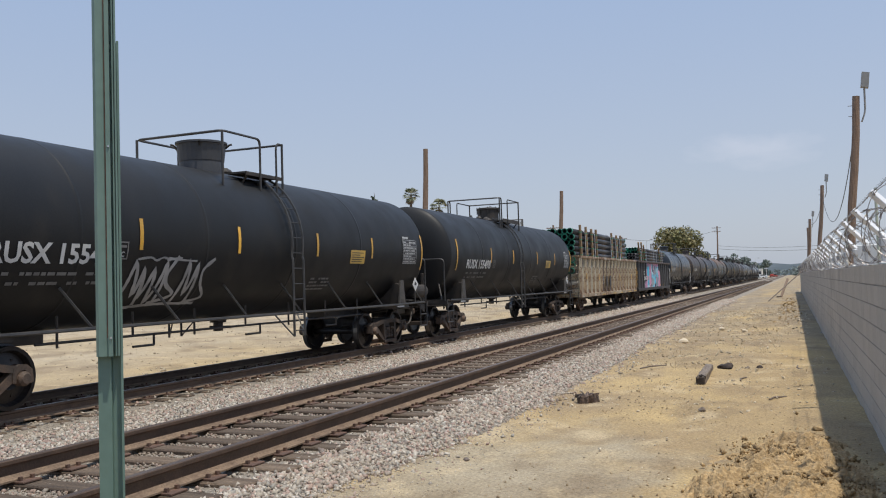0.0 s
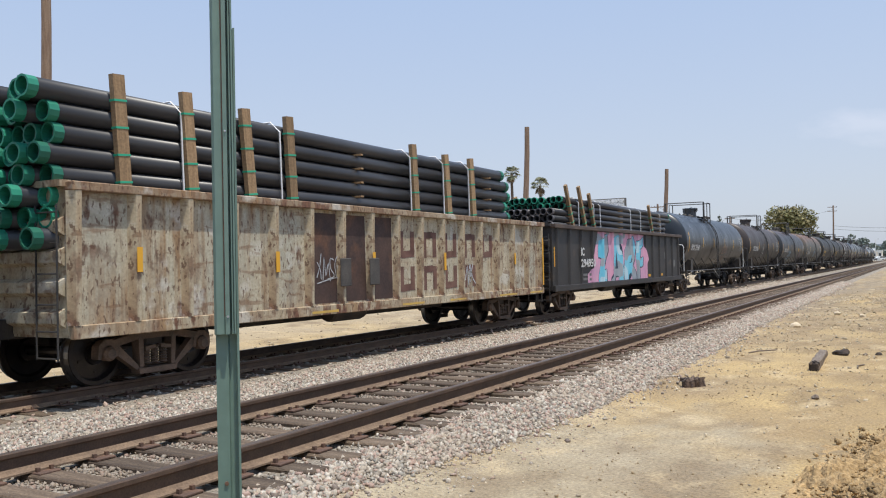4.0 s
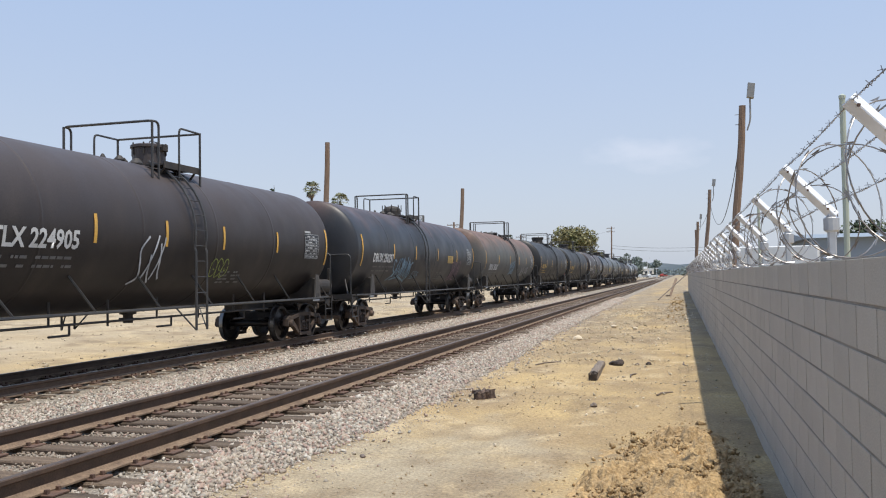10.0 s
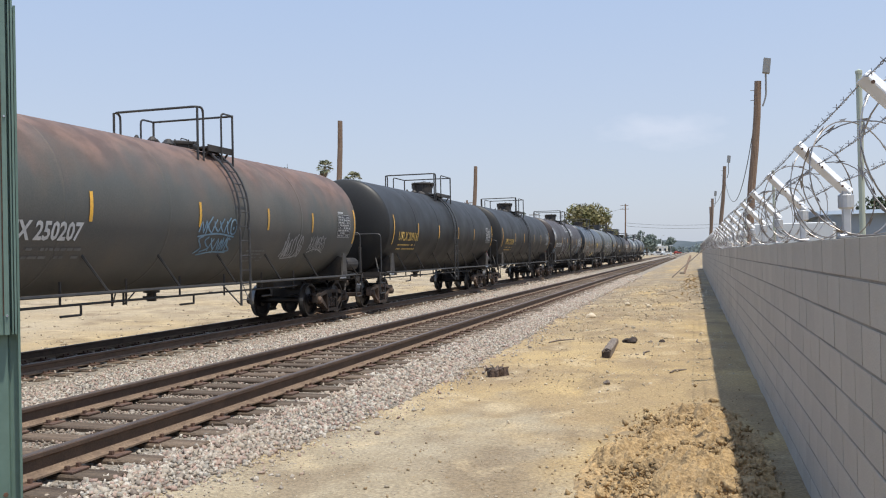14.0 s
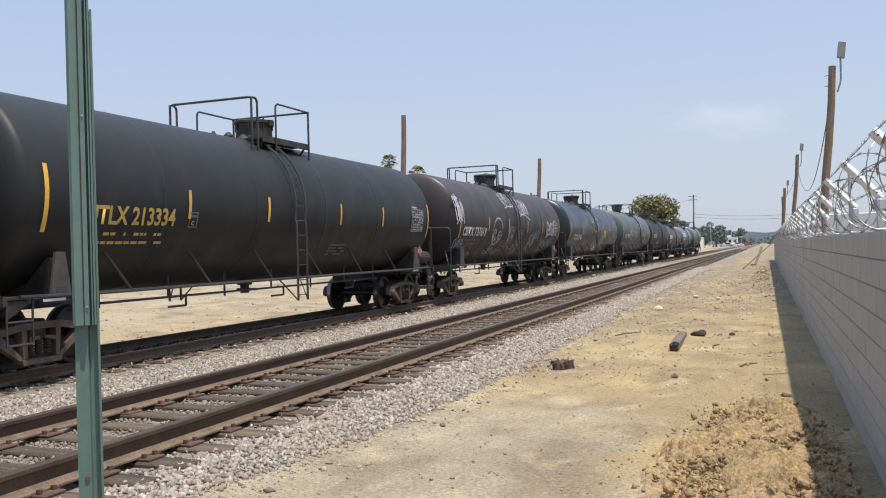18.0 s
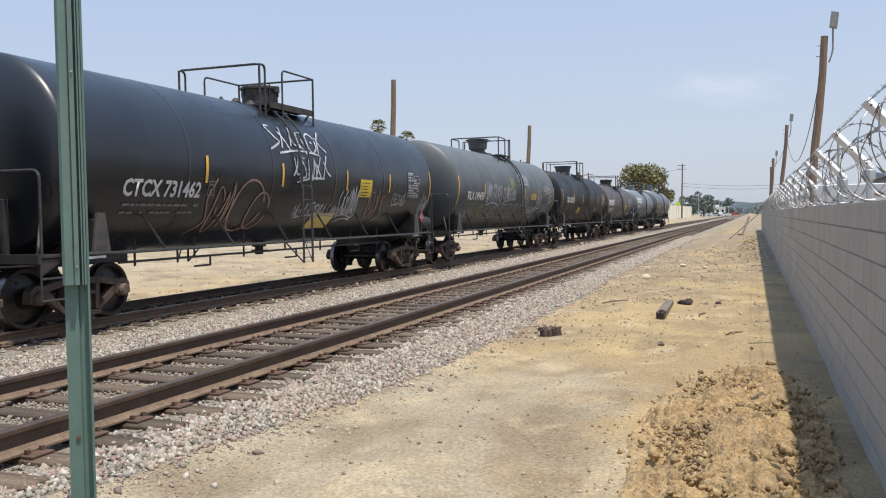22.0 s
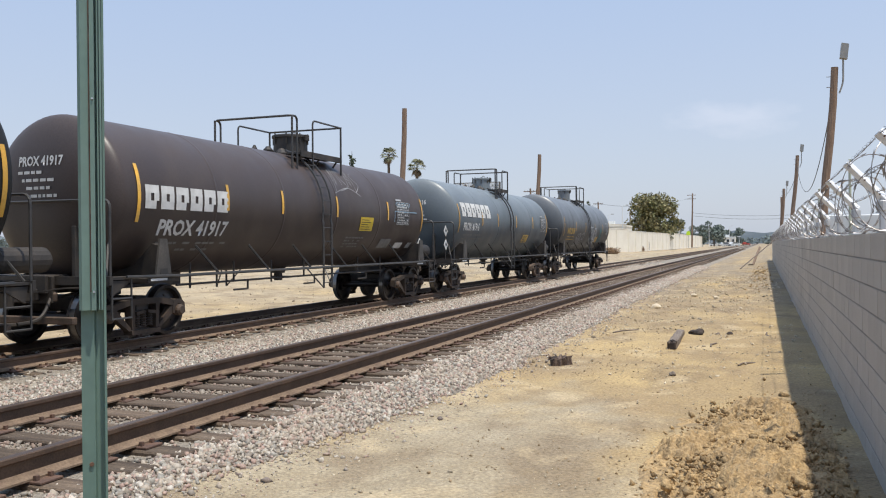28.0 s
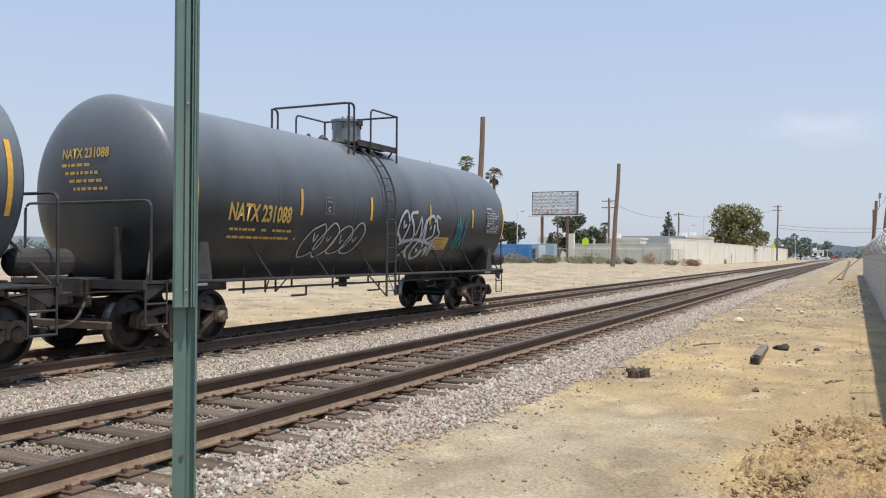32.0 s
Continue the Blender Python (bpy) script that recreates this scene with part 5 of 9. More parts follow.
def fittings(car, kind, yl, paint):
    """The crown by the ladder: grating, manway, valves, and guard rails with a gap where the ladder comes up."""
    zt = ZC + RT
    front, man, r, h = ((1.55, 0.85, 0.42, 0.52), (0.60, 0.10, 0.36, 0.14), (0.80, 0.52, 0.36, 0.42), (1.35, 0.73, 0.34, 0.64), (1.12, 0.0, 0.46, 0.54), (0.35, -1.02, 0.47, 0.60), (0.92, 0.58, 0.35, 0.50), (0.35, -1.0, 0.40, 0.63))[kind]
    bucket, drum, neck = kind in (5, 7), kind in (4, 5, 7), 0.10 if kind == 7 else 0.03
    ya, yg, yf, ym, w = yl - (1.72 if kind == 5 else 1.42 if bucket else 0.95 if drum else 0.82), yl + 0.12, yl + front, yl + man, 1.04
    for s in (-1, 1):
        bm = bmesh.new()
        y0 = yl - (0.95 if bucket else 0.4)
        box(bm, (s * 0.80 - 0.22, y0, zt - 0.10), (s * 0.80 + 0.22, yf, zt - 0.075))
        box(bm, (s * 1.02 - 0.012, y0, zt - (0.135 if bucket else 0.16)), (s * 1.02 + 0.012, yf + 0.02, zt - (0.065 if bucket else 0.02)))
        for k in range(3):
            y = y0 + 0.1 + k * (yf - y0 - 0.2) / 2
            tube(bm, [(s * 1.0, y, zt - 0.10), (s * 0.86, y, zt - 0.28)], 0.025, 5)
        for k in range(16):
            y = y0 + 0.04 + k * (yf - y0 - 0.04) / 16
            box(bm, (s * 0.80 - 0.22, y - 0.010, zt - 0.075), (s * 0.80 + 0.22, y + 0.010, zt - 0.055))
        part("platform", bm, M_FRAME, car)
    bm = bmesh.new()
    if kind == 2:
        lathe(bm, [(r, zt - 0.12), (r, zt + 0.2), (r - 0.03, zt + 0.3), (r - 0.12, zt + 0.38), (0, zt + h)], 24, "z", (0, ym, 0))
        prism(bm, [(ym + 0.2, zt), (ym + 0.75, zt), (ym + 0.28, zt + 0.3), (ym + 0.2, zt + 0.3)], -0.12, 0.12, "x")
    elif drum:
        lathe(bm, [(r - neck, zt - 0.14), (r - neck, zt + 0.17), (r - 0.02, zt + 0.19), (r + 0.02, zt + h - 0.07), (r + 0.05, zt + h - 0.06), (r + 0.05, zt + h - 0.02), (0, zt + h + 0.015)], 28, "z", (0, ym, 0))
    else:
        lathe(bm, [(r, zt - 0.12), (r, zt + h - 0.09), (r + 0.04, zt + h - 0.08), (r + 0.04, zt + h - 0.03), (r - 0.02, zt + h), (0, zt + h + 0.02)], 24, "z", (0, ym, 0))
    part("manway_housing", bm, M_DRUM if drum else paint if kind in (3, 6) else M_FRAME, car)
    if drum:
        for q in (0.55, 2.2, 3.7, 5.3):
            c, t = math.cos(q), math.sin(q)
            part("rim_ear", bar([((r + 0.01) * c, ym + (r + 0.01) * t, zt + h - 0.13), ((r + 0.09) * c, ym + (r + 0.09) * t, zt + h - 0.06), ((r + 0.14) * c, ym + (r + 0.14) * t, zt + h - 0.05)], 0.022, 5), M_FRAME, car)
    elif kind != 2:
        part("lid_handle", bar(rounded([(0.10, ym - 0.12, zt + h), (0.10, ym - 0.12, zt + h + 0.07), (0.10, ym + 0.12, zt + h + 0.07), (0.10, ym + 0.12, zt + h)], 0.03, 3), 0.012, 5), M_RAILPAINT, car)
        part("lid_hinge", boxed((r - 0.02, ym - 0.09, zt + h - 0.16), (r + 0.07, ym + 0.09, zt + h - 0.01), 0.01), M_FRAME, car)
    for k in range(0 if drum else 8 if kind != 3 else 4):
        q = 2 * math.pi * k / (8 if kind != 3 else 4) + 0.3
        part("manway_bolt", bar([(r * math.cos(q) * 1.04, ym + r * math.sin(q) * 1.04, zt + h - 0.24), (r * math.cos(q) * 1.04, ym + r * math.sin(q) * 1.04, zt + h + 0.02)], 0.018, 5), M_FRAME, car)
    for dx, dy, hh, rr in ((-0.25, -0.55, 0.20, 0.075), (0.12, -0.62, 0.15, 0.10), (-0.05, -0.95, 0.17, 0.085), (0.28, -0.85, 0.10, 0.11), (-0.3, -1.15, 0.22, 0.05)):
        z0 = zt - 0.10 - 0.3 * dx * dx
        part("valve", lathe(bmesh.new(), [(rr * 1.3, z0), (rr * 1.3, z0 + 0.11), (rr, z0 + 0.13), (rr, z0 + hh * 0.8), (rr * 1.35, z0 + hh * 0.85), (rr * 1.35, z0 + hh), (rr * 0.5, z0 + hh + 0.08), (0, z0 + hh + 0.09)], 10, "z", (dx, ym + (-dy if bucket else dy), 0)), M_FRAME, car)
    zr, arm = zt + (0.64 if bucket else 0.73), (1.25 if kind == 5 else 1.0 if bucket else 0.22)
    foot = ZC + math.sqrt(RT * RT - w * w) if w < RT else zt
    part("guard_rail", tube(tube(bar(rounded([(-w, ya + arm, foot), (-w, ya + arm, zr), (-w, ya, zr), (w, ya, zr), (w, ya + arm, zr), (w, ya + arm, foot)], 0.13), 0.026),
                                 [(-w, ya, foot), (-w, ya, zr)], 0.028, 6), [(w, ya, foot), (w, ya, zr)], 0.028, 6), M_RAILPAINT, car)
    for s in (-1, 1):
        part("guard_rail", tube(bar(rounded([(s * w, yg, foot), (s * w, yg, zr), (s * w, yf, zr)], 0.12), 0.024), [(s * w, yf, foot), (s * w, yf, zr + 0.02)], 0.028, 6), M_RAILPAINT, car)
    part("guard_rail", bar([(-w, yf, zr), (w, yf, zr)], 0.024), M_RAILPAINT, car)


ME_DIAMOND = mesh_of(prism(bmesh.new(), [(0.19, 0), (0, 0.19), (-0.19, 0), (0, -0.19)], -0.004, 0.004, "x"), "placard")


def placard(car, y, kind, x=1.36, z=1.62):
    """A hazard diamond on a short bracket."""
    me = ME_DIAMOND.copy()
    me.materials.append(M_RED if kind == "red" else M_WHITE)
    pl = shared("placard", me, car, pose(x, y, z), "red diamond placard" if kind == "red" else "white diamond placard")
    part("placard_bracket", boxed((-0.03, -0.03, -0.5), (-0.012, 0.03, 0.1)), M_FRAME, pl)
    if kind == "red":
        part("number_plate", boxed((0.005, -0.125, -0.05), (0.008, 0.125, 0.05)), M_WHITE, pl)
        t = flat_text("1987", 0.10)
        wide = max(v.co.x for v in t.vertices)
        for v in t.vertices:
            v.co = (0.011, v.co.x - wide / 2, v.co.y - 0.036)
        part("lettering", t, M_PANELBLACK, pl)
        part("flame_symbol", prism(bmesh.new(), [(-0.03, 0.065), (0.03, 0.065), (0.012, 0.12), (0.0, 0.10), (-0.014, 0.125)], 0.005, 0.008, "x"), M_WHITE, pl)
    else:
        part("symbol", prism(bmesh.new(), [(-0.07, -0.02), (0.06, -0.03), (0.08, 0.02), (0.02, 0.05), (-0.02, 0.09), (-0.05, 0.04)], 0.005, 0.008, "x"), M_PANELBLACK, pl)


def tank_car(spec, before, after):
    """One tank car about its own middle; before and after are how far its couplers reach."""
    global RT, ZC
    RT, ZC = spec.get("round", (1.50, 2.55))
    tr, tf, lr, lc = spec["ends"]
    half = (tr + tf) / 2
    car = thing("tank_car", (FC, spec["u"], ZF), spec["label"], "tank car", "tank cars of the freight train")
    paint = spec["paint"]
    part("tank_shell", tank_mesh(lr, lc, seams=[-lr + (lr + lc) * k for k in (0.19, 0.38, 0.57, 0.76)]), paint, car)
    for s in (-1, 1):
        yt, le = (tf, lc) if s > 0 else (-tr, lr)
        truck(car, yt)
        reach = after if s > 0 else before
        # stub sill, draft box and coupler
        bm = boxed((-0.26, min(yt - s * 2.0, s * (reach - 0.62)), 0.86), (0.26, max(yt - s * 2.0, s * (reach - 0.62)), 1.16), 0.015)
        box(bm, (-0.34, s * (reach - 0.72) - 0.05, 0.70), (0.34, s * (reach - 0.72) + 0.05, 1.14), 0.01)
        part("stub_sill", bm, M_FRAME, car)
        shared("coupler", ME_COUPLER, car, pose(0, s * (reach - 0.05), 0.0, 0, 0, 0 if s > 0 else 180))
        # bolster wings that cradle the shell, and the tapered pads that stand on them
        for q in (-1, 1):
            part("bolster", prism(bmesh.new(), [(q * 0.3, 0.92), (q * 1.42, 1.0), (q * 1.48, 1.10), (q * 1.44, 1.62), (q * 1.30, 1.66), (q * 0.9, 1.28), (q * 0.3, 1.12)], yt - 0.10, yt + 0.10), M_FRAME, car)
            part("cradle_pad", prism(bmesh.new(), [(yt - 0.20, 1.10), (yt + 0.20, 1.10), (yt + 0.09, 1.74), (yt - 0.09, 1.74)], min(q * 1.43, q * 1.47), max(q * 1.43, q * 1.47), "x"), M_PAD, car)
            part("step_pad", boxed((q * 1.25 - 0.22, yt - 0.40, 1.0), (q * 1.25 + 0.22, yt + 0.40, 1.08), 0.01), M_FRAME, car)
        # end deck, hoop, steps, brake hose
        ye = s * (reach - 0.75)
        yh = s * (le + 1.0) if s > 0 else -(le + 0.40)
        yi = yt + s * 0.55
        bm = boxed((-1.42, min(ye, yi), 1.08), (1.42, max(ye, yi), 1.12))
        box(bm, (-1.46, ye - 0.03, 1.00), (1.46, ye + 0.03, 1.14))
        part("end_deck", bm, M_FRAME, car)
        if s > 0:
            yh = min(yh, ye)
        part("end_rail", bar(rounded([(1.40, yh, 1.1), (1.40, yh, 2.36), (-1.40, yh, 2.36), (-1.40, yh, 1.1)], 0.14), 0.023), spec.get("rail", M_RAILPAINT), car)
        part("brace", bar([(1.30, yh - s * 0.02, 1.12), (0.92, s * (le - 0.12), 2.02)], 0.022, 5), M_PAD, car)
        for q in (-1, 1):
            bm = bmesh.new()
            for dy in (0.04, 0.48):
                tube(bm, [(q * 1.44, ye - s * dy, 1.1), (q * 1.44, ye - s * dy, 0.45)], 0.018, 5)
            for z in (0.46, 0.78):
                tube(bm, [(q * 1.44, ye - s * 0.04, z), (q * 1.44, ye - s * 0.48, z)], 0.018, 5)
            part("sill_step", bm, M_RAILPAINT, car)
        part("uncoupling_lever", bar(rounded([(1.40, ye, 0.98), (0.6, ye + s * 0.16, 0.95), (0.1, ye + s * 0.2, 0.88)], 0.1), 0.014, 5), M_FRAME, car)
        part("air_hose", bar(rounded([(0.28, ye + s * 0.02, 0.84), (0.34, ye + s * 0.3, 0.45), (0.30, s * (reach - 0.02), 0.42)], 0.2), 0.03), M_FRAME, car)
        for q in (-1, 1):
            part("deck_bracket", prism(bmesh.new(), [(ye - s * 0.05, 1.06), (ye - s * 0.55, 1.06), (ye - s * 0.10, 0.82)], q * 1.38 - 0.02, q * 1.38 + 0.02, "x"), M_FRAME, car)
        part("train_pipe", bar(rounded([(0.42, yt - s * 0.4, 0.98), (0.46, ye - s * 0.6, 0.90), (0.36, ye - s * 0.05, 0.80)], 0.2), 0.024, 6), M_FRAME, car)
        part("angle_cock", lathe(bmesh.new(), [(0, -0.07), (0.045, -0.06), (0.05, 0.05), (0.03, 0.08), (0, 0.09)], 10, "z", (0.33, ye + s * 0.02, 0.80)), M_SIDEFRAME, car)
        part("brake_beam", boxed((-0.9, yt + s * 1.42 - 0.05, 0.38), (0.9, yt + s * 1.42 + 0.05, 0.50), 0.015), M_SIDEFRAME, car)
        part("brake_rod", bar([(0.45, yt - s * 1.5, 0.62), (0.40, yt + s * 1.3, 0.56)], 0.02, 5), M_FRAME, car)
        part("sill_stencil", boxed((1.485, yt - 0.36, 1.03), (1.489, yt + 0.06, 1.07)), M_WHITE, car)
    # brake stand with its wheel and chain box on the end deck
    yb = -(lr + 0.35)
    part("brake_stand", boxed((0.62, yb - 0.05, 1.1), (0.70, yb + 0.05, 1.95), 0.01), M_FRAME, car)
    for q in spec.get("placards", ()):
        if q > 0:
            placard(car, lc - 0.25, spec.get("hazard", "red"))
        else:
            for z in (1.60, 2.06):
                placard(car, -lr - 0.42, spec.get("hazard", "red"), 1.12, z)
    half_r, half_f = tr, tf
    # side pipe rails with their stays
    for q in (-1, 1):
        bm = bar([(q * 1.50, -half_r + 0.3, 1.10), (q * 1.50, half_f - 0.3, 1.10)], 0.028)
        for s in (-1, 1):
            tube(bm, [(q * 1.50, half_f - 0.3 if s > 0 else -half_r + 0.3, 1.10), (q * 1.46, lc + 0.1 if s > 0 else -lr - 0.1, 1.12)], 0.026, 6)
        part("side_pipe", bm, M_RAILPAINT, car)
        for k in range(6):
            y = -half + 1.5 + k * (2 * half - 3.0) / 5
            part("stay", bar([(q * 1.50, y + 0.25, 1.10), (q * 1.27, y - 0.15, ZC - 0.84)], 0.024, 5), M_RAILPAINT, car)
    # brake gear under the belly
    bm = bar([(0.95, -half + 1.2, 0.90), (0.95, half - 1.4, 0.90)], 0.022, 6)
    for k in range(7):
        y = -half + 1.6 + k * (2 * half - 3.2) / 6
        tube(bm, [(0.95, y, 0.82 + 0.06 * (k % 2)), (0.95, y, 1.30)], 0.022, 5)
        if k % 2:
            tube(bm, [(0.95, y, 0.72), (0.95, y + 0.5, 0.72)], 0.022, 5)
            tube(bm, [(0.95, y + 0.5, 0.72), (0.95, y + 0.5, 0.92)], 0.022, 5)
    part("brake_rigging", bm, M_FRAME, car)
    bm = lathe(bmesh.new(), [(0.0, 0.78), (0.10, 0.78), (0.10, 0.95), (0.17, 0.96), (0.17, 1.08), (0.24, 1.10), (0.24, 1.4), (0, 1.4)], 14, "z", (0.1, 0.25, 0))
    tube(bm, [(-0.1, 0.25, 0.86), (0.4, 0.25, 0.86)], 0.03, 6)
    part("outlet_valve", bm, M_FRAME, car)
    bm = lathe(bmesh.new(), [(0, -0.5), (0.14, -0.48), (0.19, -0.42), (0.19, 0.42), (0.14, 0.48), (0, 0.5)], 16, "y", (1.0, spec.get("res", lc + 0.62), 1.42))
    part("air_reservoir", bm, M_FRAME, car)
    # ladders on both sides and the crown fittings
    yl = spec.get("ladder", 0.8)
    for q in (-1, 1):
        part("ladder", ladder_mesh(q, yl), M_RAILPAINT, car)
    fittings(car, spec.get("top", 0), yl, paint)
    # reflective tape: long pieces at the ends, short ones between
    tape = spec.get("tape", (-lr + 0.40, -3.5, -0.9, 1.95, 4.55, lc - 0.06))
    for k, y in enumerate(tape):
        long = k in (0, len(tape) - 1)
        strips([(y - 0.04, y + 0.04, -0.54 if long else -0.26, 0.45 if long else 0.24)], "reflector_strip", car, M_YELLOW)
    data_panel(car, spec.get("panel", lc - 1.3), -0.36, seed=int(spec["u"]))
    ink = spec.get("ink", M_WHITE)
    if spec.get("mark"):
        lettering(car, spec["mark"], spec["mark_y"], spec.get("mark_a", -0.45), spec.get("size", 0.40), ink, width=spec.get("mark_w"))
        stencil_lines(car, spec["mark_y"] + 0.1, spec.get("mark_a", -0.45) - 0.14, 2.2, 2, spec.get("ink2", M_FADED), int(spec["u"]) + 5)
        head_mark(car, spec["mark"], lr, ink)
    stencil_lines(car, lc * 0.25, -0.75, 0.9, 4, M_FADED, int(spec["u"]) + 6, 0.045, 0.09)
    for y, a, w, h, m in spec.get("notices", ()):
        if m is M_FADED and w < 0.32:
            e = 0.022
            strips([(y, y + w, a, a + e), (y, y + w, a + h - e, a + h), (y, y + e, a, a + h), (y + w - e, y + w, a, a + h), (y + 0.2 * w, y + 0.8 * w, a + 0.66 * h, a + 0.8 * h)], "stencil_box", car, m)
            lettering(car, "C", y + 0.3 * w, a + 0.16 * h, 0.4 * h, M_PRINT)
            continue
        strips([(y, y + w, a, a + h)], "notice", car, m)
        if w > 0.5 and h > 0.25 and m not in (M_FADED, M_YELLOWPATCH):
            q = random.Random(int(100 * y))
            lines = [(y + 0.05, y + w * q.uniform(0.6, 0.92), a + 0.04 + k * (h - 0.06) / 5, a + 0.04 + k * (h - 0.06) / 5 + 0.017) for k in range(5)]
            tagged(strips(lines, "notice_print", car, M_PANELBLACK, "", 0.016), kind="stuff")
    for k, (y, a, w, h, n, m, t, *style) in enumerate(spec.get("tags", ())):
        lines = STYLES[style[0] if style else "tag"](int(spec["u"]) * 3 + k, w, h, n if style else n + 1)
        ribbon(lines, t * 0.8, "graffiti", car, m, (y, a), "sprayed graffiti tag", seed=k)
    for k, (y, a, rx, rz) in enumerate(spec.get("loops", ())):
        ribbon([arc(0, 0, rx, rz, 15, 350, 20)], 0.05, "graffiti", car, spec["tags"][2][5], (y, a), "sprayed loop", seed=k)
    if spec.get("brand"):
        brand_blocks(car, *spec["brand"])
    return car


def brand_blocks(car, y, a, w, h):
    """The owner's name as six plain white blocks with notches."""
    s = w / 6
    for k in range(6):
        q = y + k * s
        strips([(q, q + 0.34 * s, a, a + h), (q + 0.34 * s, q + 0.86 * s, a + h * 0.66, a + h), (q + 0.34 * s, q + (0.86 if k % 2 else 0.70) * s, a, a + h * 0.34), (q + 0.54 * s, q + 0.86 * s, a + h * 0.34, a + h * 0.66)], "brand_block", car, M_WHITE)


def head_mark(car, text, lc, ink, depth=0.34):
    """The car's mark again on its front head."""
    me = flat_text(text, 0.22)
    wide = max(v.co.x for v in me.vertices)
    for v in me.vertices:
        x, z = 0.8 * (v.co.x - wide * 0.6), v.co.y + 0.5
        r = min(0.98, math.hypot(x, z) / RT)
        v.co = (x, -lc - depth * math.sqrt(1 - r ** 2.5) ** 1.1 - 0.016, ZC + z)
    me.update()
    part("lettering", me, ink, car)
    rng = random.Random(len(text) + int(lc * 100))

    def on_head(x, z):
        r = min(0.98, math.hypot(x, z) / RT)
        return (x, -lc - depth * math.sqrt(1 - r ** 2.5) ** 1.1 - 0.016, ZC + z)

    verts, faces = [], []
    for row in range(4):
        x, z = -0.48 * wide + 0.1 * row, 0.36 - 0.13 * row
        end = x + wide * rng.uniform(0.35, 0.62)
        while x < end:
            w = rng.uniform(0.05, 0.14)
            b = len(verts)
            verts += [on_head(x, z), on_head(x + w, z), on_head(x + w, z + 0.05), on_head(x, z + 0.05)]
            faces.append((b, b + 1, b + 2, b + 3))
            x += w + 0.03
    tagged(part("stencil", quick_mesh("stencil", verts, faces), ink, car), kind="stuff")


# ---------------------------------------------------------------- the train: cars in order
def spec(u, paint, label, **more):
    return dict(u=u, paint=paint, label=label, **more)


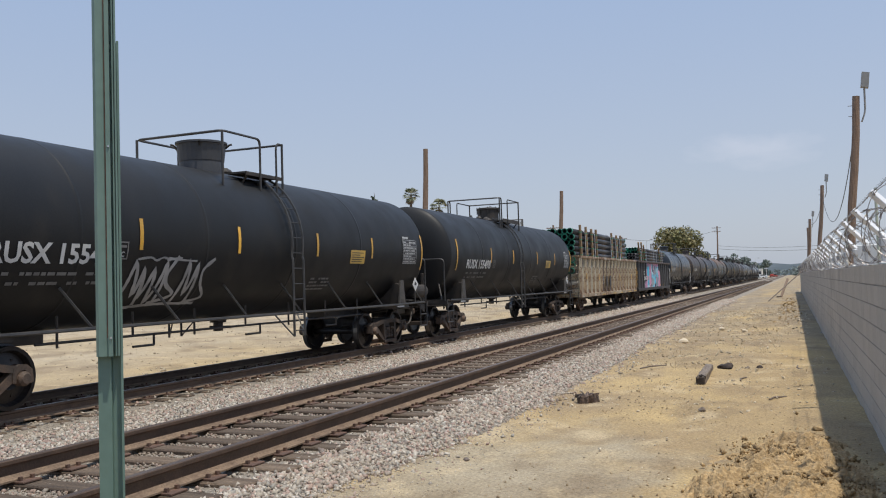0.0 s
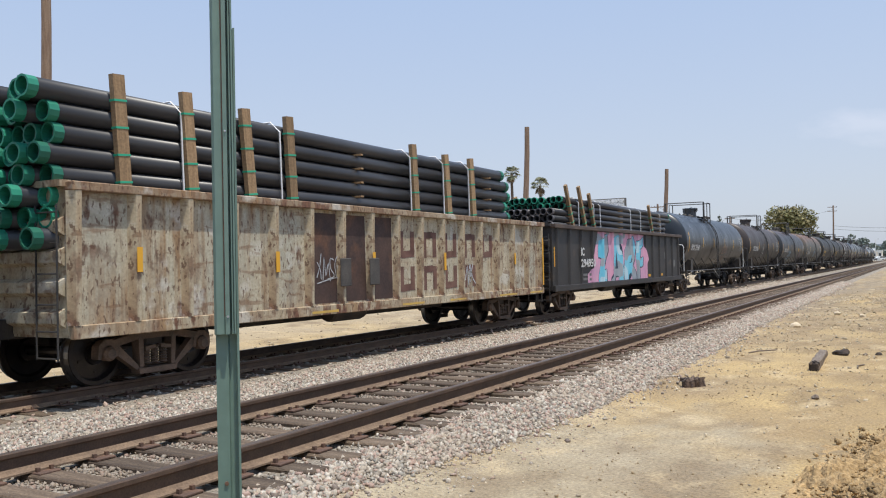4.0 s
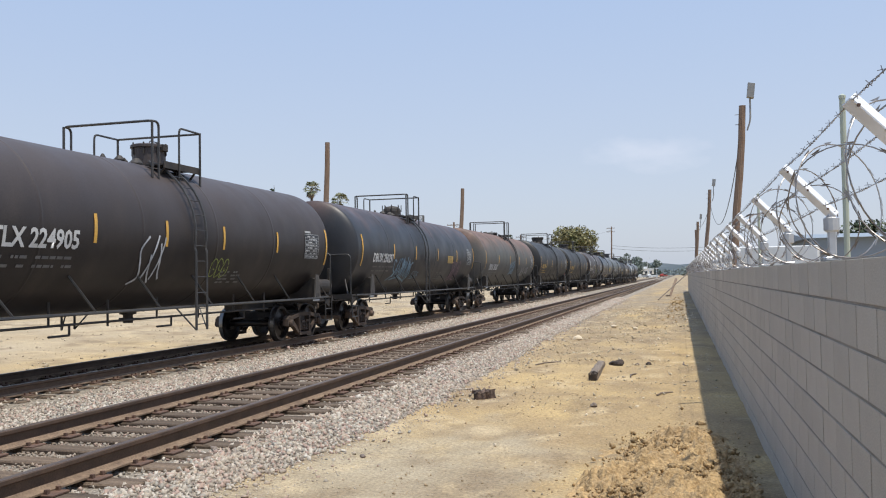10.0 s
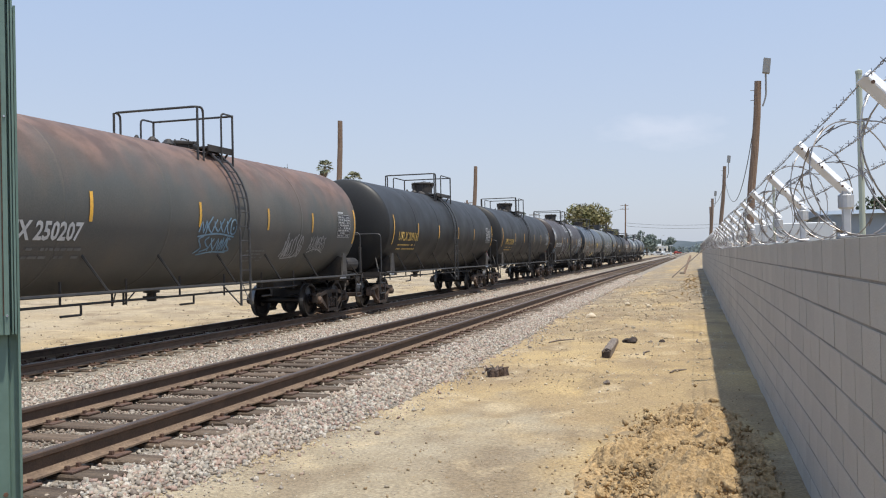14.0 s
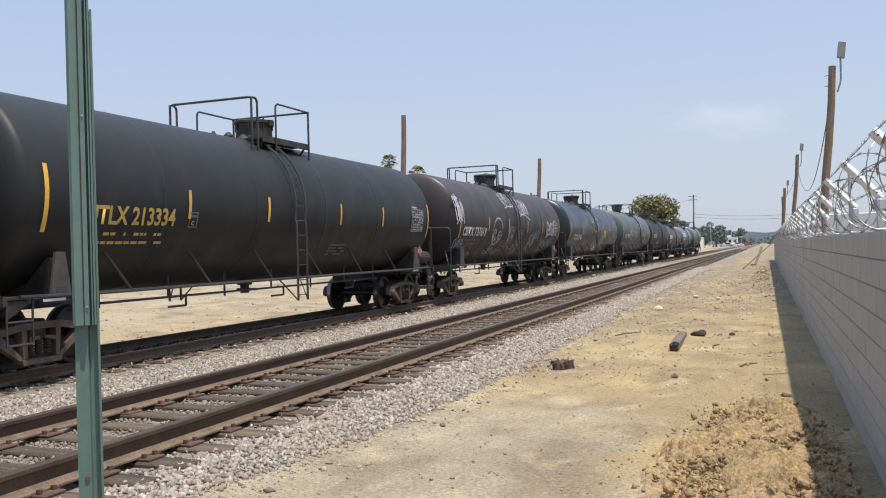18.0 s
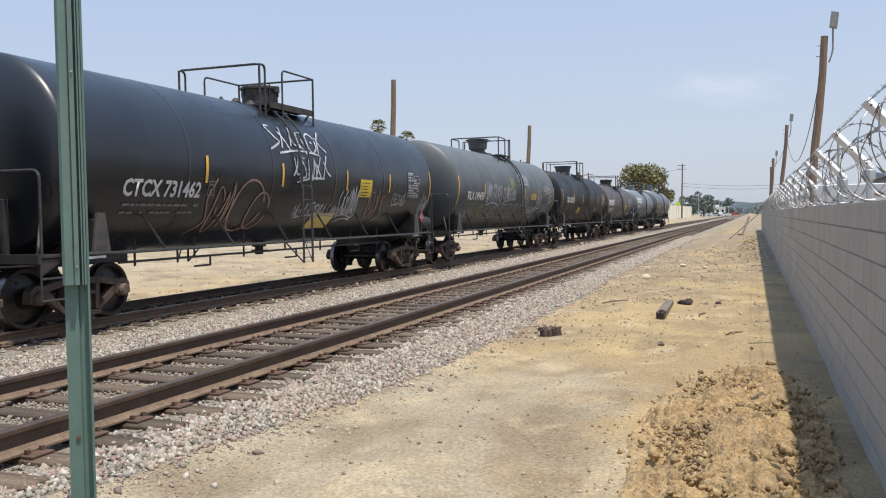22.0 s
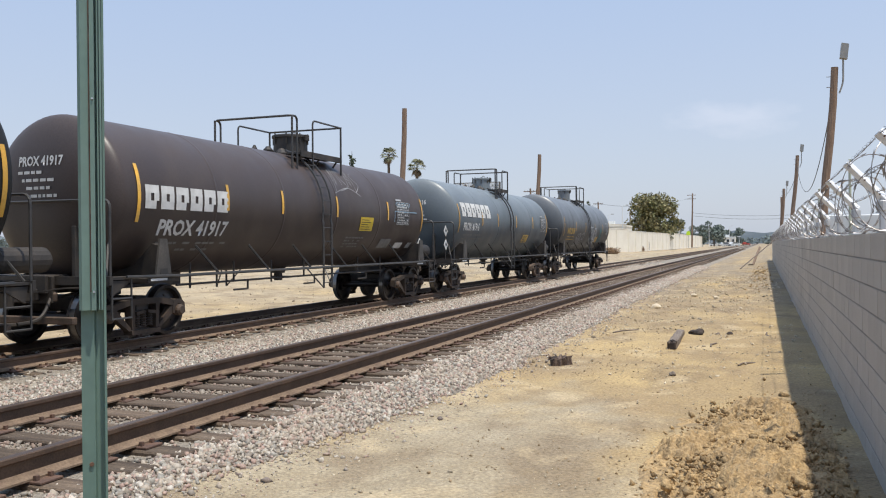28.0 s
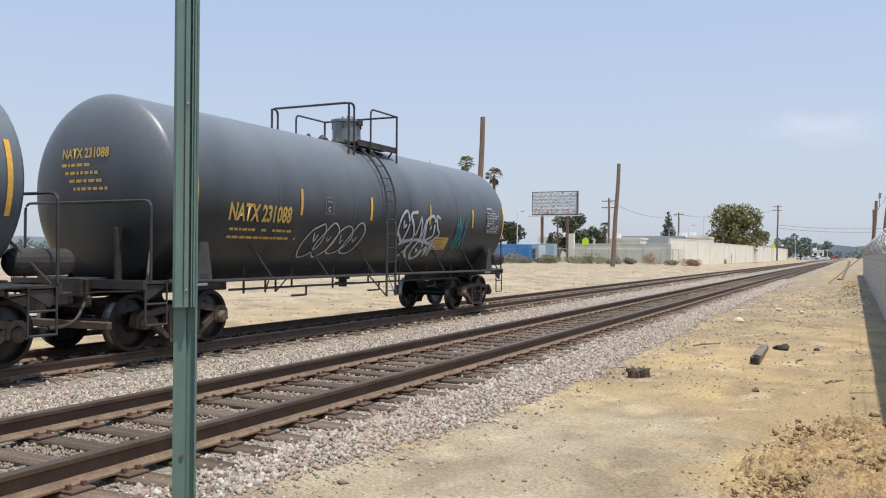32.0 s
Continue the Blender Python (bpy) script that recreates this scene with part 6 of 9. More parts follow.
CARS = [
    spec(14.5, P_BLACK, "black tank car with white spray tag and white lettering", ends=(6.3, 6.3, 7.65, 7.65), placards=(1,), hazard="white", mark="RUSX 155483", top=5, mark_y=-6.3, mark_w=2.35, mark_a=-0.49, ladder=0.97, notices=((3.46, -0.40, 0.72, 0.32, M_OCHRE), (-4.0, -0.42, 0.22, 0.28, M_FADED)), tags=((-3.7, -1.25, 2.1, 0.80, 4, M_SPRAY_FAINT, 0.095), (-3.6, -0.42, 1.3, 0.05, 1, M_SPRAY_FAINT, 0.05))),
    spec(31.7, P_BLACK, "plain black tank car with white lettering", ends=(6.3, 6.7, 7.35, 7.75), tape=(-6.85, -3.63, -1.1, 2.1, 4.85, 7.68), placards=(1,), hazard="white", mark="RUSX 155498", mark_y=-5.99, mark_w=2.3, mark_a=-0.46, ladder=-0.35, notices=((3.42, -0.40, 0.72, 0.31, M_OCHRE), (-3.4, -0.44, 0.22, 0.28, M_FADED))),
    None, None,
    spec(82.7, P_BLUEBLACK, "glossy blue-black tank car with brown stains on its side", ends=(6.2, 6.9, 7.2, 7.85), tape=(-6.75, -3.67, -1.0, 2.0, 4.7, 7.78), mark="SRIX 25060", top=6, mark_y=-6.3, mark_w=1.86, mark_a=-0.44, ladder=-0.5, rail=M_WHITE, tags=((1.3, -0.55, 1.5, 0.4, 5, M_SPRAY_BROWN, 0.05), (1.1, -1.0, 1.4, 0.3, 4, M_SPRAY_BROWN, 0.04)), notices=((2.9, -0.75, 0.55, 0.45, M_FADED), (-4.25, -0.44, 0.2, 0.26, M_FADED))),
    spec(99.6, P_BROWNBLACK, "faded brown-black tank car with a small white tag", ends=(5.6, 6.7, 6.45, 7.3), round=(1.52, 2.57), tape=(-6.22, -2.57, -0.48, 1.66, 4.2, 7.2), panel=5.8, mark="UTLX 224905", mark_y=-5.12, mark_w=2.15, mark_a=-0.37, size=0.42, top=6, ladder=0.57, tags=((-1.3, -1.0, 0.85, 0.8, 2, M_SPRAY, 0.06), (1.3, -0.9, 0.7, 0.45, 2, M_SPRAY_LIME, 0.03))),
    spec(116.6, P_RUSTTOP, "black tank car with rusty crown and blue graffiti", ends=(5.95, 7.05, 7.3, 7.85), round=(1.52, 2.57), tape=(-6.95, -3.88, -1.34, 1.65, 4.7, 7.78), mark="DBUX 250297", mark_y=-5.94, mark_w=2.0, mark_a=-0.39, top=2, ladder=-0.2, notices=((3.22, -0.33, 0.8, 0.3, M_OCHRE),), tags=((-3.8, -1.0, 2.2, 0.72, 6, M_SPRAY_BLUE, 0.075), (-1.4, -1.0, 0.9, 0.3, 3, M_SPRAY_BLUE, 0.03), (4.0, -1.05, 1.5, 0.8, 5, M_SPRAY_PINK, 0.075))),
    spec(133.7, P_RUSTY, "grey-green tank car with heavily rusted crown", ends=(6.13, 7.35, 6.78, 8.05), round=(1.55, 2.6), tape=(-6.54, -3.36, -0.13, 2.73, 5.12, 7.95), mark="DBUX 250207", mark_y=-5.58, mark_w=2.06, mark_a=-0.58, size=0.42, top=1, ladder=1.44, tags=((-0.15, -0.40, 1.4, 0.33, 5, M_SPRAY_BLUE, 0.05), (-0.1, -0.80, 1.3, 0.33, 5, M_SPRAY_BLUE, 0.05), (3.7, -0.95, 1.0, 0.55, 6, M_SPRAY_FAINT, 0.06), (5.1, -0.75, 1.0, 0.4, 5, M_SPRAY_FAINT, 0.04))),
    spec(151.3, P_BLACKB, "black tank car with yellow lettering", ends=(6.2, 7.15, 6.7, 7.85), round=(1.585, 2.635), tape=(-6.3, -3.75, -1.13, 1.70, 4.33, 7.79), placards=(1,), mark="UTLX 209161", mark_y=-5.8, mark_w=2.1, mark_a=-0.38, ink=M_OCHRE, ink2=M_OCHRE, ladder=0.9),
    spec(168.4, P_BLACKB, "black tank car with faded yellow lettering", ends=(6.42, 7.05, 7.05, 7.82), round=(1.585, 2.635), tape=(-6.76, -3.55, -0.99, 2.16, 4.55, 7.75), panel=6.5, placards=(1,), mark="UTLX 213334", mark_y=-5.99, mark_w=2.05, mark_a=-0.39, ink=M_OCHRE, ink2=M_OCHRE, ladder=0.1, notices=((-3.55, -0.42, 0.24, 0.28, M_FADED),)),
    spec(185.6, P_BROWNBLACK, "dark brown tank car covered with white graffiti", ends=(6.1, 7.0, 6.65, 7.95), tape=(-6.53, -3.4, -0.8, 2.0, 4.6, 7.85), placards=(1,), round=(1.60, 2.65), mark="CBTX 737619", mark_y=-6.22, mark_w=2.55, mark_a=-0.45, size=0.42, ladder=0.25, tags=((-7.0, 0.05, 0.75, 0.9, 3, M_SPRAY, 0.07), (-1.2, 0.75, 1.7, 0.75, 5, M_SPRAY, 0.055), (0.6, 0.45, 1.7, 0.75, 6, M_SPRAY, 0.055), (-3.1, -1.23, 1.9, 0.25, 8, M_SPRAY_FAINT, 0.035), (-0.8, -0.84, 0.8, 0.8, 3, M_SPRAY_FAINT, 0.05), (2.5, -1.05, 0.95, 0.75, 4, M_SPRAY_FAINT, 0.045), (5.3, -0.35, 1.4, 0.6, 5, M_SPRAY, 0.085), (4.5, -1.16, 1.6, 0.7, 6, M_SPRAY_FAINT, 0.045), (-6.9, -0.9, 1.0, 0.35, 4, M_SPRAY_BLUE, 0.05), (-1.6, -1.07, 0.85, 0.45, 5, M_SPRAY_PINK, 0.05), (-5.6, -1.35, 1.2, 0.25, 4, M_SPRAY_FAINT, 0.03), (3.2, -0.5, 0.9, 0.3, 4, M_SPRAY_BLUE, 0.035), (0.55, -0.75, 0.55, 0.6, 2, M_SPRAY_LIME, 0.04), (0.3, -1.3, 1.1, 0.6, 3, M_SPRAY_FAINT, 0.04), (6.2, -1.1, 0.6, 0.7, 2, M_SPRAY_BLUE, 0.04)), loops=((-2.26, -0.28, 0.60, 0.52), (-2.60, -0.42, 0.17, 0.21), (-1.94, -0.48, 0.19, 0.21), (-2.62, -0.42, 0.07, 0.09), (-1.92, -0.50, 0.07, 0.10), (-2.36, -0.86, 0.15, 0.28))),
    spec(203.2, P_BLUEBLACK, "glossy blue-black tank car with sprayed tags", ends=(6.41, 6.9, 7.15, 7.8), round=(1.59, 2.64), tape=(-6.93, -3.79, -1.08, 1.99, 4.62, 7.72), panel=5.95, placards=(1,), mark="CTCX 731462", mark_y=-5.96, mark_w=2.05, mark_a=-0.54, ladder=-0.24, notices=((2.74, -0.42, 0.72, 0.46, M_SIGN_YELLOW), (0.7, -1.37, 1.1, 0.5, M_YELLOWPATCH), (-3.7, -0.5, 0.22, 0.28, M_FADED)), tags=((-1.45, 0.55, 2.4, 0.55, 5, M_SPRAY, 0.06), (-0.7, -0.05, 1.7, 0.5, 4, M_SPRAY, 0.06), (-3.7, -1.3, 0.9, 1.0, 2, M_SPRAY_BROWN, 0.05), (3.4, -1.05, 1.1, 0.75, 2, M_SPRAY_BROWN, 0.05), (0.6, -0.95, 1.2, 0.3, 5, M_SPRAY_FAINT, 0.05), (1.7, -0.95, 1.0, 0.65, 4, M_SPRAY_FAINT, 0.06), (4.9, -0.60, 1.0, 0.32, 4, M_SPRAY_FAINT, 0.04), (-0.35, -0.95, 1.3, 0.34, 6, M_SPRAY, 0.03), (1.9, -1.05, 0.95, 0.85, 4, M_SPRAY, 0.045), (7.1, -0.9, 0.5, 0.6, 2, M_SPRAY, 0.04)), loops=((-2.2, -0.75, 0.55, 0.6), (-1.75, -0.85, 0.35, 0.45))),
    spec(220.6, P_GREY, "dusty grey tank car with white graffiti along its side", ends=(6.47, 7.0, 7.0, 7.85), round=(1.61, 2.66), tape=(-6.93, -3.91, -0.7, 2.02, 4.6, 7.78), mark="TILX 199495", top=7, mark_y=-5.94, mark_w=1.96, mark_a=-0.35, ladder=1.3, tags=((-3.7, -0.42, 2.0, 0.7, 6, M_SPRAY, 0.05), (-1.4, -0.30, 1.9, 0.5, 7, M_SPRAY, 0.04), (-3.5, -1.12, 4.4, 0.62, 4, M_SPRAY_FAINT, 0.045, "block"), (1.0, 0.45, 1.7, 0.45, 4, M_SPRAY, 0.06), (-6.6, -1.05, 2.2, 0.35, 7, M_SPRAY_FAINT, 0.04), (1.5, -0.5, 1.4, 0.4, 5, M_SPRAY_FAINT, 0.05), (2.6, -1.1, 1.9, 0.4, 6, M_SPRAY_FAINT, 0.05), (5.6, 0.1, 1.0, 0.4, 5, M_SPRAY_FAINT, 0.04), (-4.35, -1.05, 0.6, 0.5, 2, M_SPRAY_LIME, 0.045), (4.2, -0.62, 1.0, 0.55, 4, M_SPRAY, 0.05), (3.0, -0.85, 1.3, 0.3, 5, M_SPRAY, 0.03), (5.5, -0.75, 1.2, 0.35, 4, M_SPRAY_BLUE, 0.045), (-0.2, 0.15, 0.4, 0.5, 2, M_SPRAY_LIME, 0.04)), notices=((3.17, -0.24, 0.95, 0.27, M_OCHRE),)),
    spec(237.5, P_BLACK, "clean black tank car with white lettering", ends=(5.95, 6.2, 6.85, 7.1), round=(1.52, 2.57), tape=(-6.42, -3.34, -0.66, 1.8, 4.5, 7.02), mark="TILX 263925", top=4, mark_y=-5.33, mark_w=1.88, mark_a=-0.26, size=0.42, ladder=0.68, notices=((-1.9, -0.91, 0.78, 0.37, M_OCHRE), (3.6, -0.8, 0.6, 0.3, M_FADED))),
    spec(253.4, P_BROWN, "dark brown tank car with white lettering", ends=(5.6, 6.05, 6.4, 6.42), round=(1.38, 2.46), tape=(-6.1, -3.6, -1.6, 0.9, 3.87, 6.34), panel=4.46, placards=(1,), hazard="white", mark="PROX 41917", mark_y=-5.53, mark_w=2.0, mark_a=-0.76, size=0.40, ladder=0.2, top=0, ink2=M_FADED, brand=(-5.95, -0.30, 2.4, 0.40), notices=((2.19, -0.58, 0.75, 0.36, M_SIGN_YELLOW), (4.85, -1.12, 0.55, 0.20, M_WHITE), (5.75, -1.12, 0.30, 0.20, M_PRINT), (3.75, -1.1, 0.7, 0.3, M_FADED), (4.3, -0.02, 1.6, 0.03, M_SPRAY_BLUE), (4.3, -0.3, 0.03, 0.28, M_SPRAY_BLUE)), tags=((0.9, 0.45, 1.5, 0.6, 3, M_SPRAY_FAINT, 0.022), (4.4, 0.15, 1.0, 0.10, 2, M_SPRAY_BLUE, 0.02))),
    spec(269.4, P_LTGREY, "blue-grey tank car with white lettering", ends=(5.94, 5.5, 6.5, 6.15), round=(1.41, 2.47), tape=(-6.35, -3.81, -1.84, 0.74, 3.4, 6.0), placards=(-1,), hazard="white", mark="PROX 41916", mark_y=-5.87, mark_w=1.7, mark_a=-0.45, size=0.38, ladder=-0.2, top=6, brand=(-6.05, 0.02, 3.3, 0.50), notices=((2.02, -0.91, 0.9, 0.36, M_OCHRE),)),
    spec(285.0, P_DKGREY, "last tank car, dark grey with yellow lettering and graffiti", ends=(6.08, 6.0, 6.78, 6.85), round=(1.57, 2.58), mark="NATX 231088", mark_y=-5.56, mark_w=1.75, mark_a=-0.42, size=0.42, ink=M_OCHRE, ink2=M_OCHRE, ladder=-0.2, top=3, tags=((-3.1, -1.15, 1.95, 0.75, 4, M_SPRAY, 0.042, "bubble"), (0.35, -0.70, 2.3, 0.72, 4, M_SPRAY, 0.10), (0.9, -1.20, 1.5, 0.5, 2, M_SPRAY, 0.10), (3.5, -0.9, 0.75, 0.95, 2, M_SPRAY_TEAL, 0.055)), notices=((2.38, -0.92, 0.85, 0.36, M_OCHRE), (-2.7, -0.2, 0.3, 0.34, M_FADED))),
]
GONDOLAS = {2: (49.3, 7.95), 3: (66.1, 7.95)}


def ends_of(i):
    c = CARS[i]
    return (GONDOLAS[i][0] - 7.95 - 0.35, GONDOLAS[i][0] + 7.95 + 0.35) if c is None else (c["u"] - c["ends"][2] - 0.62, c["u"] + c["ends"][3] + 0.62)


def joint(i):
    """Where car i is coupled to the car behind it."""
    return (ends_of(i)[1] + ends_of(i + 1)[0]) / 2 if 0 <= i < len(CARS) - 1 else (ends_of(0)[0] - 0.35 if i < 0 else ends_of(i)[1] + 0.35)


TRAIN = []                       # things that ride with the train, and their place along it at the start
for i, c in enumerate(CARS):
    if c:
        TRAIN.append((tank_car(c, c["u"] - joint(i - 1), joint(i) - c["u"]), c["u"]))


# ---------------------------------------------------------------- gondolas and their loads
def rusted_paint(name, paint, pale, rust, amount):
    """Cream paint that has let go in flakes, with rust run down from the seams and a darker bloom of old rust."""
    m, nt, bs, tc, nz, rng, mix, calc, relief = node_kit(name, 0.78)
    col = mix(rng(nz(1.1, (1, 1, 0.7), 6), 0.36, 0.64), paint, pale)
    runs = calc("MULTIPLY", rng(nz(2.4, (1, 3.2, 0.30), 8), 0.43, 0.60), rng(nz(0.9, (1, 1, 0.8), 6), 0.34, 0.62, 0.25, 1.0))
    col = mix(calc("MULTIPLY", runs, 0.85), col, mix(rng(nz(6, (1, 1, 0.5), 7), 0.35, 0.65), (0.33, 0.19, 0.085), (0.21, 0.115, 0.055)))
    flakes = calc("MULTIPLY", rng(nz(6.5, (1, 1, 0.5), 13), 0.57 - amount, 0.66 - amount), rng(nz(0.9, (1, 0.7, 1), 5), 0.40, 0.58, 0.12, 1.0))
    col = mix(flakes, col, mix(rng(nz(13, (1, 1, 1), 5), 0.35, 0.65), rust, tuple(1.9 * c for c in rust)))
    col = mix(rng(nz(1.7, (1, 0.9, 1), 9), 0.56, 0.64, 0.0, 0.6), col, (0.64, 0.61, 0.53))
    col = mix(rng(nz(15, (1, 1.3, 0.6), 10), 0.585, 0.64, 0.0, 0.8), col, (0.12, 0.062, 0.038))
    col = mix(rng(nz(3.0, (1, 0.5, 2.4), 9), 0.60, 0.66, 0.0, 0.6), col, (0.20, 0.105, 0.055))
    col = mix(1.0, col, mix(rng(nz(28, (1, 1, 1), 5), 0.3, 0.7), (0.84,) * 3, (1.14,) * 3), "MULTIPLY")
    nt.links.new(col, bs.inputs["Base Color"])
    relief(flakes, 0.25, 0.01)
    return m


M_RUSTCREAM = rusted_paint("rusted_cream_steel", (0.52, 0.45, 0.315), (0.42, 0.39, 0.30), (0.10, 0.052, 0.032), 0.035)
M_RUSTRIB = rusted_paint("rusted_cream_ribs", (0.54, 0.47, 0.33), (0.38, 0.29, 0.185), (0.115, 0.055, 0.032), 0.08)
M_RUSTCHORD = rusted_paint("rusted_top_chord", (0.40, 0.32, 0.22), (0.29, 0.205, 0.13), (0.12, 0.058, 0.034), 0.11)
M_GONBLACK = mat("dull_black_steel", (0.028, 0.026, 0.025), 0.55, var=(0.044, 0.038, 0.034), scale=0.9, grain=0.2, gscale=30, spots=(0.10, 0.07, 0.05), spot_at=0.68, spot_scale=1.6)
M_GONRIM = mat("rust_brown_top_chord", (0.060, 0.042, 0.034), 0.65, var=(0.10, 0.068, 0.05), scale=1.5, grain=0.2, gscale=30)
M_PIPE = mat("black_coated_pipe", (0.030, 0.030, 0.033), 0.4, var=(0.045, 0.044, 0.046), scale=2.0, stretch=(1, 0.3, 1), rnd=0.2)
M_GREENRING = mat("green_thread_protector", (0.02, 0.20, 0.125), 0.5, rnd=0.4)
M_PINKRING = mat("dull_pipe_end", (0.12, 0.108, 0.105), 0.5, rnd=0.5)
M_STAKE = mat("timber_stake", (0.33, 0.215, 0.115), 0.85, var=(0.25, 0.16, 0.085), scale=5, stretch=(4, 4, 0.4), grain=0.2, gscale=30, rnd=0.2)
M_STRAP = mat("white_strap", (0.72, 0.72, 0.72), 0.6)
M_GREENSTRAP = mat("green_strap", (0.03, 0.36, 0.21), 0.55)
M_CYAN = mat("cyan_spray_fill", (0.13, 0.50, 0.66), 0.6, var=(0.24, 0.58, 0.69), scale=1.3)
M_PINK = mat("pink_spray_fill", (0.74, 0.37, 0.48), 0.6, var=(0.56, 0.31, 0.44), scale=1.3)
M_GREYFILL = mat("grey_spray_fill", (0.26, 0.29, 0.32), 0.6, var=(0.36, 0.39, 0.42), scale=2)
M_NAVY = mat("dark_blue_spray_outline", (0.03, 0.045, 0.075), 0.6)
M_BROWNLETTER = mat("faded_maroon_paint", (0.125, 0.055, 0.042), 0.8, var=(0.18, 0.095, 0.070), scale=2.5, mottle=0.2, mscale=5, spots=(0.11, 0.055, 0.036), spot_at=0.62, spot_scale=3.0)
M_PALECYAN = mat("pale_cyan_spray", (0.50, 0.66, 0.72), 0.6, var=(0.42, 0.60, 0.68), scale=2)
M_PRIMER = mat("dark_maroon_primer", (0.050, 0.030, 0.026), 0.75, var=(0.085, 0.048, 0.036), scale=1.8, grain=0.2, gscale=25, spots=(0.13, 0.062, 0.035), spot_at=0.62, spot_scale=1.6)
M_AMBER = mat("amber_reflector", (0.75, 0.38, 0.03), 0.5)

GX, GLO, GHI, GH = 1.44, 0.80, 2.68, 7.95


def gondola(u, metal, rib_metal, chord_metal, label, ribs, deep, before, after):
    car = thing("gondola_car", (FC, u, ZF), label, "gondola car", "gondola cars of the freight train")
    for s in (-1, 1):
        part("side_wall", boxed((s * GX - 0.012, -GH, GLO), (s * GX + 0.012, GH, GHI)), metal, car)
        bm = boxed((s * GX - 0.03, -GH - 0.03, GHI), (s * GX + 0.15 * s if s > 0 else s * GX + 0.03, GH + 0.03, GHI + 0.12), 0.012) if s > 0 else boxed((-GX - 0.15, -GH - 0.03, GHI), (-GX + 0.03, GH + 0.03, GHI + 0.12), 0.012)
        part("top_chord", bm, chord_metal, car)
        lo, hi = sorted((s * GX + s * 0.012, s * GX + s * 0.10))
        part("side_sill", boxed((lo, -GH, GLO - 0.06), (hi, GH, GLO + 0.12), 0.01), rib_metal, car)
        rib = bmesh.new()
        prism(rib, [(0.0, -0.10), (deep, -0.045), (deep, 0.045), (0.0, 0.10)], 0.0, GHI - GLO - 0.12, "z")
        for v in rib.verts:
            if v.co.z < 0.3 and v.co.x > 0.05:
                v.co.x = deep * 0.75
            if v.co.z > 1.0 and v.co.x > 0.05:
                v.co.x = deep
        rib_me = mesh_of(rib, "side_stake")
        rib_me.materials.append(rib_metal)
        for y in ribs:
            shared("side_stake", rib_me, car, pose(s * (GX + 0.012), y, GLO + 0.12, 0, 0, 0 if s > 0 else 180))
        # end wall with three horizontal corrugations, and the end ladder
        bm = boxed((-GX, s * GH - 0.012, GLO), (GX, s * GH + 0.012, GHI + 0.05))
        part("end_wall", bm, metal, car)
        for k in range(4):
            z = GLO + 0.22 + k * 0.40
            bm = prism(bmesh.new(), [(s * GH, z - 0.13), (s * (GH + 0.11), z - 0.07), (s * (GH + 0.11), z + 0.07), (s * GH, z + 0.13)], -GX + 0.05, GX - 0.05, "x")
            part("corrugation", bm, metal, car)
        part("end_chord", boxed((-GX, s * GH - (0.05 if s > 0 else 0.12), GHI + 0.052), (GX, s * GH + (0.12 if s > 0 else 0.05), GHI + 0.14)), metal, car)
        for q in (-1, 1):
            bm = bmesh.new()
            for z in (0.50, 0.85, 1.2, 1.6, 2.0, 2.4):
                tube(bm, [(q * 1.40, s * (GH + 0.14), z), (q * 0.98, s * (GH + 0.14), z)], 0.012, 5)
            for x in (1.40, 0.98):
                tube(bm, [(q * x, s * (GH + 0.14), 0.48), (q * x, s * (GH + 0.14), 2.5)], 0.014, 5)
            part("end_ladder", bm, M_RAILPAINT, car)
        truck(car, s * 6.15)
        reach = after if s > 0 else before
        bm = boxed((-0.3, min(s * 4.0, s * (reach - 0.55)), 0.72), (0.3, max(s * 4.0, s * (reach - 0.55)), 1.0), 0.015)
        part("draft_sill", bm, M_FRAME, car)
        shared("coupler", ME_COUPLER, car, pose(0, s * (reach - 0.05), 0, 0, 0, 0 if s > 0 else 180))
        part("air_hose", bar(rounded([(0.28, s * (reach - 0.6), 0.84), (0.34, s * (reach - 0.3), 0.45), (0.30, s * (reach - 0.02), 0.42)], 0.2), 0.03), M_FRAME, car)
    part("floor_plate", boxed((-GX, -GH, GLO - 0.04), (GX, GH, GLO + 0.02)), metal, car)
    part("centre_sill", boxed((-0.3, -4.0, 0.55), (0.3, 4.0, GLO - 0.04), 0.02), M_FRAME, car)
    part("brake_pipe", bar([(1.1, -5.0, 0.80), (1.1, 5.0, 0.80)], 0.022), M_FRAME, car)
    bm = lathe(bmesh.new(), [(0, -0.6), (0.18, -0.58), (0.2, -0.5), (0.2, 0.5), (0.18, 0.58), (0, 0.6)], 14, "y", (0.8, -1.0, 0.72))
    part("air_reservoir", bm, M_FRAME, car)
    return car


def on_side(a, y, off=0.0):
    return Vector((GX + 0.016 + off, y, a))


def patches(polys, name, parent, material, off=0.0, label=""):
    """Flat painted shapes on a gondola's side: each a list of (y, z) corners, cut so that they follow no rib."""
    verts, faces = [], []
    for poly in polys:
        b = len(verts)
        verts += [(GX + 0.014 + off, y, z) for y, z in poly]
        faces.append(tuple(range(b, b + len(poly))))
    return part(name, quick_mesh(name, verts, faces), material, parent, label)


